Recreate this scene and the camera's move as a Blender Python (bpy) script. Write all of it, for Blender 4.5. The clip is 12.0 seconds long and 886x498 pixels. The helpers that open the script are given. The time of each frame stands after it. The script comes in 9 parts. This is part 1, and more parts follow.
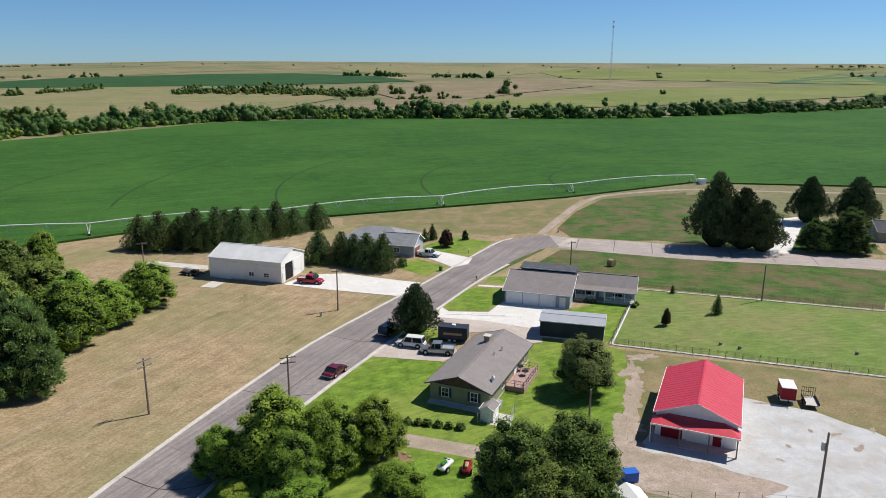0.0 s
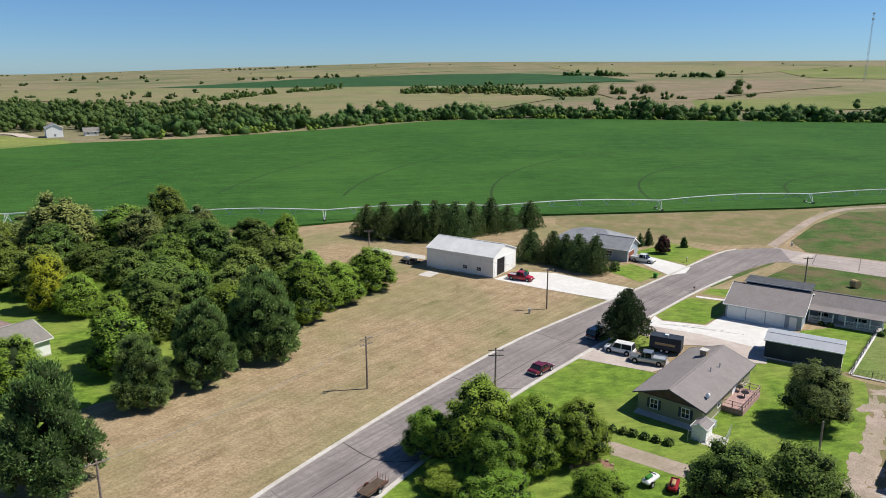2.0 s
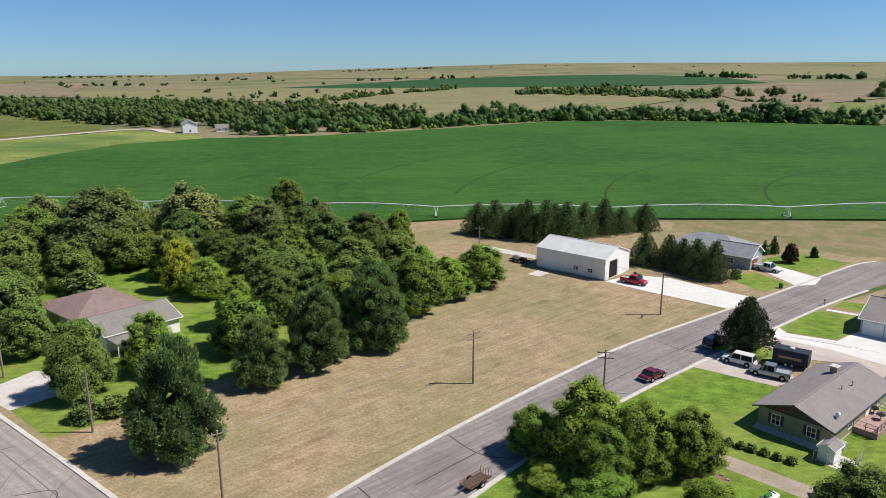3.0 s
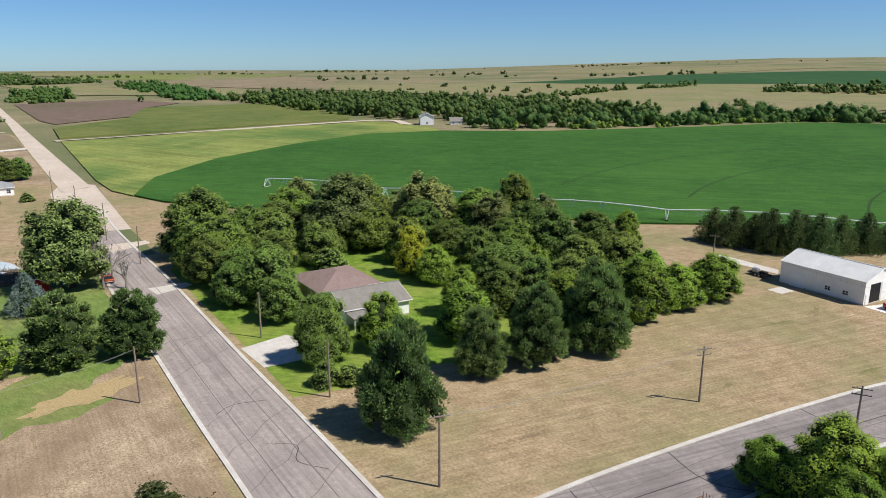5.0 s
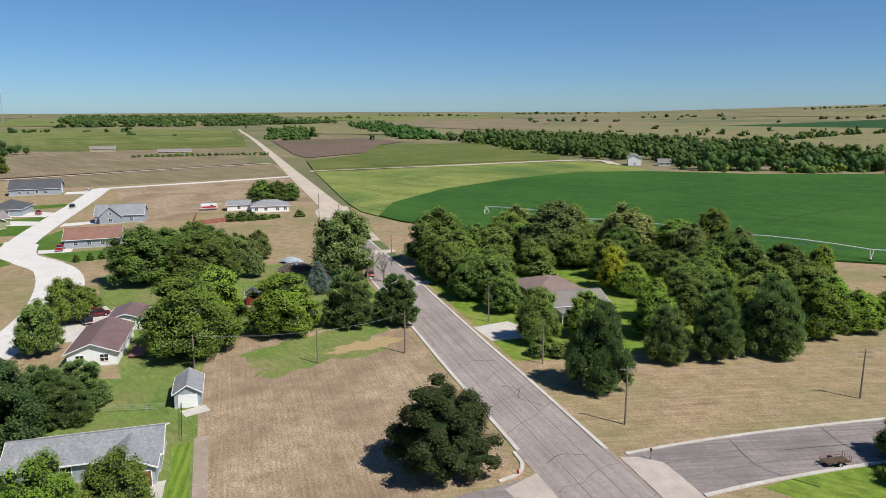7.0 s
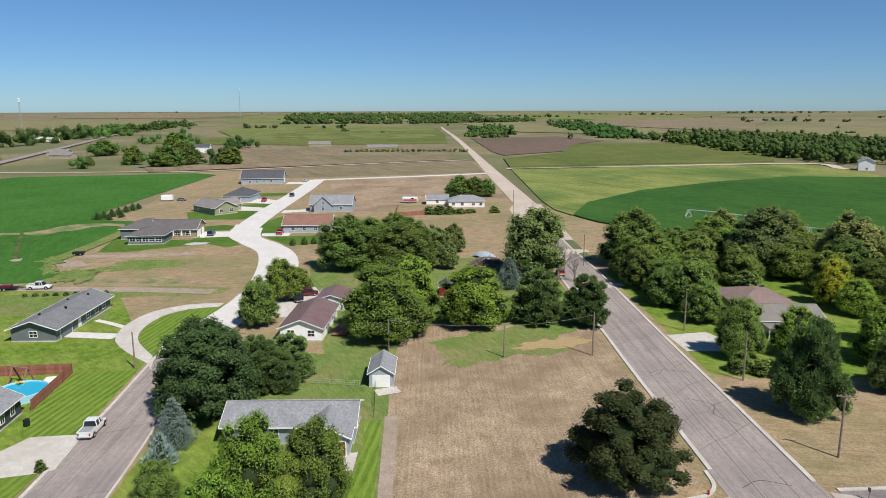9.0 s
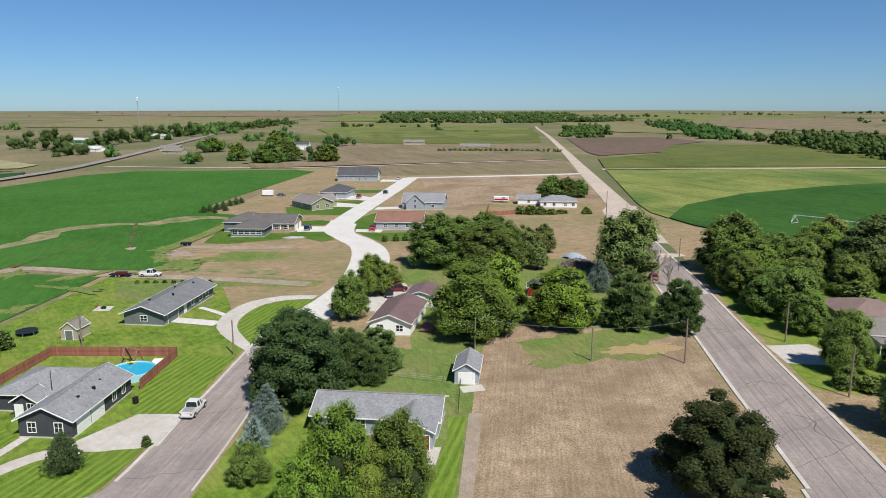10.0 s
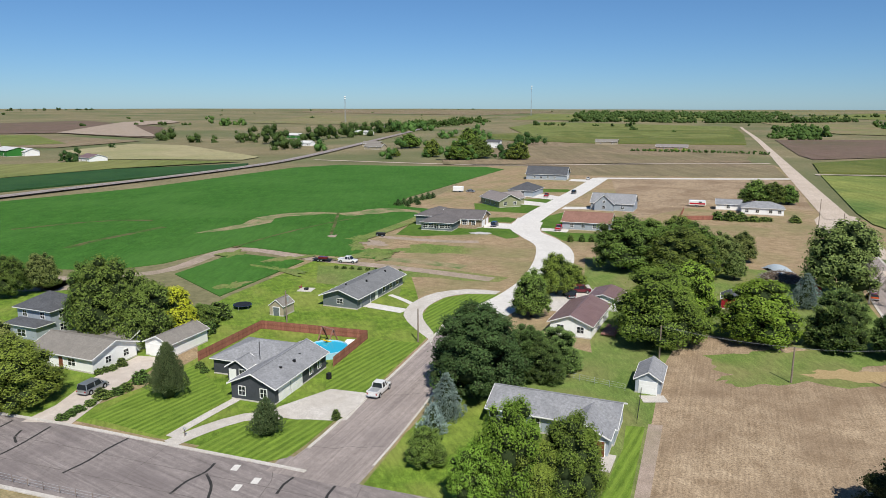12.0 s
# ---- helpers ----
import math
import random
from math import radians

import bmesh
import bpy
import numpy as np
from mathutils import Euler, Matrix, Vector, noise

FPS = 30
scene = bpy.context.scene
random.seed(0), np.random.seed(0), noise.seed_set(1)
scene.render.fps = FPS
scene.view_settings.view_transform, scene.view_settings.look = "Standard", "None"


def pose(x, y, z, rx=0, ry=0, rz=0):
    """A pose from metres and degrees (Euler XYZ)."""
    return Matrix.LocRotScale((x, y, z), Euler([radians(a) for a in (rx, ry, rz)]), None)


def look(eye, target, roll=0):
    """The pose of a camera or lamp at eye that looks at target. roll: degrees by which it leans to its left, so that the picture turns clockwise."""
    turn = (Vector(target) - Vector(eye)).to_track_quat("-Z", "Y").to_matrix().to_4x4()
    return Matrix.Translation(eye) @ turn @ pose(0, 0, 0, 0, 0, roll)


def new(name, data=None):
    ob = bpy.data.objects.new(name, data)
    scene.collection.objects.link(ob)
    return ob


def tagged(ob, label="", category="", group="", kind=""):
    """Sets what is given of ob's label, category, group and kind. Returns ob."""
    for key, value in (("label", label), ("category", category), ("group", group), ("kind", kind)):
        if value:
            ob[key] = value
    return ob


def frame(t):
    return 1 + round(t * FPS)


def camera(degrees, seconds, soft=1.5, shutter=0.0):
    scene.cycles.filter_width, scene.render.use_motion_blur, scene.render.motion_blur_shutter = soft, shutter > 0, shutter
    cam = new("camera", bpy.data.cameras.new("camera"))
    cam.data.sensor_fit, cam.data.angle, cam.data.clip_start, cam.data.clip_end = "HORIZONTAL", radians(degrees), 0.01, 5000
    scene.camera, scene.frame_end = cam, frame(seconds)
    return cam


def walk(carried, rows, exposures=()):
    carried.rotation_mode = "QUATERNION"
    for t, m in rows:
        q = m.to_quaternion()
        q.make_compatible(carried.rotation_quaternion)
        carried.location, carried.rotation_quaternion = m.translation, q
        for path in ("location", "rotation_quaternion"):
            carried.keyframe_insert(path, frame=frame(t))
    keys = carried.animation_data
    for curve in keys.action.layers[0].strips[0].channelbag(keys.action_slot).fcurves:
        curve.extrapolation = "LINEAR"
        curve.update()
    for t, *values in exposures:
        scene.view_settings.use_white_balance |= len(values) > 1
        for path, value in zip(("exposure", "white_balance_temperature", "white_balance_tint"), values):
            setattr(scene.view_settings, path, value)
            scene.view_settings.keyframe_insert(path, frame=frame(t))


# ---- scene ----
cam = camera(64.0, 12.0, soft=0.9)
PATH = [
    (0, (-0.002, -0.001, 45.214), (-0.002, 1.937, 44.719), 0.3),
    (0.5, (-0.193, 0.008, 45.185), (-0.34, 1.94, 44.69), 0.2),
    (1, (-0.374, -0.105, 45.182), (-0.664, 1.81, 44.686), 0.0),
    (1.5, (-0.522, -0.523, 45.206), (-0.954, 1.366, 44.709), -0.2),
    (2, (-0.884, -0.378, 45.057), (-1.457, 1.473, 44.561), -0.1),
    (2.5, (-1.094, -0.608, 44.996), (-1.81, 1.192, 44.5), -0.1),
    (3, (-1.295, -0.425, 44.214), (-2.151, 1.314, 43.722), -0.1),
    (4.8, (-2.895, -0.421, 44.087), (-4.202, 1.009, 43.59), -0.0),
    (5, (-2.824, -0.652, 44.415), (-4.175, 0.735, 43.911), -0.1),
    (5.2, (-2.835, -0.764, 44.384), (-4.229, 0.58, 43.883), -0.2),
    (5.3, (-1.789, -2.747, 44.618), (-3.189, -1.408, 44.123), -0.1),
    (5.4, (-0.22, -5.722, 44.97), (-1.63, -4.39, 44.483), -0.1),
    (5.5, (1.524, -9.027, 45.36), (0.103, -7.703, 44.882), 0.0),
    (5.6, (4.996, -10.863, 45.247), (3.543, -9.568, 44.787), -0.0),
    (5.7, (8.468, -12.699, 45.135), (6.983, -11.435, 44.693), -0.1),
    (5.8, (10.992, -15.02, 45.319), (9.489, -13.773, 44.886), -0.1),
    (5.9, (13.515, -17.34, 45.504), (11.995, -16.111, 45.079), -0.1),
    (6, (16.039, -19.661, 45.689), (14.502, -18.45, 45.273), -0.1),
    (6.1, (17.48, -21.32, 45.803), (15.93, -20.125, 45.391), -0.0),
    (6.2, (18.922, -22.98, 45.917), (17.359, -21.8, 45.509), 0.0),
    (6.5, (19.296, -22.761, 46.131), (17.677, -21.66, 45.722), -0.0),
    (7, (19.956, -22.073, 45.191), (18.247, -21.112, 44.798), -0.1),
    (9, (19.723, -21.991, 44.821), (17.818, -21.529, 44.425), -0.1),
    (9.5, (19.942, -21.877, 44.812), (18.012, -21.533, 44.416), -0.1),
    (10, (20.174, -21.777, 44.817), (18.225, -21.566, 44.419), -0.0),
    (10.5, (20.505, -21.788, 44.855), (18.547, -21.711, 44.457), -0.0),
    (11, (20.68, -21.716, 44.838), (18.721, -21.77, 44.439), 0.0),
    (11.5, (20.576, -21.73, 44.801), (18.625, -21.913, 44.4), 0.1),
    (12, (20.432, -21.682, 44.765), (18.497, -21.988, 44.363), 0.1),
]
walk(cam, [(t, look(eye, target, roll)) for t, eye, target, roll in PATH], exposures=((0.0, 0.03), (3.0, 0.1), (5.0, 0.1), (6.5, -0.03), (12.0, -0.07)))

# ---------------------------------------------------------------- light
world = bpy.data.worlds.new("sky")
scene.world = world
world.use_nodes = True
wn = world.node_tree.nodes
sky = wn.new("ShaderNodeTexSky")
sky.sky_type = "NISHITA"
sky.sun_disc = False
sky.sun_elevation = radians(52)
sky.sun_rotation = radians(64)
sky.altitude = 1500
sky.air_density = 0.85
sky.dust_density = 0.3
sky.ozone_density = 3.0
wn["Background"].inputs["Strength"].default_value = 0.083
tint = wn.new("ShaderNodeMixRGB")
tint.blend_type = "MULTIPLY"
tint.inputs["Fac"].default_value = 1.0
tint.inputs["Color2"].default_value = (0.66, 0.94, 1.16, 1)
world.node_tree.links.new(sky.outputs["Color"], tint.inputs["Color1"])
haze = wn.new("ShaderNodeValToRGB")
haze.color_ramp.elements[0].color, haze.color_ramp.elements[1].color = (0.88, 0.855, 0.92, 1), (1, 1, 1, 1)
haze.color_ramp.elements[1].position = 0.16
place = wn.new("ShaderNodeTexCoord")
split = wn.new("ShaderNodeSeparateXYZ")
dim = wn.new("ShaderNodeMixRGB")
dim.blend_type = "MULTIPLY"
dim.inputs["Fac"].default_value = 1.0
world.node_tree.links.new(place.outputs["Generated"], split.inputs[0])
world.node_tree.links.new(split.outputs["Z"], haze.inputs["Fac"])
world.node_tree.links.new(tint.outputs["Color"], dim.inputs["Color1"])
world.node_tree.links.new(haze.outputs["Color"], dim.inputs["Color2"])
world.node_tree.links.new(dim.outputs["Color"], wn["Background"].inputs["Color"])

sun_data = bpy.data.lights.new("sun", "SUN")
sun_data.energy = 5.45
sun_data.angle = radians(0.53)
sun_data.color = (1.0, 0.955, 0.88)
sun = new("sun", sun_data)
_el, _az = radians(52), radians(64)
sun.matrix_world = look((0, 0, 0), (-math.sin(_az) * math.cos(_el), -math.cos(_az) * math.cos(_el), -math.sin(_el))) 
sun.location = (60, 30, 90)


# ---------------------------------------------------------------- materials
def mat(name, c1, c2, scale=1.0, rough=0.85, bump=0.15, fine=None, metal=0.0, big=0.04, c3=None, amount=0.5, spec=0.12, stripes=None, rnd=0.0, grain=0.45, swath=None):
    """A two-scale procedural surface: grain between c1 and c2, broad stains towards c3."""
    m = bpy.data.materials.new(name)
    m.use_nodes = True
    t = m.node_tree
    b = t.nodes["Principled BSDF"]
    co = t.nodes.new("ShaderNodeTexCoord")
    n1 = t.nodes.new("ShaderNodeTexNoise")
    n1.inputs["Scale"].default_value = scale
    n1.inputs["Detail"].default_value = 6
    n1.inputs["Roughness"].default_value = 0.65
    t.links.new(co.outputs["Object"], n1.inputs["Vector"])
    r1 = t.nodes.new("ShaderNodeValToRGB")
    r1.color_ramp.elements[0].position, r1.color_ramp.elements[1].position = 0.32, 0.68
    r1.color_ramp.elements[0].color, r1.color_ramp.elements[1].color = (*c1, 1), (*c2, 1)
    t.links.new(n1.outputs["Fac"], r1.inputs["Fac"])
    col = r1.outputs["Color"]
    n4 = t.nodes.new("ShaderNodeTexNoise")
    n4.inputs["Scale"].default_value = fine or scale * 5
    n4.inputs["Detail"].default_value = 8
    n4.inputs["Roughness"].default_value = 0.75
    t.links.new(co.outputs["Object"], n4.inputs["Vector"])
    gr = t.nodes.new("ShaderNodeMapRange")
    gr.inputs["From Min"].default_value, gr.inputs["From Max"].default_value = 0.3, 0.7
    gr.inputs["To Min"].default_value, gr.inputs["To Max"].default_value = 1 - grain, 1 + grain
    t.links.new(n4.outputs["Fac"], gr.inputs["Value"])
    h4 = t.nodes.new("ShaderNodeHueSaturation")
    t.links.new(gr.outputs["Result"], h4.inputs["Value"])
    t.links.new(col, h4.inputs["Color"])
    col = h4.outputs["Color"]
    if c3:
        n2 = t.nodes.new("ShaderNodeTexNoise")
        n2.inputs["Scale"].default_value = big
        n2.inputs["Detail"].default_value = 5
        n2.inputs["Distortion"].default_value = 0.4
        t.links.new(co.outputs["Object"], n2.inputs["Vector"])
        r2 = t.nodes.new("ShaderNodeValToRGB")
        r2.color_ramp.elements[0].position, r2.color_ramp.elements[1].position = 0.42, 0.66
        t.links.new(n2.outputs["Fac"], r2.inputs["Fac"])
        k = t.nodes.new("ShaderNodeMath")
        k.operation = "MULTIPLY"
        k.inputs[1].default_value = amount
        t.links.new(r2.outputs["Color"], k.inputs[0])
        mx = t.nodes.new("ShaderNodeMixRGB")
        mx.inputs["Color2"].default_value = (*c3, 1)
        t.links.new(k.outputs[0], mx.inputs["Fac"])
        t.links.new(col, mx.inputs["Color1"])
        col = mx.outputs["Color"]
    if stripes:
        angle, period, cs, strength = stripes
        mp = t.nodes.new("ShaderNodeMapping")
        mp.inputs["Rotation"].default_value[2] = radians(angle)
        t.links.new(co.outputs["Object"], mp.inputs["Vector"])
        wv = t.nodes.new("ShaderNodeTexWave")
        wv.inputs["Scale"].default_value = 0.314 / period
        wv.inputs["Distortion"].default_value = 1.0
        wv.inputs["Detail"].default_value = 3
        wv.inputs["Detail Scale"].default_value = 0.35
        t.links.new(mp.outputs["Vector"], wv.inputs["Vector"])
        k = t.nodes.new("ShaderNodeMath")
        k.operation = "MULTIPLY"
        k.inputs[1].default_value = strength
        t.links.new(wv.outputs["Fac"], k.inputs[0])
        mx = t.nodes.new("ShaderNodeMixRGB")
        mx.inputs["Color2"].default_value = (*cs, 1)
        t.links.new(k.outputs[0], mx.inputs["Fac"])
        t.links.new(col, mx.inputs["Color1"])
        col = mx.outputs["Color"]
    if swath:
        angle, across, along_, strength = swath
        mp = t.nodes.new("ShaderNodeMapping")
        mp.vector_type = "TEXTURE"
        mp.inputs["Rotation"].default_value[2] = radians(angle)
        mp.inputs["Scale"].default_value = (along_, across, 1)
        t.links.new(co.outputs["Object"], mp.inputs["Vector"])
        ns = t.nodes.new("ShaderNodeTexNoise")
        ns.inputs["Scale"].default_value = 1.0
        ns.inputs["Detail"].default_value = 5
        ns.inputs["Roughness"].default_value = 0.7
        t.links.new(mp.outputs["Vector"], ns.inputs["Vector"])
        k = t.nodes.new("ShaderNodeMapRange")
        k.inputs["From Min"].default_value, k.inputs["From Max"].default_value = 0.32, 0.68
        k.inputs["To Min"].default_value, k.inputs["To Max"].default_value = 1 - strength, 1 + strength
        t.links.new(ns.outputs["Fac"], k.inputs["Value"])
        hv = t.nodes.new("ShaderNodeHueSaturation")
        t.links.new(k.outputs["Result"], hv.inputs["Value"])
        t.links.new(col, hv.inputs["Color"])
        col = hv.outputs["Color"]
    if rnd:
        oi = t.nodes.new("ShaderNodeObjectInfo")
        hv = t.nodes.new("ShaderNodeHueSaturation")
        k = t.nodes.new("ShaderNodeMapRange")
        k.inputs["To Min"].default_value, k.inputs["To Max"].default_value = 1 - rnd, 1 + rnd
        t.links.new(oi.outputs["Random"], k.inputs["Value"])
        t.links.new(k.outputs["Result"], hv.inputs["Value"])
        t.links.new(col, hv.inputs["Color"])
        col = hv.outputs["Color"]
    t.links.new(col, b.inputs["Base Color"])
    b.inputs["Roughness"].default_value = rough
    b.inputs["Metallic"].default_value = metal
    b.inputs["Specular IOR Level"].default_value = spec
    if bump:
        n3 = t.nodes.new("ShaderNodeTexNoise")
        n3.inputs["Scale"].default_value = fine or scale * 4
        n3.inputs["Detail"].default_value = 4
        t.links.new(co.outputs["Object"], n3.inputs["Vector"])
        bp = t.nodes.new("ShaderNodeBump")
        bp.inputs["Strength"].default_value = bump
        bp.inputs["Distance"].default_value = 0.1
        t.links.new(n3.outputs["Fac"], bp.inputs["Height"])
        t.links.new(bp.outputs["Normal"], b.inputs["Normal"])
    return m


def leafmat(name, c1, c2, c3, through_light=0.22):
    """Foliage: the tint wanders from leaf clump to leaf clump and from tree to tree."""
    m = bpy.data.materials.new(name)
    m.use_nodes = True
    t = m.node_tree
    b = t.nodes["Principled BSDF"]
    ge = t.nodes.new("ShaderNodeNewGeometry")
    rp = t.nodes.new("ShaderNodeValToRGB")
    e = rp.color_ramp.elements
    e[0].position, e[1].position = 0.0, 1.0
    e[0].color, e[1].color = (*(0.6 * a + 0.4 * b for a, b in zip(c1, c2)), 1), (*(0.5 * a + 0.5 * b for a, b in zip(c3, c2)), 1)
    mid = e.new(0.55)
    mid.color = (*c2, 1)
    t.links.new(ge.outputs["Random Per Island"], rp.inputs["Fac"])
    oi = t.nodes.new("ShaderNodeObjectInfo")
    k = t.nodes.new("ShaderNodeMapRange")
    k.inputs["To Min"].default_value, k.inputs["To Max"].default_value = 0.74, 1.28
    t.links.new(oi.outputs["Random"], k.inputs["Value"])
    hv = t.nodes.new("ShaderNodeHueSaturation")
    kh = t.nodes.new("ShaderNodeMapRange")
    kh.inputs["To Min"].default_value, kh.inputs["To Max"].default_value = 0.482, 0.522
    wn2 = t.nodes.new("ShaderNodeTexWhiteNoise")
    wn2.noise_dimensions = "1D"
    t.links.new(oi.outputs["Random"], wn2.inputs["W"])
    t.links.new(wn2.outputs["Value"], kh.inputs["Value"])
    t.links.new(kh.outputs["Result"], hv.inputs["Hue"])
    t.links.new(k.outputs["Result"], hv.inputs["Value"])
    t.links.new(rp.outputs["Color"], hv.inputs["Color"])
    co = t.nodes.new("ShaderNodeTexCoord")
    nz = t.nodes.new("ShaderNodeTexNoise")
    nz.inputs["Scale"].default_value = 0.45
    nz.inputs["Detail"].default_value = 3
    t.links.new(co.outputs["Object"], nz.inputs["Vector"])
    kn = t.nodes.new("ShaderNodeMapRange")
    kn.inputs["From Min"].default_value, kn.inputs["From Max"].default_value = 0.3, 0.7
    kn.inputs["To Min"].default_value, kn.inputs["To Max"].default_value = 0.8, 1.25
    t.links.new(nz.outputs["Fac"], kn.inputs["Value"])
    h2 = t.nodes.new("ShaderNodeHueSaturation")
    t.links.new(kn.outputs["Result"], h2.inputs["Value"])
    t.links.new(hv.outputs["Color"], h2.inputs["Color"])
    hv = h2
    t.links.new(hv.outputs["Color"], b.inputs["Base Color"])
    b.inputs["Roughness"].default_value = 0.6
    b.inputs["Specular IOR Level"].default_value = 0.08
    tr = t.nodes.new("ShaderNodeBsdfTranslucent")
    t.links.new(hv.outputs["Color"], tr.inputs["Color"])
    mx = t.nodes.new("ShaderNodeMixShader")
    mx.inputs["Fac"].default_value = through_light
    t.links.new(b.outputs["BSDF"], mx.inputs[1])
    t.links.new(tr.outputs["BSDF"], mx.inputs[2])
    t.links.new(mx.outputs["Shader"], t.nodes["Material Output"].inputs["Surface"])
    return m


def glossy(name, c, rough=0.3, metal=0.0, coat=0.0):
    m = mat(name, tuple(v * 0.94 for v in c), c, 3.0, rough, 0.0, metal=metal, spec=0.5, grain=0.03)
    m.node_tree.nodes["Principled BSDF"].inputs["Coat Weight"].default_value = coat
    return m


def shingle(name, c1, c2):
    return mat(name, c1, c2, 2.6, 0.92, 0.3, fine=9, c3=tuple(v * 0.84 for v in c1), big=0.5, amount=0.4, grain=0.32)


M = {}
M["prairie"] = mat("prairie_grass", (0.172, 0.152, 0.082), (0.262, 0.218, 0.13), 0.02, 0.95, 0.4, fine=0.4, c3=(0.101, 0.134, 0.053), big=0.004, amount=0.85)
M["dry"] = mat("dry_grass", (0.250, 0.180, 0.105), (0.380, 0.285, 0.176), 0.35, 0.95, 0.5, fine=2.5, c3=(0.180, 0.190, 0.077), big=0.05, amount=0.6, swath=(67, 0.8, 14, 0.17))
M["drylot"] = mat("mown_brown_lot", (0.26, 0.19, 0.122), (0.42, 0.325, 0.22), 0.35, 0.95, 0.6, fine=3, c3=(0.2, 0.14, 0.09), big=0.05, amount=0.75, swath=(-12.5, 0.4, 10, 0.17), grain=0.6)
M["lawn"] = mat("green_lawn", (0.075, 0.135, 0.018), (0.18, 0.275, 0.036), 0.5, 0.9, 0.5, fine=5, c3=(0.26, 0.28, 0.07), big=0.08, amount=0.6, swath=(30, 0.8, 3, 0.25))
M["lawnrich"] = mat("deep_green_lawn", (0.045, 0.1, 0.014), (0.095, 0.175, 0.025), 0.5, 0.9, 0.5, fine=5, c3=(0.13, 0.2, 0.04), big=0.08, amount=0.5)
M["lawnstripe"] = mat("mown_striped_lawn", (0.075, 0.135, 0.018), (0.13, 0.21, 0.026), 0.7, 0.9, 0.5, fine=5, c3=(0.14, 0.2, 0.035), big=0.12, amount=0.4, stripes=(-70, 1.2, (0.25, 0.36, 0.055), 0.42), swath=(-20, 0.5, 6, 0.25))
M["lawndry"] = mat("patchy_lawn", (0.11, 0.17, 0.04), (0.17, 0.23, 0.06), 0.25, 0.92, 0.5, fine=4, c3=(0.25, 0.21, 0.1), big=0.06, amount=0.55, swath=(10, 0.8, 2.5, 0.22))
M["lawnolive"] = mat("olive_dry_grass", (0.185, 0.148, 0.075), (0.28, 0.222, 0.125), 0.3, 0.95, 0.5, fine=3, c3=(0.125, 0.15, 0.048), big=0.12, amount=0.7)
M["weeds"] = mat("weedy_field", (0.042, 0.082, 0.018), (0.085, 0.14, 0.034), 0.3, 0.95, 0.6, fine=2, c3=(0.19, 0.115, 0.08), big=0.13, amount=0.62, swath=(-16, 1.2, 5, 0.15))
M["soy"] = mat("soybean_canopy", (0.026, 0.076, 0.016), (0.045, 0.117, 0.023), 0.12, 0.85, 0.6, fine=1.2, c3=(0.060, 0.138, 0.027), big=0.012, amount=0.6, swath=(30, 1.2, 30, 0.2), spec=0.05)
M["soy2"] = mat("alfalfa_canopy", (0.036, 0.112, 0.018), (0.058, 0.155, 0.026), 0.15, 0.85, 0.5, fine=1.4, c3=(0.07, 0.17, 0.035), big=0.02, amount=0.6, swath=(10, 1.5, 12, 0.13), spec=0.05)
M["soyold"] = mat("yellowing_crop", (0.17, 0.2, 0.055), (0.24, 0.265, 0.08), 0.06, 0.9, 0.5, fine=1.2, c3=(0.06, 0.13, 0.035), big=0.016, amount=0.8, swath=(10, 2.5, 50, 0.25), spec=0.05)
M["corn"] = mat("far_crop", (0.080, 0.114, 0.026), (0.134, 0.153, 0.043), 0.05, 0.9, 0.5, fine=0.8, c3=(0.174, 0.174, 0.053), big=0.01, amount=0.6, swath=(10, 3, 60, 0.2))
M["darkcrop"] = mat("dark_crop", (0.018, 0.06, 0.02), (0.03, 0.08, 0.024), 0.08, 0.9, 0.5, fine=0.8, c3=(0.045, 0.1, 0.03), big=0.02, amount=0.6)
M["tan"] = mat("tan_stubble", (0.193, 0.151, 0.097), (0.269, 0.210, 0.135), 0.05, 0.95, 0.4, fine=0.8, c3=(0.143, 0.143, 0.068), big=0.01, amount=0.6, swath=(10, 5, 60, 0.2))
M["wheat"] = mat("pale_stubble", (0.3, 0.27, 0.15), (0.37, 0.33, 0.19), 0.05, 0.95, 0.4, fine=0.8, c3=(0.22, 0.24, 0.1), big=0.01, amount=0.5)
M["tilled"] = mat("tilled_soil", (0.13, 0.09, 0.07), (0.19, 0.135, 0.105), 0.1, 0.95, 0.6, fine=0.9, c3=(0.1, 0.1, 0.05), big=0.012, amount=0.5)
M["asphalt"] = mat("worn_asphalt", (0.215, 0.188, 0.178), (0.285, 0.25, 0.238), 1.2, 0.9, 0.25, fine=14, c3=(0.16, 0.138, 0.135), big=0.13, amount=0.6, swath=(66, 0.55, 30, 0.22))
M["asphaltb"] = mat("worn_asphalt_pinkish", (0.275, 0.235, 0.215), (0.36, 0.312, 0.29), 1.2, 0.9, 0.25, fine=14, c3=(0.22, 0.19, 0.18), big=0.13, amount=0.5, swath=(-12, 0.55, 30, 0.2))
M["concrete"] = mat("pale_concrete", (0.475, 0.443, 0.400), (0.605, 0.572, 0.529), 0.8, 0.85, 0.15, fine=12, c3=(0.432, 0.389, 0.335), big=0.15, amount=0.55)
M["asphaltc"] = mat("pale_pinkish_paving", (0.33, 0.28, 0.255), (0.42, 0.365, 0.335), 1.2, 0.9, 0.2, fine=12, c3=(0.28, 0.24, 0.22), big=0.13, amount=0.5, swath=(-15, 0.6, 25, 0.18))
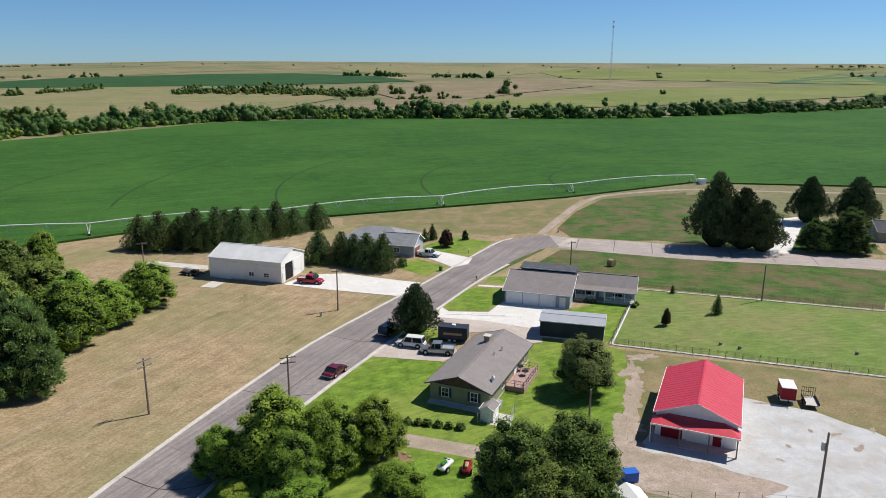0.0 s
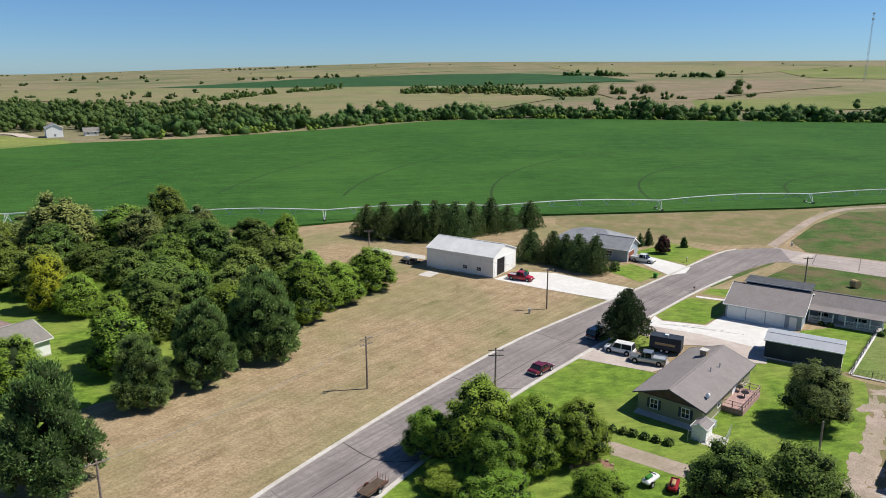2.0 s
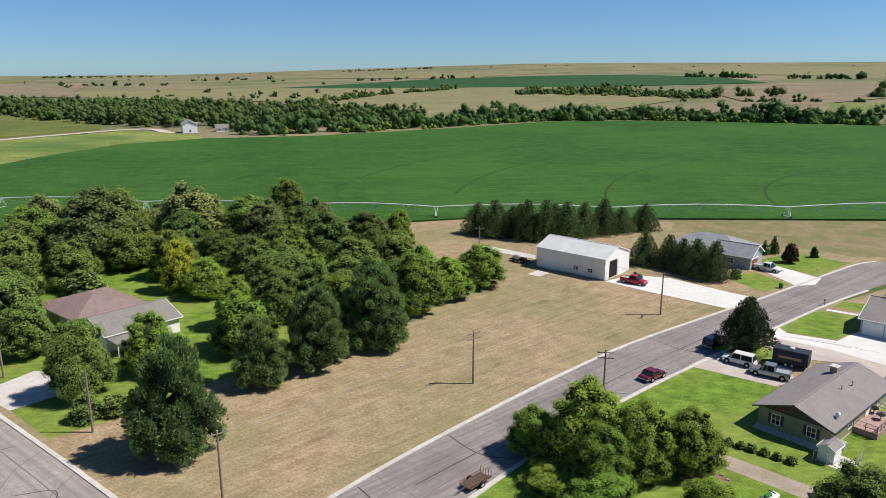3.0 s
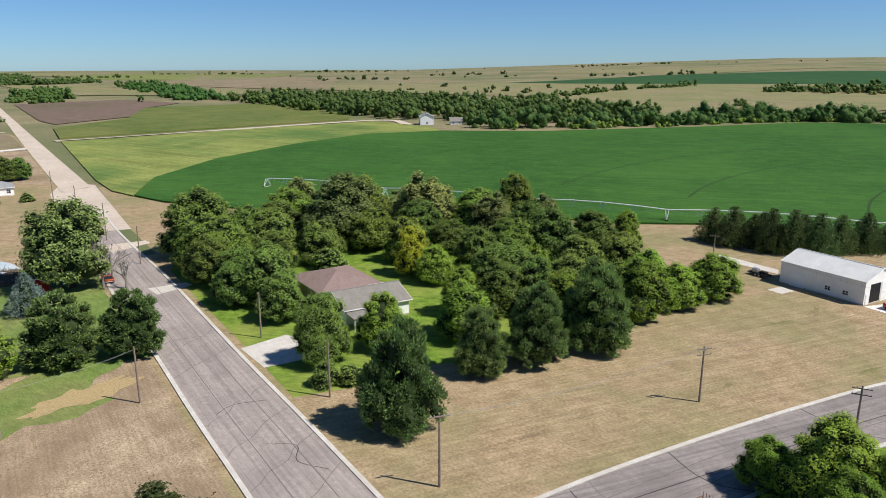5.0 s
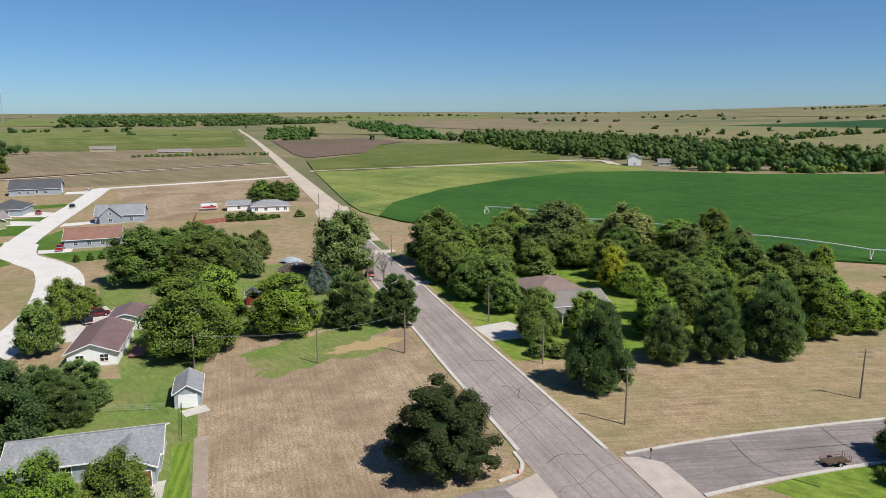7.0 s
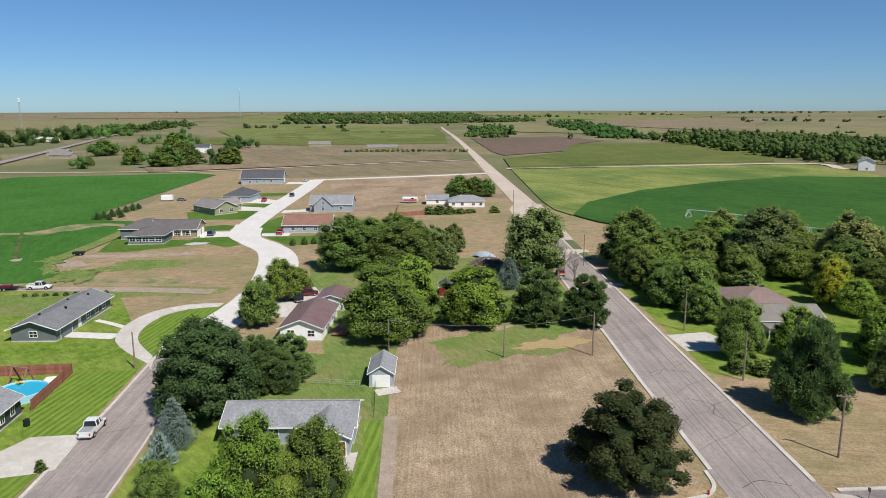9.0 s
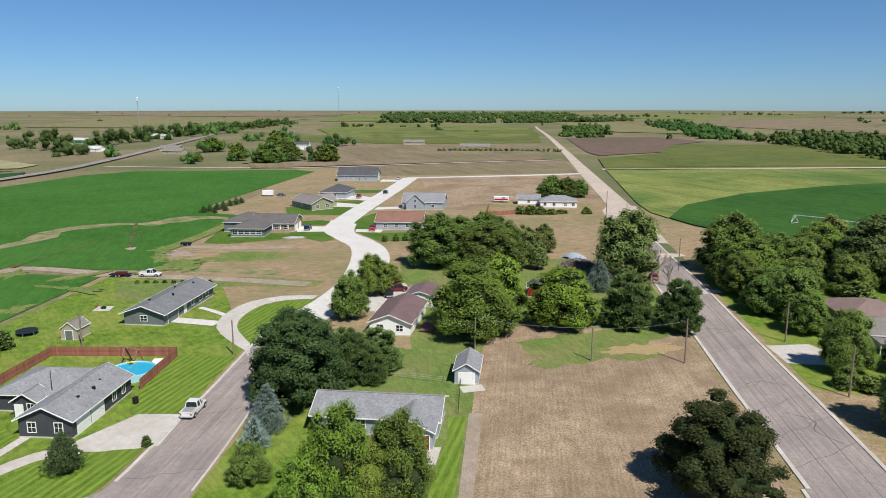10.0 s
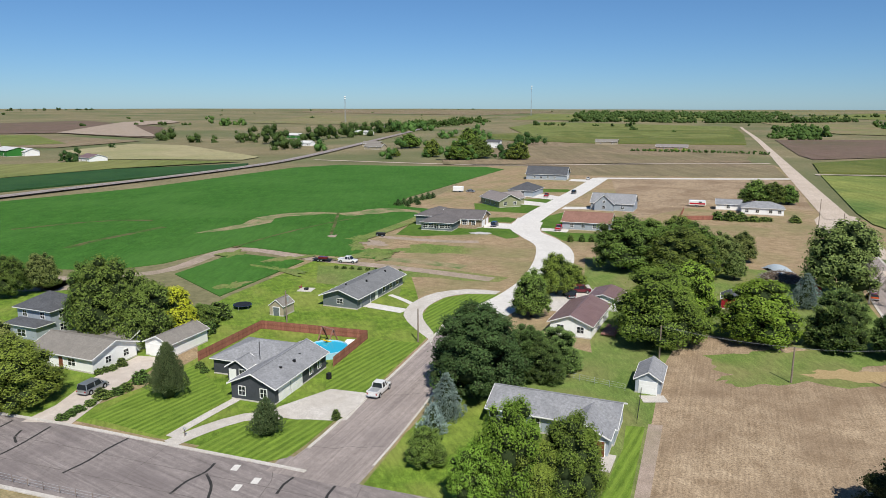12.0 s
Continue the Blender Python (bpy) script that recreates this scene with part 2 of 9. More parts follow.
M["concold"] = mat("old_pinkish_concrete", (0.424, 0.360, 0.318), (0.530, 0.466, 0.413), 0.6, 0.88, 0.15, fine=10, c3=(0.360, 0.297, 0.265), big=0.2, amount=0.5, grain=0.25)
M["concnew"] = mat("new_white_concrete", (0.580, 0.557, 0.522), (0.696, 0.673, 0.638), 0.8, 0.8, 0.1, fine=12, c3=(0.522, 0.499, 0.464), big=0.15, amount=0.4, grain=0.25)
M["concpink"] = mat("pinkish_concrete_drive", (0.47, 0.41, 0.36), (0.58, 0.52, 0.46), 0.7, 0.85, 0.12, fine=12, c3=(0.42, 0.36, 0.31), big=0.18, amount=0.45, grain=0.25)
M["gravel"] = mat("white_gravel", (0.42, 0.42, 0.42), (0.53, 0.53, 0.525), 0.6, 0.95, 0.25, fine=12, c3=(0.33, 0.28, 0.23), big=0.3, amount=0.45, grain=0.4)
M["dirt"] = mat("pinkish_dirt_track", (0.3, 0.235, 0.19), (0.43, 0.345, 0.285), 0.6, 0.95, 0.5, fine=6, c3=(0.22, 0.2, 0.12), big=0.12, amount=0.5)
M["dirtgreen"] = mat("thin_crop_on_bare_soil", (0.24, 0.2, 0.11), (0.34, 0.28, 0.17), 0.3, 0.95, 0.5, fine=3, c3=(0.1, 0.17, 0.05), big=0.16, amount=1.0)
M["pasture"] = mat("yellow_green_pasture", (0.160, 0.168, 0.072), (0.218, 0.210, 0.097), 0.03, 0.95, 0.4, fine=0.6, c3=(0.252, 0.193, 0.116), big=0.008, amount=0.7, swath=(20, 6, 40, 0.2))
M["greenfar"] = mat("olive_green_crop", (0.122, 0.154, 0.043), (0.171, 0.195, 0.058), 0.03, 0.95, 0.4, fine=0.6, c3=(0.219, 0.215, 0.085), big=0.006, amount=0.6, swath=(10, 6, 60, 0.2))
M["bluegreen"] = mat("blue_green_crop", (0.05, 0.11, 0.05), (0.075, 0.14, 0.06), 0.03, 0.95, 0.4, fine=0.6, c3=(0.1, 0.15, 0.06), big=0.006, amount=0.6)
M["gravelroad"] = mat("pale_gravel_road", (0.46, 0.38, 0.31), (0.58, 0.5, 0.42), 0.5, 0.95, 0.3, fine=5, c3=(0.4, 0.33, 0.26), big=0.05, amount=0.5)
M["seam"] = mat("dark_paving_seam", (0.13, 0.114, 0.107), (0.19, 0.168, 0.158), 2.0, 0.9, 0.1)
M["tar"] = mat("tar_seam", (0.03, 0.03, 0.03), (0.05, 0.048, 0.045), 2.0, 0.6, 0.1)
M["binblue"] = glossy("blue_steel_paint", (0.02, 0.12, 0.5), 0.4)
M["poolwall"] = glossy("pale_blue_pool_wall", (0.35, 0.62, 0.75), 0.4)
M["water"] = glossy("pool_water", (0.03, 0.42, 0.62), 0.06)
M["white"] = mat("white_paint", (0.8, 0.8, 0.78), (0.87, 0.87, 0.85), 0.6, 0.6, 0.05, c3=(0.74, 0.73, 0.7), big=0.4, amount=0.4, grain=0.06)
M["offwhite"] = mat("offwhite_metal_siding", (0.82, 0.81, 0.77), (0.88, 0.87, 0.83), 0.4, 0.55, 0.05, c3=(0.7, 0.68, 0.62), big=0.3, amount=0.3, stripes=(0, 0.6, (0.72, 0.7, 0.65), 0.25), grain=0.04)
M["siding_olive"] = mat("olive_lap_siding", (0.26, 0.26, 0.155), (0.31, 0.31, 0.19), 0.8, 0.7, 0.08, grain=0.06)
M["siding_char"] = mat("charcoal_lap_siding", (0.055, 0.06, 0.068), (0.075, 0.08, 0.09), 0.8, 0.65, 0.08, grain=0.06)
M["siding_grey"] = mat("grey_green_siding", (0.13, 0.155, 0.16), (0.17, 0.195, 0.2), 0.8, 0.65, 0.08, grain=0.06)
M["siding_blue"] = mat("blue_grey_siding", (0.3, 0.34, 0.38), (0.36, 0.4, 0.44), 0.8, 0.65, 0.08, grain=0.06)
M["siding_tan"] = mat("tan_siding", (0.36, 0.31, 0.22), (0.42, 0.37, 0.27), 0.8, 0.65, 0.08, grain=0.06)
M["stone"] = mat("mixed_stone_veneer", (0.25, 0.17, 0.1), (0.48, 0.38, 0.27), 2.5, 0.85, 0.5, fine=4)
M["brick"] = mat("dark_red_brick", (0.2, 0.075, 0.05), (0.3, 0.12, 0.08), 3, 0.85, 0.3)
M["sh_brown"] = shingle("taupe_shingles", (0.228, 0.203, 0.195), (0.268, 0.241, 0.233))
M["sh_grey"] = shingle("weathered_grey_shingles", (0.2, 0.205, 0.215), (0.34, 0.345, 0.36))
M["sh_slate"] = shingle("slate_grey_shingles", (0.15, 0.155, 0.16), (0.24, 0.245, 0.255))
M["sh_dark"] = shingle("charcoal_shingles", (0.07, 0.073, 0.08), (0.12, 0.125, 0.135))
M["sh_red"] = shingle("reddish_brown_shingles", (0.22, 0.12, 0.09), (0.3, 0.17, 0.135))
M["sh_mauve"] = shingle("pinkish_brown_shingles", (0.21, 0.15, 0.135), (0.28, 0.205, 0.185))
M["sh_estate"] = shingle("dark_taupe_shingles", (0.115, 0.105, 0.105), (0.17, 0.158, 0.157))
M["sh_tan"] = shingle("grey_brown_shingles", (0.2, 0.185, 0.165), (0.27, 0.25, 0.225))
M["metal_red"] = mat("red_painted_steel", (0.5, 0.03, 0.05), (0.6, 0.045, 0.07), 0.6, 0.38, 0.03, c3=(0.5, 0.05, 0.06), big=0.3, amount=0.4, spec=0.5, grain=0.06)
M["metal_white"] = mat("galvanised_white_roof", (0.560, 0.560, 0.549), (0.672, 0.672, 0.650), 0.5, 0.45, 0.03, c3=(0.504, 0.493, 0.470), big=0.2, amount=0.5, spec=0.5, grain=0.06)
M["metal_grey"] = mat("grey_steel_roof", (0.33, 0.34, 0.36), (0.4, 0.41, 0.43), 0.5, 0.42, 0.03, spec=0.5, grain=0.06)
M["metal_brown"] = mat("brown_steel_roof", (0.16, 0.1, 0.095), (0.21, 0.135, 0.13), 0.5, 0.45, 0.03, c3=(0.24, 0.17, 0.16), big=0.2, amount=0.4, spec=0.5, grain=0.06)
M["navy"] = mat("navy_steel_siding", (0.03, 0.038, 0.05), (0.045, 0.055, 0.07), 0.6, 0.5, 0.03, grain=0.06)
M["blackmetal"] = mat("black_steel", (0.015, 0.015, 0.016), (0.03, 0.03, 0.032), 2, 0.5, 0.02, grain=0.06)
M["cable"] = mat("aluminium_cable", (0.2, 0.2, 0.2), (0.3, 0.3, 0.3), 2, 0.5, 0.0, grain=0.06)
M["galv"] = mat("galvanised_steel", (0.42, 0.44, 0.46), (0.55, 0.57, 0.58), 2, 0.45, 0.02, metal=0.5, grain=0.06)
M["zinc"] = mat("bright_zinc_pipe", (0.6, 0.62, 0.63), (0.72, 0.74, 0.75), 2, 0.5, 0.0, grain=0.06)
M["glass"] = glossy("window_glass", (0.02, 0.025, 0.03), 0.08)
M["rubber"] = mat("tyre_rubber", (0.012, 0.012, 0.012), (0.025, 0.025, 0.025), 6, 0.85, 0.05)
M["wood_pole"] = mat("weathered_pole_wood", (0.19, 0.15, 0.12), (0.29, 0.235, 0.19), 3, 0.9, 0.2)
M["fence_wood"] = mat("red_stained_cedar", (0.22, 0.085, 0.06), (0.36, 0.16, 0.115), 1.5, 0.85, 0.2, rnd=0.15)
M["cladding"] = mat("dark_brown_cladding", (0.1, 0.062, 0.046), (0.15, 0.098, 0.076), 1.5, 0.8, 0.15)
M["deck_pale"] = mat("sun_faded_red_deck", (0.33, 0.215, 0.195), (0.44, 0.305, 0.28), 1.5, 0.8, 0.15, rnd=0.12)
M["deck_wood"] = mat("red_brown_deck_boards", (0.22, 0.11, 0.09), (0.31, 0.17, 0.14), 1.5, 0.8, 0.15, rnd=0.12)
M["bark"] = mat("tree_bark", (0.07, 0.05, 0.035), (0.14, 0.105, 0.08), 3, 0.95, 0.5)
M["deadwood"] = mat("bleached_dead_wood", (0.2, 0.175, 0.15), (0.32, 0.29, 0.26), 2, 0.95, 0.3)
M["tarp"] = mat("blue_grey_tarpaulin", (0.32, 0.38, 0.43), (0.42, 0.48, 0.53), 1.5, 0.6, 0.2, grain=0.1)
# filler inside the crowns; its near-black green paints the shade between the leaves
M["twigs"] = mat("crown_core_shade", (0.02, 0.032, 0.012), (0.04, 0.058, 0.02), 2, 0.95, 0.3)
M["wheeltrack"] = mat("wheel_track_in_crop", (0.022, 0.05, 0.015), (0.036, 0.07, 0.021), 0.6, 0.95, 0.3)
M["straw"] = mat("straw", (0.3, 0.22, 0.11), (0.45, 0.34, 0.18), 3, 0.95, 0.4)
M["red"] = glossy("red_paint", (0.42, 0.008, 0.026), 0.25, coat=0.6)
M["maroon"] = glossy("maroon_paint", (0.13, 0.008, 0.018), 0.25, coat=0.6)
M["carwhite"] = glossy("white_car_paint", (0.75, 0.75, 0.74), 0.25, coat=0.6)
M["carsilver"] = glossy("silver_car_paint", (0.36, 0.38, 0.4), 0.28, metal=0.6, coat=0.6)
M["carblack"] = glossy("black_car_paint", (0.012, 0.013, 0.015), 0.2, coat=0.6)
M["carblue"] = glossy("navy_car_paint", (0.015, 0.025, 0.06), 0.22, coat=0.6)
M["carorange"] = glossy("orange_red_car_paint", (0.5, 0.09, 0.02), 0.25, coat=0.6)
M["lamp"] = glossy("headlamp_lens", (0.7, 0.7, 0.68), 0.15)
M["taillamp"] = glossy("tail_lamp_lens", (0.35, 0.01, 0.01), 0.2)
M["green"] = mat("tractor_green", (0.03, 0.16, 0.03), (0.05, 0.2, 0.04), 2, 0.5, 0.02)
M["yellowplastic"] = mat("yellow_plastic", (0.7, 0.42, 0.02), (0.75, 0.48, 0.04), 2, 0.5, 0.02)
M["door_brown"] = mat("reddish_brown_door", (0.17, 0.055, 0.03), (0.22, 0.075, 0.045), 2, 0.55, 0.05)
M["reddoor"] = mat("dark_red_door", (0.22, 0.015, 0.02), (0.28, 0.02, 0.03), 2, 0.55, 0.05)
LEAF = {
    "e": leafmat("dense_dark_leaves", (0.031, 0.055, 0.019), (0.057, 0.092, 0.029), (0.103, 0.145, 0.047), 0.14),
    "w": leafmat("dark_wood_leaves", (0.037, 0.072, 0.021), (0.061, 0.110, 0.030), (0.098, 0.156, 0.045)),
    "v": leafmat("wood_leaves", (0.049, 0.095, 0.026), (0.083, 0.147, 0.036), (0.128, 0.204, 0.053)),
    "o": leafmat("leaves_mid_green", (0.096, 0.148, 0.027), (0.225, 0.317, 0.056), (0.403, 0.499, 0.099), 0.34),
    "d": leafmat("leaves_dark_green", (0.071, 0.116, 0.028), (0.176, 0.254, 0.054), (0.329, 0.423, 0.094), 0.34),
    "l": leafmat("leaves_bright_green", (0.103, 0.176, 0.026), (0.225, 0.348, 0.046), (0.389, 0.511, 0.085), 0.34),
    "n": leafmat("leaves_yellow_green", (0.144, 0.207, 0.026), (0.312, 0.414, 0.055), (0.480, 0.552, 0.099), 0.34),
    "y": leafmat("leaves_yellowing", (0.26, 0.34, 0.026), (0.5, 0.55, 0.042), (0.76, 0.7, 0.06), 0.3),
    "g": leafmat("leaves_grey_green", (0.108, 0.137, 0.040), (0.236, 0.282, 0.085), (0.429, 0.466, 0.165), 0.34),
    "k": leafmat("leaves_blackish_green", (0.035, 0.053, 0.018), (0.068, 0.088, 0.030), (0.137, 0.152, 0.054)),
    "m": leafmat("leaves_maroon", (0.036, 0.011, 0.015), (0.072, 0.022, 0.026), (0.121, 0.046, 0.046)),
    "p": leafmat("pine_needles", (0.073, 0.120, 0.037), (0.160, 0.234, 0.068), (0.330, 0.418, 0.133), 0.22),
    "c": leafmat("windbreak_pine_needles", (0.052, 0.083, 0.029), (0.103, 0.149, 0.050), (0.207, 0.259, 0.088), 0.16),
    "s": leafmat("spruce_needles", (0.039, 0.060, 0.026), (0.077, 0.110, 0.044), (0.176, 0.200, 0.085), 0.1),
    "b": leafmat("blue_spruce_needles", (0.121, 0.176, 0.155), (0.230, 0.304, 0.270), (0.405, 0.486, 0.432), 0.1),
    "j": leafmat("juniper_sprays", (0.045, 0.091, 0.033), (0.089, 0.151, 0.050), (0.176, 0.229, 0.081), 0.1),
    "u": leafmat("shrub_leaves", (0.067, 0.112, 0.027), (0.158, 0.238, 0.051), (0.303, 0.389, 0.104)),
}


# ---------------------------------------------------------------- building blocks
def mesh_ob(name, verts, faces, material, parent=None, smooth=False):
    me = bpy.data.meshes.new(name)
    me.from_pydata([tuple(v) for v in verts], [], [tuple(f) for f in faces])
    me.materials.append(material)
    if smooth:
        me.shade_smooth()
    ob = new(name, me)
    ob.parent = parent
    return ob


def part(name, bm, material, parent, label=""):
    me = bpy.data.meshes.new(name)
    bm.normal_update()
    bm.to_mesh(me)
    bm.free()
    me.materials.append(material)
    ob = new(name, me)
    ob.parent = parent
    return tagged(ob, label)


def box(bm, x0, x1, y0, y1, z0, z1, m=None, bevel=0.0):
    v = [bm.verts.new((x, y, z)) for x in (x0, x1) for y in (y0, y1) for z in (z0, z1)]
    fs = [bm.faces.new([v[i] for i in f]) for f in ((0, 1, 3, 2), (4, 6, 7, 5), (0, 4, 5, 1), (2, 3, 7, 6), (0, 2, 6, 4), (1, 5, 7, 3))]
    if bevel:
        es = list({e for f in fs for e in f.edges})
        r = bmesh.ops.bevel(bm, geom=es, offset=bevel, segments=1, affect="EDGES")
        v = list({w for f in r["faces"] for w in f.verts} | {w for w in v if w.is_valid})
    if m is not None:
        for w in v:
            w.co = m @ w.co
    return v


def boxes(*bs, bevel=0.0):
    bm = bmesh.new()
    for b in bs:
        box(bm, *b, bevel=bevel)
    return bm


def tube(bm, a, b, ra, rb, n=8):
    """A tapered round bar from a to b."""
    a, b = Vector(a), Vector(b)
    q = (b - a).to_track_quat("Z", "Y")
    rings = []
    for p, r in ((a, ra), (b, rb)):
        rings.append([bm.verts.new(p + q @ Vector((r * math.cos(6.2832 * i / n), r * math.sin(6.2832 * i / n), 0))) for i in range(n)])
    for i in range(n):
        bm.faces.new((rings[0][i], rings[0][(i + 1) % n], rings[1][(i + 1) % n], rings[1][i]))
    bm.faces.new(rings[0][::-1])
    bm.faces.new(rings[1])


def prism(bm, outline, y0, y1):
    """An (x, z) outline pushed from y0 to y1."""
    a = [bm.verts.new((x, y0, z)) for x, z in outline]
    b = [bm.verts.new((x, y1, z)) for x, z in outline]
    n = len(outline)
    for i in range(n):
        bm.faces.new((a[i], a[(i + 1) % n], b[(i + 1) % n], b[i]))
    bm.faces.new(a[::-1])
    bm.faces.new(b)
    bmesh.ops.recalc_face_normals(bm, faces=bm.faces)


def empty(name, x, y, ang=0.0, z=0.0, label="", category="", group="", kind=""):
    e = new(name)
    e.matrix_basis = pose(x, y, z, 0, 0, ang)
    return tagged(e, label, category, group, kind)


# ---------------------------------------------------------------- terrain
def terrain(x, y):
    d = math.hypot(x, y)
    if d < 700:
        return 0.0
    k = (d - 700) / 3900
    ang = (math.degrees(math.atan2(y, x)) + 90) % 360 - 90
    rise = 43 + 32 * max(-1.0, min(1.0, (123 - ang) / 14))
    roll = noise.noise((x / 700, y / 700, 3.3)) * 5.5 * min(1.0, k * 5) * (1.0 - 0.45 * min(1.0, k))
    return rise * k**1.15 + roll - 2.2 * min(1.0, k * 5)


def ground_sheet():
    rings = [0, 60, 120, 200, 300, 420, 560, 700] + [700 + 42 * i for i in range(1, 101)]
    n = 220
    verts, faces = [(0, 0, 0)], []
    for r in rings[1:]:
        for i in range(n):
            a = 2 * math.pi * i / n
            x, y = r * math.cos(a), r * math.sin(a)
            verts.append((x, y, terrain(x, y)))
    for i in range(n):
        faces.append((0, 1 + i, 1 + (i + 1) % n))
    for k in range(len(rings) - 2):
        o = 1 + k * n
        for i in range(n):
            j = (i + 1) % n
            faces.append((o + i, o + n + i, o + n + j, o + j))
    ob = mesh_ob("ground", verts, faces, M["prairie"], smooth=True)
    return tagged(ob, "rolling dry prairie grassland reaching the horizon", "ground", kind="structure")


def patch(name, outline, material, z, label="", category="ground", cut=0.0, thick=0.0, kind="structure"):
    """A sheet of ground with the given outline, laid on the terrain; thick gives it sides, as a standing crop has."""
    bm = bmesh.new()
    vs = [bm.verts.new((x, y, 0)) for x, y in outline]
    bm.faces.new(vs)
    bm.normal_update()
    bmesh.ops.triangulate(bm, faces=bm.faces[:])
    if cut:
        xs, ys = [p[0] for p in outline], [p[1] for p in outline]
        for axis, lo, hi in ((0, min(xs), max(xs)), (1, min(ys), max(ys))):
            c = lo + cut
            while c < hi:
                co, no = [0, 0, 0], [0, 0, 0]
                co[axis], no[axis] = c, 1
                bmesh.ops.bisect_plane(bm, geom=bm.verts[:] + bm.edges[:] + bm.faces[:], plane_co=co, plane_no=no)
                c += cut
    bmesh.ops.recalc_face_normals(bm, faces=bm.faces)
    if bm.faces and sum(f.normal.z for f in bm.faces) < 0:
        bmesh.ops.reverse_faces(bm, faces=bm.faces[:])
    for v in bm.verts:
        v.co.z = terrain(v.co.x, v.co.y) + z
    if thick:
        rim = [e for e in bm.edges if e.is_boundary]
        r = bmesh.ops.extrude_edge_only(bm, edges=rim)
        for v in r["geom"]:
            if isinstance(v, bmesh.types.BMVert):
                v.co.z -= thick
    me = bpy.data.meshes.new(name)
    bm.to_mesh(me)
    bm.free()
    me.materials.append(material)
    ob = new(name, me)
    return tagged(ob, label, category, kind=kind)


def smooth_line(points, step=4.0):
    """A Catmull-Rom curve through points, cut into even steps."""
    p = [Vector((*q, 0)) for q in points]
    p = [2 * p[0] - p[1]] + p + [2 * p[-1] - p[-2]]
    out = []
    for i in range(1, len(p) - 2):
        n = max(2, int((p[i + 1] - p[i]).length / step))
        for k in range(n):
            t = k / n
            a, b, c, d = p[i - 1], p[i], p[i + 1], p[i + 2]
            q = 0.5 * (2 * b + (c - a) * t + (2 * a - 5 * b + 4 * c - d) * t * t + (3 * b - a - 3 * c + d) * t**3)
            out.append((q.x, q.y))
    out.append((p[-2].x, p[-2].y))
    return out


def ribbon(name, left, right, material, z, label, category="road", kind="structure"):
    """A road surface between two edge lines."""
    n = max(len(left), len(right))

    def even(line):
        d = [0.0]
        for a, b in zip(line, line[1:]):
            d.append(d[-1] + math.dist(a, b))
        t = np.linspace(0, d[-1], n)
        return list(zip(np.interp(t, d, [q[0] for q in line]), np.interp(t, d, [q[1] for q in line])))

    le, ri = even(left), even(right)
    verts = [(x, y, terrain(x, y) + z) for x, y in le] + [(x, y, terrain(x, y) + z) for x, y in ri]
    faces = [(i, i + n, i + n + 1, i + 1) for i in range(n - 1)]
    ob = mesh_ob(name, verts, faces, material)
    if ob.data.polygons[0].normal.z < 0:
        ob.data.flip_normals()
    return tagged(ob, label, category, kind=kind)


def offset_line(line, d):
    out = []
    for i, p in enumerate(line):
        a, b = line[max(0, i - 1)], line[min(len(line) - 1, i + 1)]
        l = math.dist(a, b) or 1
        out.append((p[0] - (b[1] - a[1]) / l * d, p[1] + (b[0] - a[0]) / l * d))
    return out


def track(name, line, width, material, z, label, category="road", kind="structure"):
    line = smooth_line(line, 6)
    return ribbon(name, offset_line(line, width / 2), offset_line(line, -width / 2), material, z, label, category, kind)


def kerb(line, w=0.9, h=0.15, label="pale concrete kerb and gutter along the street"):
    """A raised kerb that runs along a line."""
    a, b = line, offset_line(line, w)
    n = len(line)
    verts = [(x, y, 0.0) for x, y in a] + [(x, y, h) for x, y in a] + [(x, y, h) for x, y in b] + [(x, y, 0.0) for x, y in b]
    faces = []
    for i in range(n - 1):
        for k in range(3):
            faces.append((k * n + i, k * n + i + 1, (k + 1) * n + i + 1, (k + 1) * n + i))
    faces += [(0, n, 2 * n, 3 * n), (n - 1, 2 * n - 1, 3 * n - 1, 4 * n - 1)]
    ob = mesh_ob("kerb", verts, faces, M["concrete"])
    bm = bmesh.new()
    bm.from_mesh(ob.data)
    bmesh.ops.recalc_face_normals(bm, faces=bm.faces)
    bm.to_mesh(ob.data)
    bm.free()
    return tagged(ob, label, "kerb", kind="structure")


def stroke(name, pts, w, material, z, parent):
    """A thin flat line laid on a surface."""
    pts = [tuple(p) for p in pts]
    l, r = offset_line(pts, w / 2), offset_line(pts, -w / 2)
    n = len(pts)
    ob = mesh_ob(name, [(x, y, z) for x, y in l] + [(x, y, z) for x, y in r], [(i, i + n, i + n + 1, i + 1) for i in range(n - 1)], material, parent)
    if ob.data.polygons[0].normal.z < 0:
        ob.data.flip_normals()
    return ob


def blob(name, x, y, rx, ry, ang, material, z, label, category="ground", seed=0, ragged=0.35):
    """A patch with a ragged, worn outline."""
    c, sn = math.cos(radians(ang)), math.sin(radians(ang))
    out = []
    for i in range(40):
        a = 2 * math.pi * i / 40
        k = 1 + ragged * (noise.noise((math.cos(a) * 1.6, math.sin(a) * 1.6, seed * 3.7)) + 0.6 * noise.noise((math.cos(a) * 5, math.sin(a) * 5, seed * 9.1)))
        u, v = rx * k * math.cos(a), ry * k * math.sin(a)
        out.append((x + u * c - v * sn, y + u * sn + v * c))
    return patch(name, out, material, z, label, category)


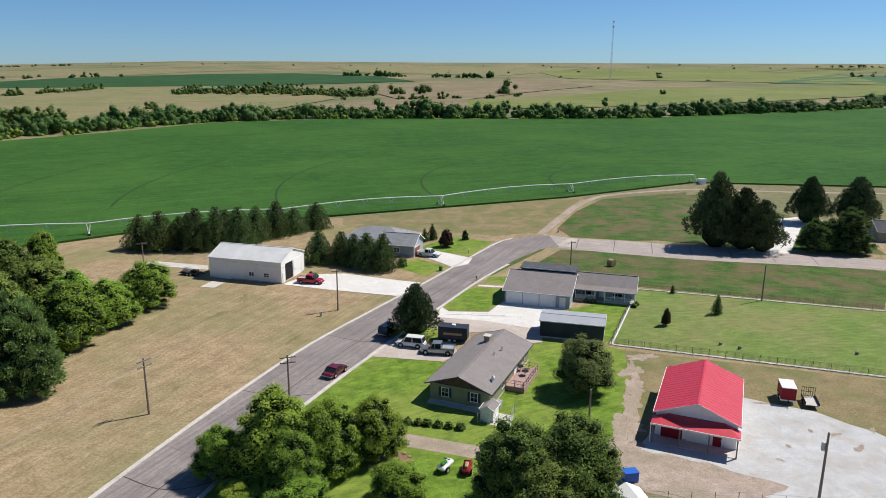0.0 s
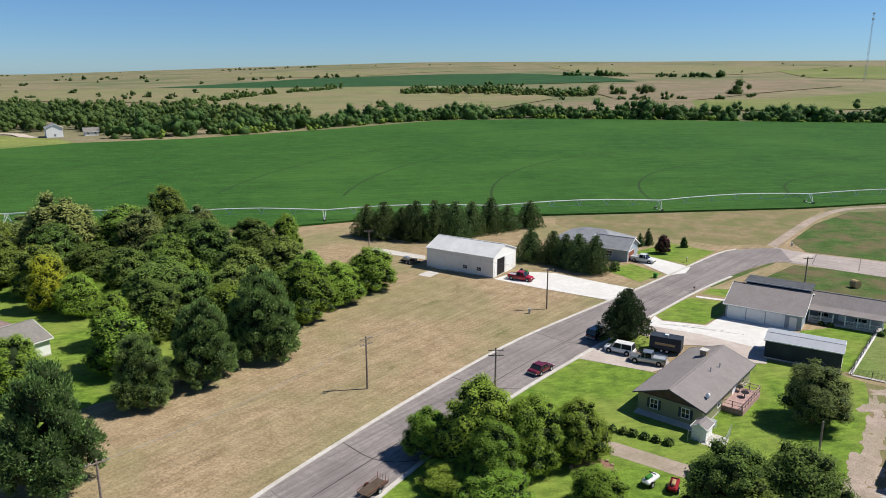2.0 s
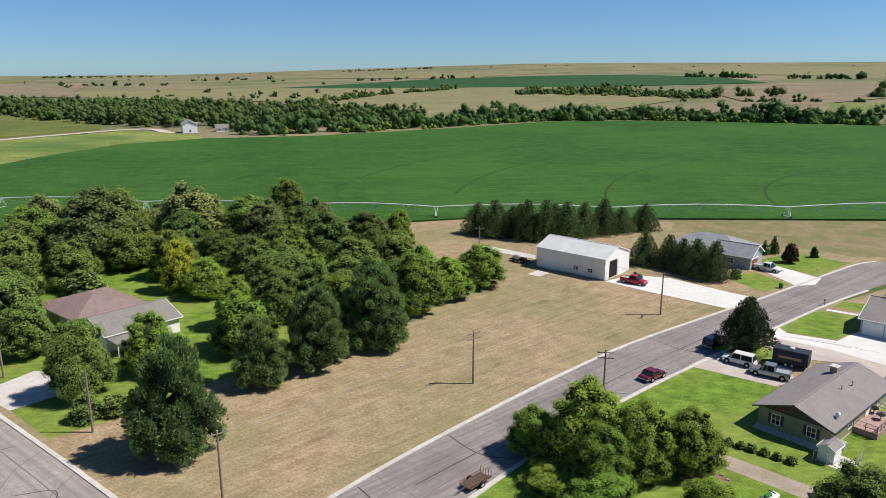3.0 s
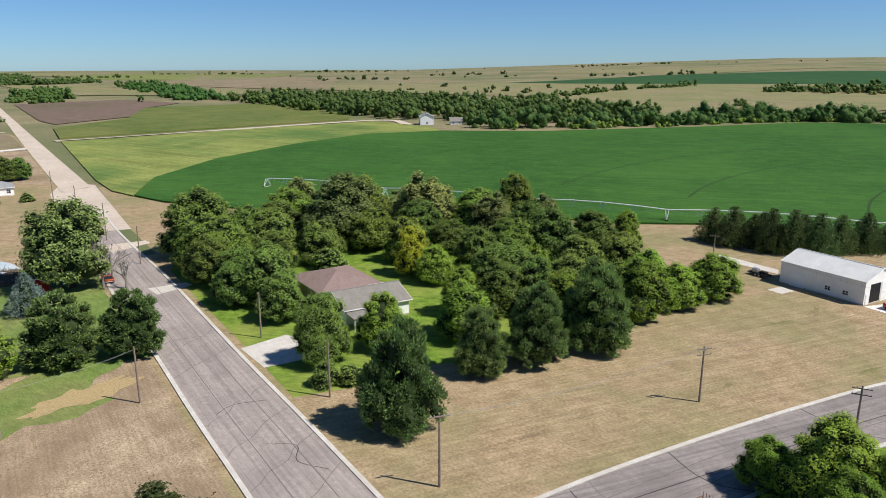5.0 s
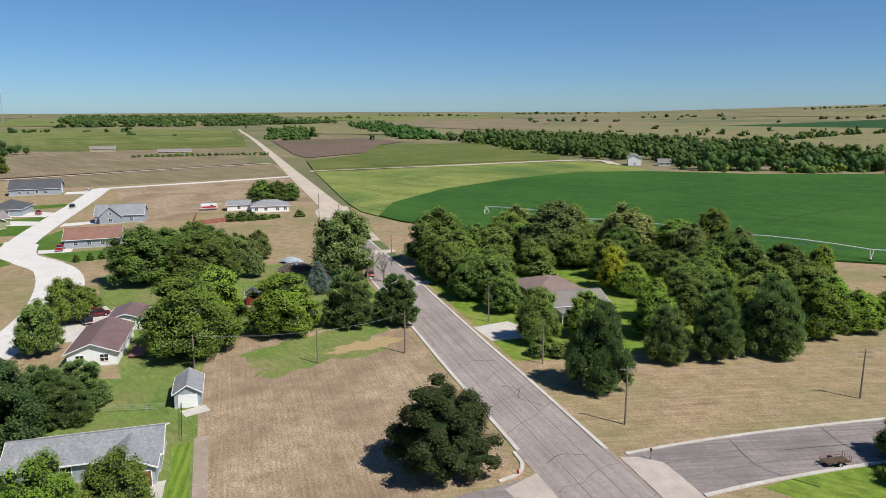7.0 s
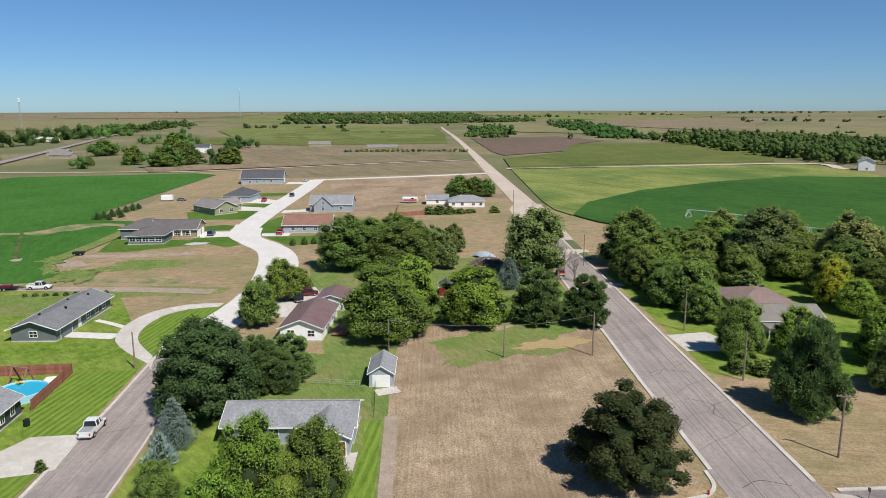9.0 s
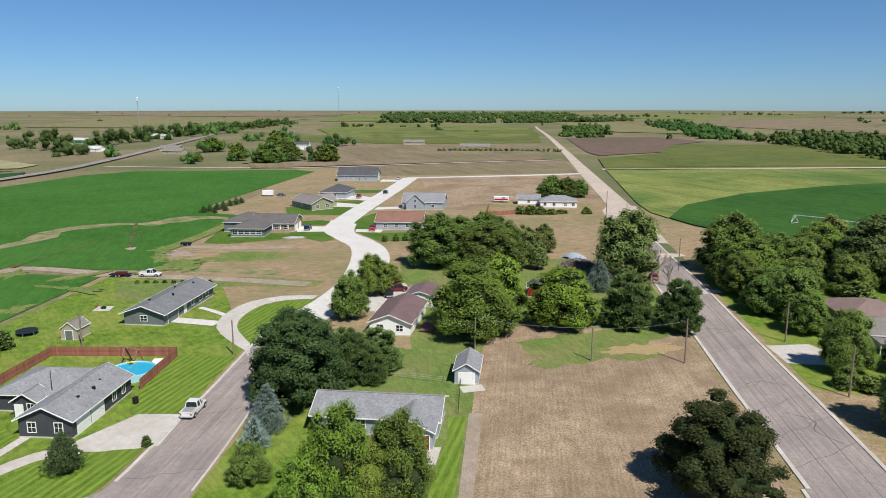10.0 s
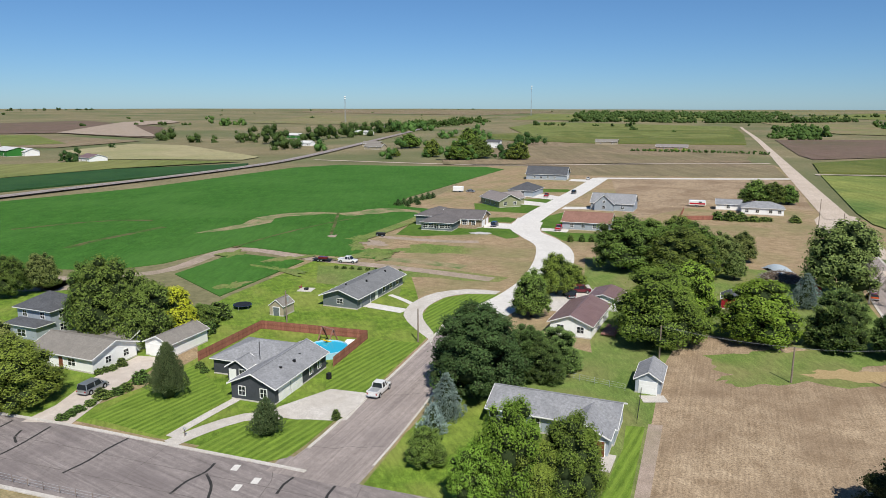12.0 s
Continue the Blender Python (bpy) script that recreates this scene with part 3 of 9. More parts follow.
# ---------------------------------------------------------------- the land
ground_sheet()
A_WEST = smooth_line([(-43.6, 41.5), (-42.0, 50), (-39.6, 60), (-37.0, 69), (-34.2, 78), (-31.2, 87), (-27.8, 96.5), (-21.7, 112), (-11, 133), (-1.6, 151), (10.5, 175.5), (16, 185.5), (22.4, 191), (29.6, 193)])
A_EAST = smooth_line([(-32.6, 37), (-31.0, 48), (-28.4, 60), (-26.0, 69), (-22.8, 80), (-17.2, 94.6), (-10.6, 109.6), (-1.5, 129.4), (8.3, 150.1), (19.5, 169.5), (25.6, 177.6), (29, 179.4), (30.4, 179.4)])
ribbon("road_main", A_WEST, A_EAST, M["asphalt"], 0.05, "worn grey-pink asphalt street with cracked lanes")
D_WEST = smooth_line([(-68, -128), (-65, -101), (-62.7, -85.5), (-59.9, -71.2), (-56.9, -55), (-54.5, -43), (-50.4, -20), (-47.2, 6), (-45.6, 20), (-45.2, 27.6)])
D_EAST = smooth_line([(-53, -125), (-49.8, -100), (-47.5, -85), (-45, -69), (-42.5, -54), (-40.5, -43), (-36, -18), (-32.6, 6), (-31, 25)])
ribbon("road_south", D_WEST, D_EAST, M["asphalt"], 0.05, "worn asphalt street with black tar seams")
B_NORTH = smooth_line([(26, 24), (-4, 30.8), (-30, 36.7), (-43, 39.8), (-70.5, 46), (-95.3, 51.3), (-125, 58), (-152, 64), (-206, 75), (-282, 95)])
B_SOUTH = smooth_line([(24, 12.4), (-8, 19.6), (-32, 25), (-48, 28.6), (-68.2, 33), (-85.7, 36.8), (-111, 42.6), (-148, 50.6), (-163, 55), (-206, 64), (-275, 84)])
ribbon("road_west", B_NORTH, B_SOUTH, M["asphaltb"], 0.045, "pinkish worn asphalt street running west")
ribbon("gravel_road", smooth_line([(-282, 96), (-466, 134.6), (-700, 184), (-1065, 261.5), (-1600, 370)], 25), smooth_line([(-276, 84), (-469, 126), (-700, 177), (-1065, 255), (-1600, 365)], 25), M["gravelroad"], 0.16, "pale straight gravel section road")
patch("road_apron", [(-200, 77), (-206, 62), (-276, 80), (-300, 92), (-286, 99)], M["gravelroad"], 0.06, "pale widened gravel road mouth", "road")
C_SOUTH = smooth_line([(-55.5, -55.4), (-62.4, -53), (-75, -50.6), (-88.9, -47.9), (-104, -45.5), (-117, -43.4)])
C_NORTH = smooth_line([(-54, -43.8), (-69.3, -41.2), (-84, -39.2), (-100, -37.2), (-118, -34.6)])
ribbon("road_side", C_SOUTH, C_NORTH, M["asphaltb"], 0.04, "pinkish asphalt side street ending at a bend")
track("street_new", [(-116, -39.4), (-128, -35.4), (-141, -29.8), (-158, -25), (-178, -22.6), (-196, -22), (-214, -24), (-236, -33), (-262, -30), (-300, -22), (-360, -8), (-425, 6)], 9.5, M["concnew"], 0.06, "new white concrete street of the housing estate")
ribbon("street_bulb", smooth_line([(-262, -36), (-238.6, -36.7), (-220, -32.5), (-209.5, -28.4), (-193.7, -25.4), (-180, -26.6), (-163, -28.6)], 3), smooth_line([(-251, -25.8), (-233, -26.4), (-221, -22.7), (-208.4, -17.4), (-192, -15.3), (-174, -17), (-156, -26)], 3), M["concnew"], 0.064, "white concrete street bend")
track("street_cross", [(-424, 4), (-428, 40), (-432, 75), (-440, 122)], 7, M["concnew"], 0.055, "pale concrete cross street")
ribbon("cross_road", smooth_line([(28.4, 194.5), (34.6, 190.1), (51.4, 186.0), (81.1, 176.4), (108.9, 168.4), (262, 136)]), smooth_line([(26.0, 180.4), (33.4, 177.4), (47.7, 171.9), (64.9, 166.8), (103.3, 159.1), (258, 126)]), M["asphaltc"], 0.048, "jointed asphalt road at the edge of the village")
patch("concrete_apron", [(30, 181.5), (34.5, 189.6), (37, 188.6), (33, 179.4)], M["concold"], 0.07, "pale concrete road apron", "road")
patch("concrete_apron", [(-43.6, 40.2), (-42.6, 42.2), (-39.8, 44.2), (-36, 43.4), (-31.4, 42.2), (-29.8, 41.6), (-29.8, 37.0), (-34.4, 37.9)], M["concold"], 0.066, "pale concrete apron across the street mouth", "road")
patch("concrete_apron", [(-45.6, 28.2), (-38, 26.6), (-31.2, 25.2), (-31.4, 21.4), (-38, 22.2), (-44.4, 22.6)], M["concold"], 0.066, "pale concrete apron across the street mouth", "road")
patch("concrete_apron", [(-55.8, -56), (-53.6, -44.6), (-58.5, -45.2), (-60, -55.2)], M["asphaltb"], 0.066, "pale concrete apron at the side street", "road")
track("dirt_track", [(27.6, 194.5), (34.9, 212.7), (44.0, 234.3), (51.0, 247.2), (58.5, 256.6), (74.8, 265.3), (97.2, 272.1), (135, 267), (200, 262), (320, 250)], 2.6, M["dirt"], 0.05, "pale pinkish dirt field track")

# kerbs
kerb(offset_line(A_WEST[:-3], 0.0), 0.6)
kerb(offset_line(A_EAST[1:-8], -0.6), 0.6)
kerb([q for q in B_NORTH if -235 < q[0] < -43.5][::-1], -0.6)
kerb(offset_line([q for q in B_SOUTH if -165 < q[0] < -49], -0.6), 0.6)
kerb(offset_line([q for q in C_SOUTH if q[0] < -59.5], -0.5), 0.5)
kerb([q for q in C_NORTH if q[0] < -56.5], 0.3)
kerb(offset_line(D_WEST[:18], 0.0), 0.6)
kerb(smooth_line([(-51.5, 29.2), (-48.2, 28.2), (-46.4, 26.2), (-46, 23)], 0.8), -0.5)
kerb([q for q in B_NORTH if q[0] > -29.5][::-1], -0.6)
kerb(offset_line(D_EAST, -0.6), 0.6)

# crops and fields
patch("soybean_field", [(-250, 99), (-232, 101), (-200, 114), (-160, 142), (-126, 168), (-104, 178), (-89, 191), (-34, 217), (44, 252), (102, 288), (200, 276), (420, 262), (700, 300), (900, 700), (660, 880), (502, 822), (293, 728), (164, 667), (50, 655), (-43, 650), (-107, 640), (-190, 592), (-235, 495), (-294, 395), (-345, 352), (-366, 300), (-350, 235), (-322, 170), (-285, 122)], M["soy"], 0.6, "dense dark green soybean field under pivot irrigation", "field", cut=70, thick=0.6)
patch("crop_field", [(-296, 103), (-266, 97.5), (-250.2, 98.6), (-285.4, 122), (-322.4, 170), (-350.4, 235), (-366.4, 300), (-347, 352), (-375, 368), (-446, 376), (-463, 200), (-466, 146)], M["soyold"], 0.5, "yellowing light green crop field", "field", cut=70, thick=0.5)
track("field_road", [(-466, 143), (-462, 200), (-452, 378), (-400, 372)], 8, M["gravelroad"], 0.5, "pale gravel road along the crop field")
patch("crop_field", [(-480, 150), (-474, 372), (-560, 440), (-735, 515), (-768, 330), (-620, 250), (-560, 172)], M["corn"], 0.9, "olive green crop field by the gravel road", "field", cut=60, thick=0.9)
patch("tilled_field", [(-600, 186), (-650, 190), (-965, 258), (-985, 396), (-840, 404), (-770, 332), (-640, 262)], M["tilled"], 0.55, "brown tilled soil field", "field", cut=60)
patch("crop_field", [(-815, 12), (-830, 190), (-1140, 262), (-1500, 335), (-1560, 42), (-1277, 20), (-945, -185)], M["corn"], 0.9, "long olive green crop field", "field", cut=60, thick=0.9)
patch("stubble_field", [(-552, -42), (-556, 120), (-700, 165), (-810, 180), (-815, 12), (-880, -60), (-760, -120), (-640, -110)], M["tan"], 0.5, "tan stubble field", "field", cut=60)
patch("stubble_field", [(-440, -20), (-446, 120), (-548, 140), (-545, -60)], M["tan"], 0.03, "dry tan strip of stubble", "field", cut=60)
patch("mown_field", [(-262, 6), (-420, 12), (-436, 118), (-300, 88), (-330, 60), (-300, 36)], M["drylot"], 0.03, "brown mown vacant field with pale swaths", "field")
patch("alfalfa_field", [(-268, -274), (-328, -241), (-460, -205), (-488, -180), (-489, -71), (-473, -57), (-365, -81), (-314, -92), (-300, -91), (-284, -87), (-276, -70), (-262, -76), (-230, -80), (-213, -84), (-203, -86.4), (-189, -81), (-187, -72), (-177.4, -73), (-178.4, -84), (-180, -95), (-185.6, -112), (-188.5, -122), (-161, -131), (-152, -140), (-148, -172)], M["soy2"], 0.2, "bright green alfalfa field beside the railway", "field", cut=60, thick=0.2)
patch("alfalfa_plot", [(-150, -121), (-178, -117), (-171, -92.5), (-131, -99)], M["soy2"], 0.2, "small bright green alfalfa plot", "field", thick=0.2)
patch("brown_lot", [(-212, -76), (-224, -44), (-205, -29), (-188, -26), (-166, -36), (-173, -84), (-191, -84)], M["dry"], 0.025, "dry brown vacant building lot", "ground")
track("dirt_track", [(-140, -150), (-152, -126), (-184, -120), (-174, -90), (-166, -60), (-158, -37)], 4.5, M["dirt"], 0.06, "brown dirt track between fields")
patch("bare_streak", [(-206, -146), (-219.5, -141), (-228, -137.4), (-235.3, -138.3), (-243, -138.6), (-250.1, -135.2), (-256, -131), (-259.7, -124.2), (-262, -117), (-260.6, -109.8), (-266, -103), (-271.8, -100.8), (-276, -96), (-277.1, -89.6), (-275, -83), (-272.5, -77.5), (-265, -76.7), (-269, -82), (-267.5, -88.4), (-262, -92), (-259.9, -97.2), (-252.6, -102.7), (-256.7, -108), (-257, -115), (-251, -121.1), (-249, -127), (-243, -130.7), (-233, -128), (-223.9, -131.8), (-214, -137)], M["dirtgreen"], 0.22, "bare brown streak winding through the alfalfa", "ground")
blob("soil_mound", -209.6, -96.2, 2.4, 1.5, 0, M["dirt"], 0.245, "small bare heap of soil in the alfalfa", seed=71, ragged=0.7)
track("weedy_strip", [(-205, -86), (-222, -81.5), (-244, -76.5), (-264, -73), (-282, -68)], 5, M["lawndry"], 0.24, "pale weedy strip along the house lawn", "ground")
blob("straw_patch", -201, -80, 6, 4, 30, M["dirt"], 0.05, "pale bare soil at the corner of the lot", seed=72, ragged=0.8)
track("bare_strip", [(-212, -80), (-209, -66), (-207.4, -54), (-208.6, -46)], 4.2, M["dirt"], 0.034, "pale bare soil along the house lawn", "ground")
track("bare_strip", [(-178, -72), (-176, -60), (-171, -46)], 5, M["dirtgreen"], 0.034, "brown bare soil along the lot", "ground")
for k, (x, y, rx, ry) in enumerate(((-188, -76, 4, 6), (-181, -73, 6, 3), (-196, -84, 7, 3), (-206, -86, 5, 3), (-178.6, -80, 2.4, 8), (-172, -99, 2.4, 7), (-160, -96, 8, 2.4), (-141, -101, 3, 4), (-177, -117, 3, 5))):
    blob("weedy_fringe", x, y, rx, ry, 10 * k, M["lawndry"], 0.21 + 0.002 * k, "ragged weedy fringe of the alfalfa", "ground", 80 + k, 1.0)
blob("green_patch", -194, -56, 7, 12, 10, M["lawndry"], 0.03, "thin yellow-green patch in the dry lot", "lawn", 73, 0.7)
for k, (line, w) in enumerate((([(-203, -214), (-210, -208), (-219, -201), (-227, -190), (-230, -175)], 4), ([(-176, -172), (-188, -171), (-202, -167), (-217, -163)], 5), ([(-260, -110), (-237, -104), (-213, -98)], 2), ([(-185, -121), (-205, -117), (-229, -109), (-252, -98)], 2))):
    track("bare_streak", line, w * 0.6, M["weeds"], 0.23 + 0.01 * k, "thin bare brown streak in the alfalfa", "ground")
patch("dark_field", [(-353, -347), (-421, -319), (-481, -248), (-449, -238), (-340, -282), (-298, -300)], M["darkcrop"], 0.9, "dark green crop beyond the railway", "field", cut=60, thick=0.9)
patch("crop_strip", [(-439, -420), (-460, -390), (-496, -369), (-499, -261), (-425, -321), (-356, -349)], M["greenfar"], 0.85, "yellow-green strip of crop beyond the railway", "field", cut=60)
patch("wheat_field", [(-586, -480), (-713, -485), (-693, -413), (-546, -267), (-515, -268), (-500, -381)], M["wheat"], 0.7, "pale stubble field", "field", cut=60)
patch("stubble_field", [(-871, -789), (-887, -714), (-770, -513), (-632, -521), (-622, -576)], M["tan"], 0.75, "tan far stubble field", "field", cut=70)
patch("quarry_ground", [(-1424, -1260), (-1645, -1208), (-1222, -746), (-837, -538), (-955, -765), (-904, -817)], M["tilled"], 1.0, "bare brown spoil ground far away", "ground", cut=70)
patch("quarry_ground", [(-955, -765), (-1496, -1003), (-1703, -1009), (-1490, -860), (-1268, -832), (-867, -548), (-886, -627)], M["dirt"], 1.6, "pale spoil tracks on the far brown ground", "ground", cut=70)
for outline, key, label in (
    ([(30, 800), (132, 815), (420, 950), (708, 1150), (925, 1515), (420, 1380), (145, 1040), (30, 985)], "greenfar", "olive green field beyond the creek"),
    ([(-190, 740), (30, 800), (30, 985), (140, 1200), (298, 1450), (292, 1757), (-34, 1718), (-144, 1274), (-68, 1014)], "tan", "tan far stubble"),
    ([(710, 1594), (957, 1560), (1320, 2180), (1244, 2317)], "bluegreen", "blue-green far irrigated crop"),
    ([(330, 1960), (499, 1767), (940, 1530), (1244, 2330), (1590, 2640), (2050, 3400), (800, 3302), (351, 2769)], "greenfar", "green far pasture"),
    ([(1100, 2700), (1320, 2440), (1914, 3172), (1543, 3254)], "tilled", "brown far streak of soil"),
    ([(-1051, 1273), (-736, 1329), (-408, 1372), (-66, 1695), (-200, 2100), (-470, 2300), (-963, 1806)], "darkcrop", "dark green far irrigated field"),
    ([(-605, 800), (-480, 655), (-300, 590), (-190, 740), (-150, 1000), (-204, 1165), (-410, 1365), (-735, 1325), (-660, 1130)], "pasture", "yellow-green pasture hill"),
):
    patch("far_field", outline, M[key], 0.9, label, "field", cut=70)
for outline, key, label in (
    ([(-400, 545), (-320, 520), (-232, 592), (-180, 640), (-215, 700), (-330, 570), (-480, 650)], "greenfar", "green strip beside the creek"),
    ([(-640, 800), (-660, 1130), (-735, 1325), (-1050, 1270), (-1320, 990), (-1030, 800)], "pasture", "dry pasture with junipers"),
    ([(-1030, 800), (-1320, 990), (-1900, 1500), (-2600, 1300), (-1700, 760)], "tan", "tan far stubble"),
    ([(-1200, 420), (-1000, 560), (-1100, 700), (-1700, 720), (-1900, 480)], "pasture", "pale far pasture"),
    ([(-1400, -116), (-1000, -60), (-992, 215), (-1604, 350), (-1832, -60)], "greenfar", "long olive green field"),
    ([(-1500, -700), (-1500, -300), (-2300, -200), (-2500, -900)], "pasture", "pale far stubble"),
    ([(-2000, -150), (-2000, 420), (-2800, 560), (-3000, -100)], "greenfar", "green far field"),
):
    patch("far_field", outline, M[key], 0.9, label, "field", cut=70)
for outline, key, label in (
    ([(-300, 2500), (200, 2300), (700, 3400), (-600, 3600)], "pasture", "tan far stubble"),
    ([(-1500, 2000), (-900, 1900), (-700, 2600), (-1600, 2700)], "pasture", "pale far pasture"),
    ([(-2300, 700), (-1900, 1100), (-2600, 1800), (-3300, 1300)], "greenfar", "green far field"),
    ([(-3200, -1300), (-2700, -300), (-3600, 0), (-4000, -1200)], "tan", "tan far stubble"),
    ([(-2900, 600), (-2800, 1000), (-3700, 1300), (-3800, 500)], "pasture", "pale far stubble"),
    ([(-640, -590), (-700, -560), (-880, -740), (-870, -790)], "greenfar", "green far plot"),
):
    patch("far_field", outline, M[key], 0.9, label, "field", cut=70)
track("far_farm_road", [(-530, -214), (-510, -120), (-505, -60), (-540, 60), (-556, 140)], 5, M["gravelroad"], 0.3, "pale farm road behind the field")

# wheel tracks of the irrigation machine
soy = bpy.data.objects["soybean_field"]
for k, d in enumerate((58, 111, 166, 219, 266, 313, 362)):
    a0, a1 = radians(200 - 0.02 * d), radians(62)
    arc = [(102 + d * math.cos(a0 + (a1 - a0) * i / 60), 287 + d * math.sin(a0 + (a1 - a0) * i / 60)) for i in range(61)]
    stroke("wheel_track", arc, 0.9, M["wheeltrack"], 0.62, soy)

# village ground
patch("dry_ground", [(-175, -60), (-62, -130), (130, 60), (130, 200), (50, 250), (-30, 212), (-116, 178), (-168, 80), (-178, 10)], M["dry"], 0.005, "dry tan grass ground of the village", "ground")
patch("stubble_strip", [(-502, -104), (-545, -112), (-640, 140), (-560, 128)], M["tan"], 0.56, "tan stubble strip before the farm", "field", cut=60)
patch("dry_ground", [(-150, 66), (-206, 78), (-280, 98), (-262, 117), (-246, 188), (-180, 164), (-116, 179), (-150, 150), (-168, 110), (-168, 76)], M["dry"], 0.009, "dry tan grass beside the soybean field", "ground")
patch("dry_ground", [(-140, -30), (-150, -95), (-200, -92), (-285, -93), (-330, -78), (-505, -70), (-540, 60), (-548, 140), (-466, 132), (-282, 96), (-206, 66), (-163, 56), (-180, 30)], M["dry"], 0.008, "dry tan grass between the estate houses", "ground")
patch("dry_lot", [(-43.2, 40.6), (-41, 58), (-36.3, 77), (-30.4, 94), (-22.6, 113.5), (-12, 133), (-2.6, 151), (14, 185), (26, 194), (42, 236), (48, 249), (-34, 214), (-89, 194), (-116, 178), (-150, 150), (-130, 128), (-64, 126), (-52, 112), (-64, 88), (-74, 62), (-80, 50), (-68, 47)], M["dry"], 0.012, "mown dry tan grass lot", "ground")
patch("lawn", [(-80, 49), (-76, 58), (-74, 70), (-62, 92), (-60, 126), (-130, 130), (-150, 110), (-168, 75), (-152, 65.6), (-125, 59.4), (-95.3, 52.7)], M["lawn"], 0.016, "shaded green lawn under the trees", "lawn")
patch("brown_lot", [(-49.5, 27), (-46.4, 8), (-51, -16), (-54, -12), (-77, -7), (-101, -2), (-122, 5), (-116, 24), (-108, 41), (-85.7, 35.6), (-68.2, 31.8)], M["drylot"], 0.014, "brown mown vacant lot with swaths", "ground")
blob("green_patch", -105, 21, 8.5, 15, 12, M["lawndry"], 0.022, "thin green patch of grass in the brown lot", "lawn", 3, 0.5)
blob("green_patch", -108, 29, 3.5, 7, 20, M["lawndry"], 0.027, "thin green patch of grass in the brown lot", "lawn", 5, 0.8)
blob("green_patch", -100, 12, 4, 7, 30, M["lawndry"], 0.028, "thin green patch of grass in the brown lot", "lawn", 8, 0.9)
blob("straw_patch", -101.6, 28, 2.6, 6.6, 10, M["straw"], 0.032, "pale straw patch on bare soil", seed=11, ragged=0.9)
patch("lawn", [(-108, 42), (-122, 5), (-101, -2), (-106, -14), (-150, -14), (-190, -12), (-180, 40), (-163, 54), (-148, 49.6), (-125, 45)], M["lawndry"], 0.016, "patchy lawn between the houses", "lawn")
patch("lawn", [(-54, -12), (-77, -7), (-101, -2), (-106, -14), (-118, -34), (-100, -37.5), (-84, -40.2), (-54.5, -44), (-50.5, -24)], M["lawndry"], 0.018, "patchy green back yard lawn", "lawn")
patch("lawn", [(-54.2, -12.4), (-76, -8), (-76, -10.6), (-69, -11.6), (-54, -16)], M["lawnstripe"], 0.026, "striped mown lawn strip", "lawn")
patch("dry_edge", [(-53.4, -10.4), (-77, -5.4), (-77, -7.4), (-54, -12)], M["dirt"], 0.024, "bare pale dirt strip", "ground")
patch("lawn", [(-59.2, -57), (-75, -51.2), (-88, -48.6), (-106, -45.8), (-117, -44.4), (-128, -50), (-150, -56), (-170, -62), (-172, -90), (-133, -97), (-118, -98), (-92, -84), (-78, -86), (-65.5, -91), (-62, -75)], M["lawn"], 0.02, "bright green lawn round the grey house", "lawn")
patch("lawn_striped", [(-79, -54), (-82, -50), (-106, -46), (-107.4, -56.4), (-92, -58.2), (-88, -58.4), (-81.6, -56.8)], M["lawnstripe"], 0.028, "lawn mown in diagonal stripes", "lawn")
patch("lawn_striped", [(-66.4, -87.6), (-62.4, -74), (-66.5, -72.4), (-76, -70.6), (-77.6, -72), (-83.6, -78), (-89.4, -82.6)], M["lawnstripe"], 0.028, "lawn mown in diagonal stripes", "lawn")
patch("lawn", [(-109.7, -44.1), (-112.9, -44.7), (-122.8, -48.9), (-131.5, -48.9), (-139.2, -46.2), (-143.1, -41.1), (-143.5, -34.9), (-150, -29.5), (-138, -36), (-126, -41.5), (-117, -44)], M["lawnstripe"], 0.03, "mown lawn inside the loop drive", "lawn")
patch("lawn", [(-66, -92), (-63.6, -103), (-68, -128), (-130, -160), (-140, -120), (-120, -98), (-104, -88), (-80, -89)], M["lawn"], 0.018, "green lawn under old trees", "lawn")
patch("lawn", [(-28.8, 57), (-27.0, 66), (-24.2, 75), (-20.4, 86), (-16.6, 94.8), (-13.4, 102), (-10.6, 108.4), (-9.8, 110), (-0.7, 104.6), (3, 104.2), (8, 112), (16, 113), (17.4, 114.6), (26, 112.6), (30, 110), (29, 103), (26.4, 92), (23.4, 82), (21.4, 70), (20, 64), (6, 58), (-14, 56), (-29.4, 50)], M["lawn"], 0.02, "bright green lawn round the tan house", "lawn")
patch("lawn", [(-0.2, 132.4), (1.2, 129.2), (8.6, 129), (10.2, 132), (12, 135.4), (13.2, 143.6), (6.4, 144.4)], M["lawn"], 0.024, "bright green lawn beside the garage", "lawn")
patch("lawn", [(8.8, 148), (10.6, 152), (16, 152.4), (15, 146)], M["lawn"], 0.024, "bright green lawn strip", "lawn")
patch("lawn", [(-6.4, 178), (2.5, 191), (13.4, 185), (6.8, 170), (-3, 175.5)], M["lawn"], 0.024, "bright green front lawn", "lawn")
patch("lawn", [(-13, 161), (-6, 167), (1, 160.4), (-3.6, 152.4)], M["lawn"], 0.024, "green lawn beside the drive", "lawn")
patch("weedy_field", [(9, 154), (14, 162), (26, 178), (33, 176.5), (74, 168), (104, 158), (86, 131), (42, 145), (30, 144)], M["weeds"], 0.014, "weedy green and brown field", "field")
patch("weedy_field", [(37, 197), (62, 186), (112, 173), (118, 200), (98, 262), (60, 250), (46, 226)], M["weeds"], 0.015, "weedy mown field with reddish streaks", "field")
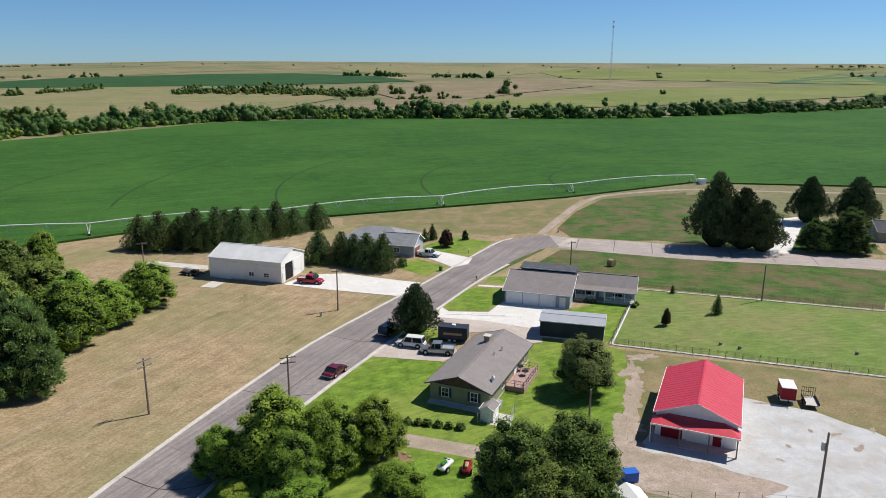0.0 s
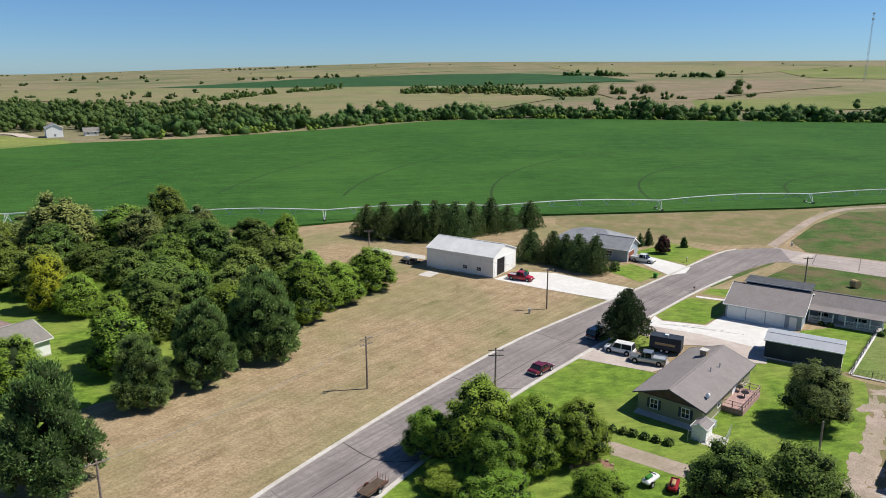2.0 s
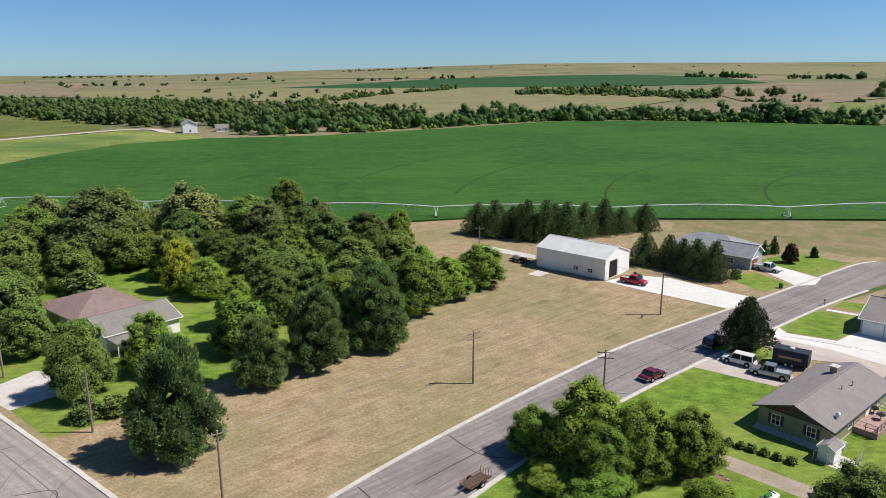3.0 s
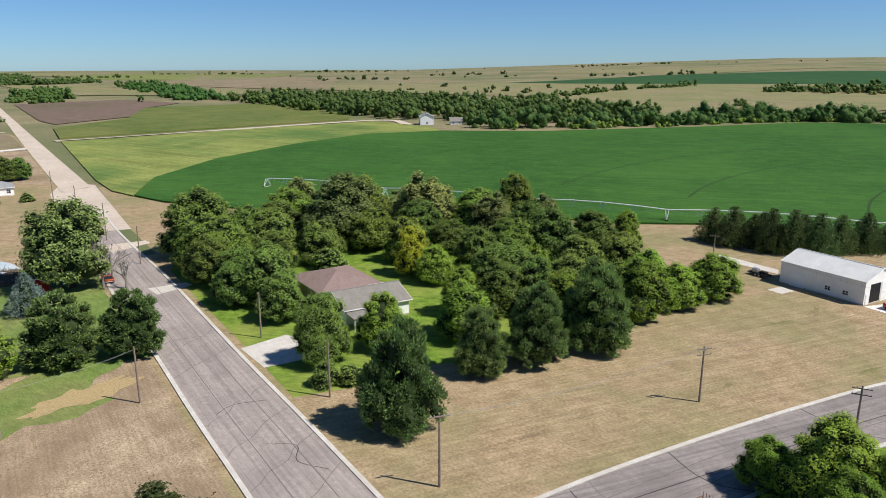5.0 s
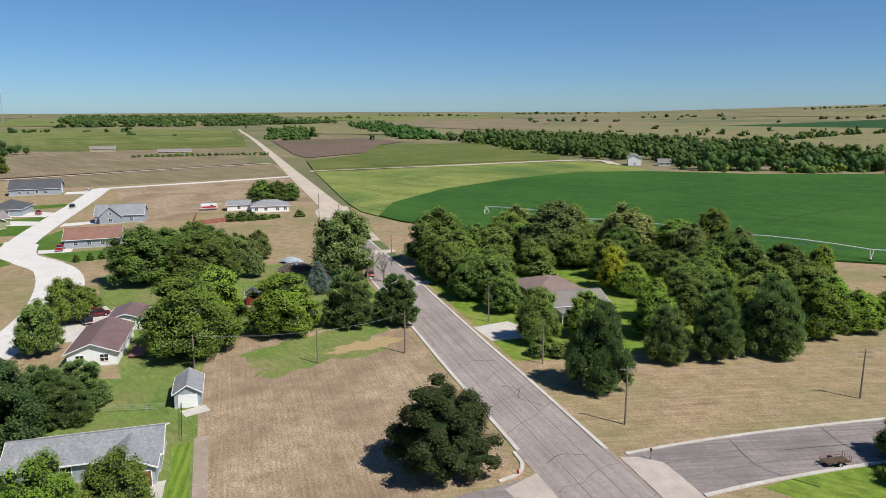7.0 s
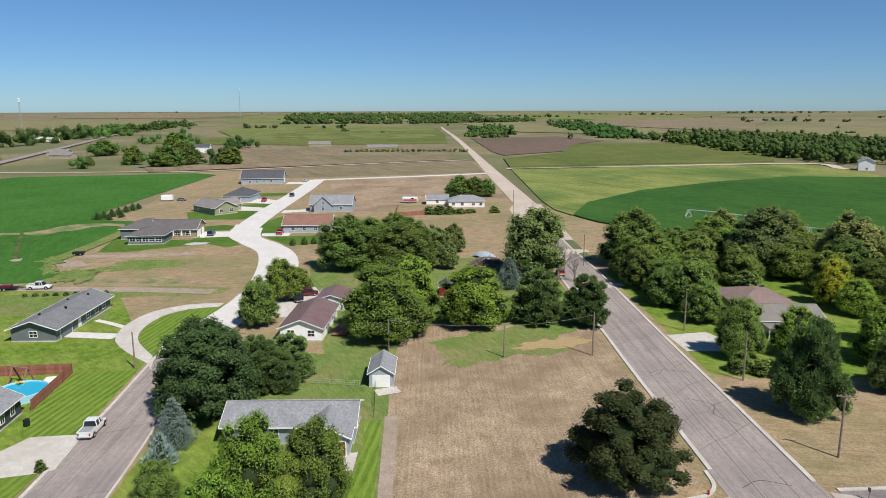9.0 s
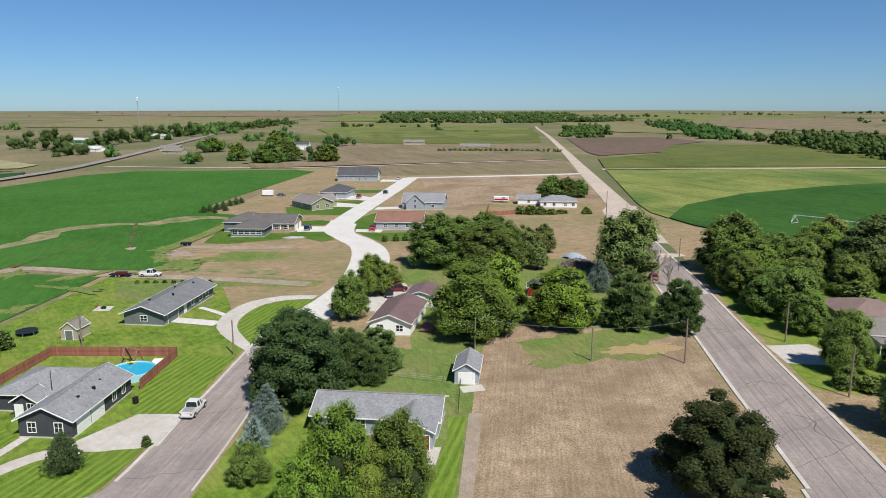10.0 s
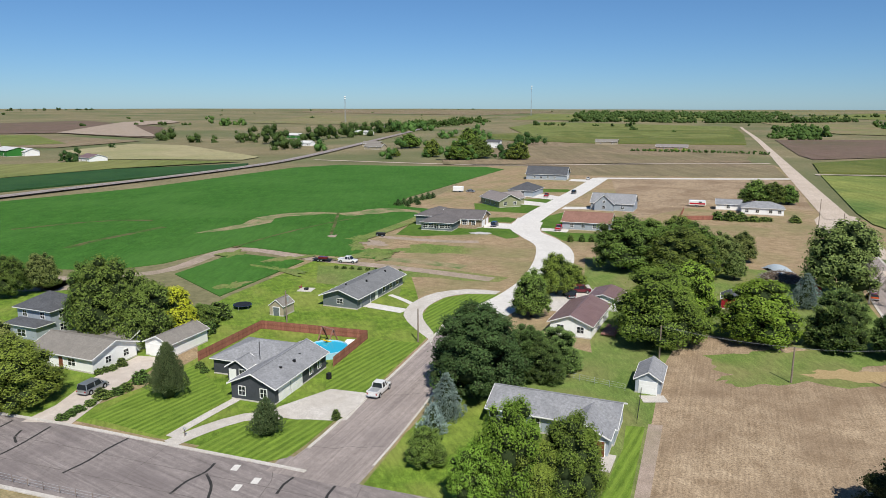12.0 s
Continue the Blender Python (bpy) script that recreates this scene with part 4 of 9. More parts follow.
patch("dry_verge", [(27.6, 196.4), (20.3, 194.4), (14.8, 191.9), (9.6, 194.1), (2, 196), (-8, 192), (-22, 198), (-30, 206), (-31, 215), (0, 229.6), (53.2, 258.1), (42.1, 234.3)], M["lawnolive"], 0.02, "olive dry grass beside the soybean field", "ground")
patch("weedy_field", [(35.3, 191.0), (33.3, 202.0), (43.5, 227.8), (57.1, 250.4), (92.2, 265.9), (66.6, 188.6), (51.6, 186.9)], M["weeds"], 0.021, "weedy green grass between track and road", "field")
patch("dry_verge", [(9.4, 150.5), (27, 178.5), (31, 178), (22, 163), (14, 152)], M["dry"], 0.022, "dry tan grass verge", "ground")
patch("green_paddock", [(29, 112.8), (41.5, 143.6), (86, 130), (120, 119), (100, 90), (67.5, 99.8)], M["lawndry"], 0.024, "light green fenced lawn with dry spots", "lawn")
patch("dry_lot", [(28, 110.5), (22, 82), (21, 64), (60, 50), (110, 70), (98, 88), (67, 98.4)], M["lawnolive"], 0.016, "dry patchy grass behind the red shed", "ground")
patch("gravel_lot", [(22.5, 71), (24.4, 79), (28, 84), (42.8, 92.5), (46.5, 90.4), (50.9, 88.3), (53.6, 84.8), (55.8, 82.9), (58, 78), (54, 66), (46, 60), (30, 62)], M["gravel"], 0.03, "white gravel yard in front of the red shed", "ground")
for k, (x, y, rx, ry, a) in enumerate(((32.4, 107, 2.0, 1.3, 20), (29.4, 101.5, 1.5, 3.6, -12), (28.2, 95, 1.2, 3.6, -12), (26.2, 89.4, 1.5, 3.6, -16), (24.2, 84, 1.7, 3.4, -16), (22.6, 79, 2.0, 3.2, -8))):
    blob("dirt_patch", x, y, rx, ry, a, M["dirt"], 0.034 + 0.003 * k, "worn pale dirt strip by the shed", seed=20 + k, ragged=0.9)
blob("dirt_drive", 27, 72.4, 11, 4.6, -22, M["dirt"], 0.06, "pinkish dirt drive before the red shed", seed=31, ragged=0.3)
for k, (x, y, r) in enumerate(((44.8, 90.7, 1.6), (50.5, 82.1, 1.2), (51.4, 78.7, 1.5), (55.8, 83.2, 1.3), (47.6, 83, 0.9), (43, 79, 0.8), (53.6, 74.8, 1.6), (40.4, 76, 0.7))):
    blob("dirt_patch", x, y, r * 0.6, r * 0.26, 20 * k, M["dirt"], 0.05 + 0.003 * k, "small brown bare spot in the gravel", seed=40 + k, ragged=0.9)
track("dirt_drive", [(-25, 84), (-15, 82.5), (-6, 80.6), (5, 77), (14, 74), (24, 70), (36, 66)], 3.0, M["dirt"], 0.036, "pinkish dirt drive", "drive")
patch("driveway", [(-34.4, 145.5), (-30.3, 153), (-22.3, 154), (-10, 149), (-4.8, 147.2), (-9, 137.8), (-24.3, 142)], M["concnew"], 0.06, "pale concrete driveway of the metal building", "driveway")
patch("slab", [(-51.4, 143.5), (-50.2, 147.6), (-47.1, 146.4), (-48.2, 142.8)], M["concrete"], 0.06, "small concrete slab", "slab")
patch("slab", [(-72, 160.5), (-70, 164), (-55, 160), (-54, 156.5)], M["concrete"], 0.05, "pale concrete strip behind the metal building", "slab")
patch("driveway", [(-5.9, 171), (-3.2, 176), (7.2, 168), (6, 162.5), (2.4, 159.6)], M["concnew"], 0.06, "pale concrete driveway", "driveway")
patch("driveway", [(-0.2, 131), (1.2, 128.6), (8.8, 128.3), (10.4, 131.6), (12.2, 134.6), (24.4, 130.6), (19, 127), (17.8, 118.9), (8, 123.4), (-1.4, 125.4)], M["concnew"], 0.06, "wide white concrete driveway before the garages", "driveway")
patch("driveway", [(-7.6, 122), (-1.6, 125.6), (8, 123.6), (17.8, 119.1), (17, 113), (14.6, 112.6), (10.8, 118.6), (4.7, 117.4), (-2.4, 120.4)], M["concold"], 0.058, "old pinkish concrete driveway", "driveway")
patch("driveway", [(-12.2, 106.7), (-8.8, 114.4), (-2.7, 111.4), (1.6, 113.5), (2.7, 107.6), (0.0, 104.6)], M["concold"], 0.057, "old concrete driveway with parked vehicles", "driveway")
patch("lawn_island", [(-9.6, 115.6), (-7.4, 120.6), (-2.4, 120), (4.8, 117), (3.6, 113.6), (-3.7, 113.4)], M["lawn"], 0.07, "small lawn under the spruce", "lawn")
patch("driveway", [(74, 174), (82, 178), (99, 215), (112, 220), (118, 214), (106, 205), (88, 174)], M["concnew"], 0.062, "white gravel driveway among pines", "driveway")
patch("driveway", [(-71.3, -50.2), (-81.2, -49), (-82, -56), (-74.2, -61.6), (-71, -62.4), (-70.2, -56)], M["concrete"], 0.06, "pale concrete driveway of the grey house", "driveway")
track("front_walk", [(-60.6, -71.6), (-66, -68.6), (-70.4, -64.6), (-71.4, -60)], 2.6, M["concrete"], 0.064, "curved concrete front drive", "path")
track("front_walk", [(-62.5, -72.6), (-69, -71), (-76, -69)], 1.5, M["concrete"], 0.068, "concrete front walk", "path")
patch("lawn_island", [(-59.8, -67.6), (-57.6, -57.4), (-59.4, -54.6), (-63, -53.5), (-70.8, -51.9), (-70.7, -55.6), (-69.9, -60.4), (-66.6, -65.6)], M["lawnstripe"], 0.07, "rounded corner lawn", "lawn")
patch("driveway", [(-63.4, -96), (-69.3, -95), (-80, -96.4), (-91, -95), (-91, -89), (-82.2, -90), (-64, -88.5)], M["concpink"], 0.058, "long pale concrete driveway", "driveway")
ribbon("loop_drive", smooth_line([(-104.8, -43.7), (-107.8, -44.3), (-113.8, -48.4), (-123.9, -53.3), (-133.9, -53.0), (-142.9, -49.1), (-147.4, -41.5), (-146.5, -33.9)]), smooth_line([(-109.7, -44.1), (-112.9, -44.7), (-122.8, -48.9), (-131.5, -48.9), (-139.2, -46.2), (-143.1, -41.1), (-143.5, -34.9)]), M["concrete"], 0.07, "curved concrete loop drive", "driveway")
track("driveway", [(-130.4, -64.3), (-128.5, -59.2), (-126.3, -53.4)], 3.4, M["concnew"], 0.066, "pale concrete drive of the long grey building", "driveway")
track("front_walk", [(-139.1, -59.7), (-135.7, -56.0), (-130.7, -51.5)], 1.4, M["concnew"], 0.068, "pale concrete walk to the long grey building", "path")
patch("driveway", [(-132, -23), (-146.5, -22), (-157, -12.5), (-140, -10), (-131, -16)], M["concrete"], 0.05, "pale drive behind the brown roofed house", "driveway")
patch("driveway", [(-100.8, 53.0), (-91.5, 51.6), (-89.0, 60.1), (-90.8, 63.2), (-100.7, 61.6)], M["concrete"], 0.06, "pale concrete driveway under trees", "driveway")
patch("driveway", [(-66.8, -12.6), (-68, -18.8), (-63.4, -19.8), (-62.2, -13.8)], M["concrete"], 0.05, "concrete drive before the double garage", "driveway")
patch("slab", [(-87.2, -7.6), (-87.8, -3.8), (-85.2, -3.4), (-84.6, -7.2)], M["concrete"], 0.05, "small concrete slab before the garden garage", "slab")
for outline in ([(-248, -48), (-246, -37), (-235, -36), (-235.6, -47)], [(-300, -37), (-296, -25), (-304, -21.5), (-315, -38)], [(-329, -39), (-319, -23), (-330, -19), (-340, -26)], [(-404, -14), (-402, 0), (-414, 2), (-416, -12)], [(-288, -18.6), (-290, -4), (-297, -2), (-296, -17)], [(-233, -26), (-231, -17), (-237, -16), (-239, -26)]):
    patch("driveway", outline, M["concnew"], 0.05, "white concrete house driveway", "driveway")
for outline in ([(-217, -76), (-213.8, -62.4), (-210, -53), (-212, -44), (-217, -35), (-219.6, -33), (-235.6, -37.5), (-236, -47.6), (-249.2, -48.6), (-249, -38), (-258.5, -36), (-262, -39.6), (-259, -50), (-275, -68), (-262, -72), (-240, -75.4)], [(-278, -55), (-273.5, -30.4), (-294, -26.6), (-303, -37), (-300, -58)], [(-238, -27), (-237, -16), (-268, -14), (-281, -17), (-262, -27)], [(-233, -26), (-230.7, -14), (-230, 4), (-214.3, 6.7), (-213.5, -4.9), (-214.9, -18.1)], [(-308, -21), (-305, -34), (-318, -37), (-321, -22)], [(-350, -14), (-348, -30), (-362, -28), (-362, -14)]):
    patch("lawn", outline, M["lawnrich"], 0.022, "dark green house lawn in the estate", "lawn")
blob("tree_ring", -224.6, -47, 2.2, 3.4, 0, M["gravel"], 0.05, "stone-edged planting bed in the lawn", seed=4)
patch("yard_pad", [(-134, -153), (-145, -147), (-137.5, -142), (-128.6, -141)], M["concnew"], 0.03, "pale gravel yard behind the old trees", "ground")
patch("lawn", [(-139.2, -57.5), (-148.8, -58.8), (-157.4, -59.3), (-157.8, -52.4), (-155.5, -43.2), (-155.7, -35.1), (-160.8, -32.9), (-167.0, -48.4), (-168.5, -68.6), (-166.8, -79.6), (-166.4, -86.9), (-147.5, -80.9), (-144.5, -68.9)], M["lawndry"], 0.024, "patchy green lawn behind the long grey house", "lawn")
patch("dry_verge", [(-53, -125), (-49.2, -100), (-46.9, -85), (-44.4, -69), (-41.9, -54), (-39.9, -43), (-20, -40), (-26, -125)], M["dry"], 0.012, "dry tan grass verge beside the street", "ground")
patch("lawn", [(-54.4, -43.2), (-69.3, -40.8), (-84, -38.8), (-80, -28), (-66, -30), (-52, -26)], M["lawn"], 0.022, "bright green lawn under spruces", "lawn")
blob("lawn_edge", -70, -41.4, 14, 1.1, -10, M["dry"], 0.03, "yellowed grass edge beside the kerb", seed=2, ragged=0.6)

track("front_walk", [(7.6, 145.4), (13.8, 144.4)], 1.1, M["concnew"], 0.05, "pale concrete walk to the garage", "path")
for k, (x, y, r) in enumerate(((-42.6, 125.3, 1.8), (-25.5, 114.1, 1.2), (-38.6, 94.1, 0.7), (-40, 136, 1.4))):
    blob("green_tuft", x, y, r * 1.7, r * 0.5, 60 + 13 * k, M["lawnolive"], 0.02 + 0.001 * k, "thin green spot in the dry grass", seed=60 + k, ragged=1.0)

patch("lawn", [(24.6, 130.4), (36, 137), (40.6, 143), (28.9, 113.4), (25.6, 112.8), (28.6, 121), (23, 124)], M["lawn"], 0.026, "green lawn strip behind the steel shed", "lawn")

patch("driveway", [(-188, 59), (-184, 74), (-180.6, 74), (-177, 61.6)], M["gravelroad"], 0.052, "pale gravel drive at the street edge", "driveway")
patch("driveway", [(-143, 56.4), (-141.4, 64), (-138.6, 64), (-137.6, 56)], M["concrete"], 0.056, "short concrete drive under trees", "driveway")

# paving seams and cross cracks
def across(left, right, f):
    n = min(len(left), len(right))
    pick = lambda line, i: line[round(i * (len(line) - 1) / (n - 1))]
    return [(pick(left, i)[0] * (1 - f) + pick(right, i)[0] * f, pick(left, i)[1] * (1 - f) + pick(right, i)[1] * f) for i in range(n)]


seam_rng = random.Random(5)
for name, left, right in (("road_main", A_WEST, A_EAST), ("road_west", B_NORTH, B_SOUTH), ("road_south", D_WEST, D_EAST), ("road_side", C_SOUTH[::-1], C_NORTH[::-1])):
    own = bpy.data.objects[name]
    for f in (0.32, 0.66) if name != "road_side" else ():
        stroke("paving_seam", across(left, right, f), 0.11, M["seam"], 0.0565, own)
    lanes = [across(left, right, 0.04 + 0.92 * k / 6) for k in range(7)]
    for i in range(2, len(lanes[0]) - 2, 2):
        if seam_rng.random() < 0.75:
            a, b = (0, 6) if seam_rng.random() < 0.5 else ((0, 3) if seam_rng.random() < 0.5 else (3, 6))
            pts = [(lanes[k][i][0] + seam_rng.uniform(-0.5, 0.5), lanes[k][i][1] + seam_rng.uniform(-0.5, 0.5)) for k in range(a, b + 1)]
            stroke("crack", smooth_line(pts, 0.9), 0.09, M["seam"], 0.057, own)
for k in range(3):
    stroke("joint", [(0.4 + 2.2 * k, 126.6), (8.6 + 3.1 * k, 127.4 - 1.0 * k)], 0.1, M["seam"], 0.066, bpy.data.objects["road_main"])

# tar seams, patches and a manhole in the streets
south = bpy.data.objects["road_south"]
for pts in ([(-51.3, -80.5), (-54.5, -79.4), (-58.2, -78.8), (-61.8, -77.7)], [(-49, -64.9), (-52, -64.4), (-54.4, -63.2), (-56.6, -63.1)], [(-50, -92.6), (-56.7, -91.2), (-62.7, -90.8)], [(-52, -100), (-57, -98.4), (-63.6, -97.5)], [(-51, -52.6), (-53, -52.6), (-54.9, -52)], [(-48.6, -60), (-51.5, -61), (-54, -62.9)], [(-49, -45), (-51, -46.6), (-53.8, -46.4)], [(-61, -94), (-59, -93.4), (-57.6, -92)]):
    stroke("tar_seam", smooth_line(pts, 0.8), 0.34, M["tar"], 0.056, south)
for x, y in ((-56, -60), (-51.6, -57.8), (-53.4, -56.2)):
    bmp = boxes((x - 0.7, x + 0.7, y - 0.45, y + 0.45, 0.03, 0.058))
    part("concrete_patch", bmp, M["concnew"], south)
west = bpy.data.objects["road_west"]
main = bpy.data.objects["road_main"]
for pts, own in (([(-46, 37), (-48, 34), (-47, 31)], west), ([(-62, 41.5), (-66, 40), (-69, 42), (-72, 39.5)], west), ([(-82, 46), (-84, 42), (-83, 39)], west), ([(-110, 52), (-112, 47), (-111, 45)], west)):
    stroke("crack", smooth_line(pts, 0.8), 0.1, M["tar"], 0.052, own)
for pts in ([(-40, 57), (-33, 54), (-26, 56)], [(-37, 72), (-30, 69), (-23, 72)], [(-29, 94), (-23, 92), (-18, 93)], [(-20, 116), (-14, 113), (-9.6, 113)], [(-9, 136), (-3, 132), (0.6, 133)], [(0, 153), (6, 149), (9, 151)], [(-34.5, 60), (-28, 78), (-20, 100), (-8, 127), (4, 150)]):
    stroke("crack", smooth_line(pts, 1.5), 0.12, M["tar"], 0.057, main)
for i, y0 in enumerate((54, 62, 70, 78, 86, 94, 102)):
    x0 = 36 + i * 9.2
    yy = 185 - i * 2.6
    stroke("joint", [(x0 + 1.5, yy + 5), (x0 - 1.5, yy - 6.5)], 0.2, M["seam"], 0.056, bpy.data.objects["cross_road"])
patch("bare_yard", [(-127, -153), (-129, -141), (-132, -136.6), (-143, -145), (-141, -164)], M["dirt"], 0.03, "bare pale dirt yard behind the house", "ground")


# ---------------------------------------------------------------- trees
def unit(v):
    return v / (np.linalg.norm(v, axis=1)[:, None] + 1e-9)


def leaf_cloud(rng, centres, radii, n, leaf, squash=1.0, axis=(0, 0, 0), lo=0.8, hi=1.1, loose=0.35, needle=0.0):
    """Leaf sprays over the outer sides of a heap of lobes round axis; needle turns them into tufts that point out and up."""
    centres, radii = np.array(centres, float), np.array(radii, float)
    pick = rng.choice(len(radii), n, p=radii**2 / (radii**2).sum())
    out = unit(centres[pick] - np.array(axis))
    d = unit(unit(rng.normal(size=(n, 3))) + out * 0.75 + (0, 0, 0.1))
    r = radii[pick] * np.where(rng.random(n) < 0.07, rng.uniform(hi, hi * 1.3, n), rng.uniform(lo, hi, n))
    p = centres[pick] + d * r[:, None] * (1, 1, squash)
    s = leaf * rng.uniform(0.6, 1.4, n)[:, None]
    if needle:
        a = unit(d * 0.55 + out * 0.35 + (0, 0, 0.5) + rng.normal(size=(n, 3)) * 0.35)
        b = unit(np.cross(a, out + rng.normal(size=(n, 3)) * 0.45)) * s * 0.5
        a = a * s * needle
        return np.stack([p + a, p - a * 0.5 - b, p - a * 0.5 + b], 1)
    nrm = unit(d * 0.8 + out * 0.45 + (0, 0, 0.3) + rng.normal(size=(n, 3)) * loose)
    a = unit(np.cross(nrm, rng.normal(size=(n, 3))))
    b = np.cross(nrm, a) * s * 0.8
    a = a * s
    return np.stack([p - a * 0.95 - nrm * s * 0.25, p + a * 0.6 - b * 0.85, p + a * 0.6 + b * 0.85], 1)


def ball(level):
    """Points and triangles of a coarse unit ball."""
    bm = bmesh.new()
    bmesh.ops.create_icosphere(bm, subdivisions=level, radius=1.0)
    v = np.array([w.co[:] for w in bm.verts])
    f = np.array([[w.index for w in g.verts] for g in bm.faces])
    bm.free()
    return v, f


BALLS = {1: ball(1), 2: ball(2)}


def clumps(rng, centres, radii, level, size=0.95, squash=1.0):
    """Ragged lumps that fill each lobe behind its sprays."""
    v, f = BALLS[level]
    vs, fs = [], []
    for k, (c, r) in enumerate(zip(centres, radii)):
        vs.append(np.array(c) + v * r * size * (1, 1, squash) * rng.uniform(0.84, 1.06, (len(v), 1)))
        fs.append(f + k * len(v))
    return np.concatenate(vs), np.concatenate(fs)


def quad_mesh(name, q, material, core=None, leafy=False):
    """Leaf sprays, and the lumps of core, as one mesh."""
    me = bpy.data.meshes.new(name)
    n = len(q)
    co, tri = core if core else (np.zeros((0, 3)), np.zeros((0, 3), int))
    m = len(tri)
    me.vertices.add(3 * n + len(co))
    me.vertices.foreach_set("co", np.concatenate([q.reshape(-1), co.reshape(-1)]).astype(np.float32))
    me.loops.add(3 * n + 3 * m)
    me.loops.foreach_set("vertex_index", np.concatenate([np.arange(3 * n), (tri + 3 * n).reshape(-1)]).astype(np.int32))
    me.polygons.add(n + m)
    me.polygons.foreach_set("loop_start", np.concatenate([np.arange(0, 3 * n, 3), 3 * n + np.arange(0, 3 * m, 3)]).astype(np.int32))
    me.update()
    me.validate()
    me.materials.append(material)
    # second slot: dark filler colour, shade painted into the crown's inside
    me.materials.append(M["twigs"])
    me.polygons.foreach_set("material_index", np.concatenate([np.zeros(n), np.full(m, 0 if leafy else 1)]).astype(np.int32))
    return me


PROFILE = {
    "round": lambda u: math.sqrt(max(0.0, 1 - (1.86 * u - 0.86) ** 2)),
    "spruce": lambda u: min(1.0, (u / 0.1) ** 0.5 + 0.5) * (1 - u) ** 0.7 * 1.12,
    "cone": lambda u: min(1.0, (u / 0.14) ** 0.5 + 0.3) * (1 - u) ** 0.78 * 1.1,
}


def crown_lobes(rng, height, radius, base, shape, n, size=(0.11, 0.21), uneven=0.24):
    """Branch-end lobes over an uneven crown, and the big dense lumps inside it."""
    c, r, core, core_r = [], [], [], []
    f = PROFILE[shape]
    seed = rng.uniform(0, 90)
    span = height - base
    while len(c) < n:
        u, a = rng.uniform(0.0, 0.98), rng.uniform(0, 6.2832)
        k = f(u)
        if rng.random() > k + 0.25:
            continue
        e = 1 + uneven * (noise.noise((math.cos(a) * 1.5, math.sin(a) * 1.5, u * 2.4 + seed)) + 0.7 * noise.noise((math.cos(a) * 3.6, math.sin(a) * 3.6, u * 5 + seed)))
        s = radius * rng.uniform(*size) * (1.0 if shape == "round" else 0.55 + 0.45 * k)
        q = max(0.0, radius * k * e * rng.uniform(0.86, 1.04) - s * 0.8)
        c.append((q * math.cos(a), q * math.sin(a), base + span * (u * (0.9 + 0.1 * e)) - s * 0.4 * u))
        r.append(s)
    for i in range(9):
        u = 0.14 + 0.72 * i / 8
        for _ in range(2):
            a, k = rng.uniform(0, 6.2832), f(u)
            q = radius * k * 0.16
            core.append((q * math.cos(a), q * math.sin(a), base + span * u))
            core_r.append(max(0.12, radius * k * (0.34 if shape == "round" else 0.5)))
    return c, r, core, core_r


def dome_lobes(rng, height, radius, base, n, size=(0.15, 0.28), uneven=0.24, boughs=7):
    """Lobes of foliage over a few great boughs that share one crown, and the dense lumps inside."""
    half = (height - base) / 2
    mid = base + half * 0.95
    subs = [(0.0, 0.0, mid + half * 0.36, radius * 0.6), (0.0, 0.0, mid - half * 0.3, radius * 0.66)]
    for m, lo, hi, reach, wide in ((boughs, -0.66, -0.3, (0.4, 0.54), (0.46, 0.58)), (boughs - 2, -0.12, 0.3, (0.3, 0.44), (0.42, 0.54))):
        turn = rng.uniform(0, 6)
        for i in range(m):
            a = turn + 6.2832 * i / m + rng.uniform(-0.35, 0.35)
            q = radius * rng.uniform(*reach)
            subs.append((q * math.cos(a), q * math.sin(a), mid + half * rng.uniform(lo, hi), radius * rng.uniform(*wide)))
    c, r, core, core_r = [], [], [], []
    tall = half / radius
    for x, y, z, big in subs:
        top = min(half * 0.62, (height - z) * 0.98) if x else height - z
        low = min(half * 0.62, z - base + 0.2)
        m = max(8, int(n * (big / radius) ** 2 / 2.2))
        for i in range(m):
            dz = 1 - 1.8 * (i + 0.5) / m
            a = 2.39996 * i + rng.uniform(-0.4, 0.4)
            w = math.sqrt(max(0.0, 1 - dz * dz))
            s = radius * rng.uniform(*size)
            k = rng.uniform(1 - uneven, 1.04)
            p = (x + w * math.cos(a) * max(0.1, big * k - s * 0.7), y + w * math.sin(a) * max(0.1, big * k - s * 0.7), z + dz * max(0.1, (top if dz > 0 else low) * k - s * 0.8))
            if any(o != (x, y, z, big) and math.dist((p[0], p[1], (p[2] - o[2]) / max(1.0, tall) + o[2]), o[:3]) < o[3] * 0.55 for o in subs):
                continue
            c.append(p)
            r.append(s)
            core.append(p)
            core_r.append(s * 0.84)
        core.append((x, y, z))
        core_r.append(big * 0.66)
    return c, r, core, core_r


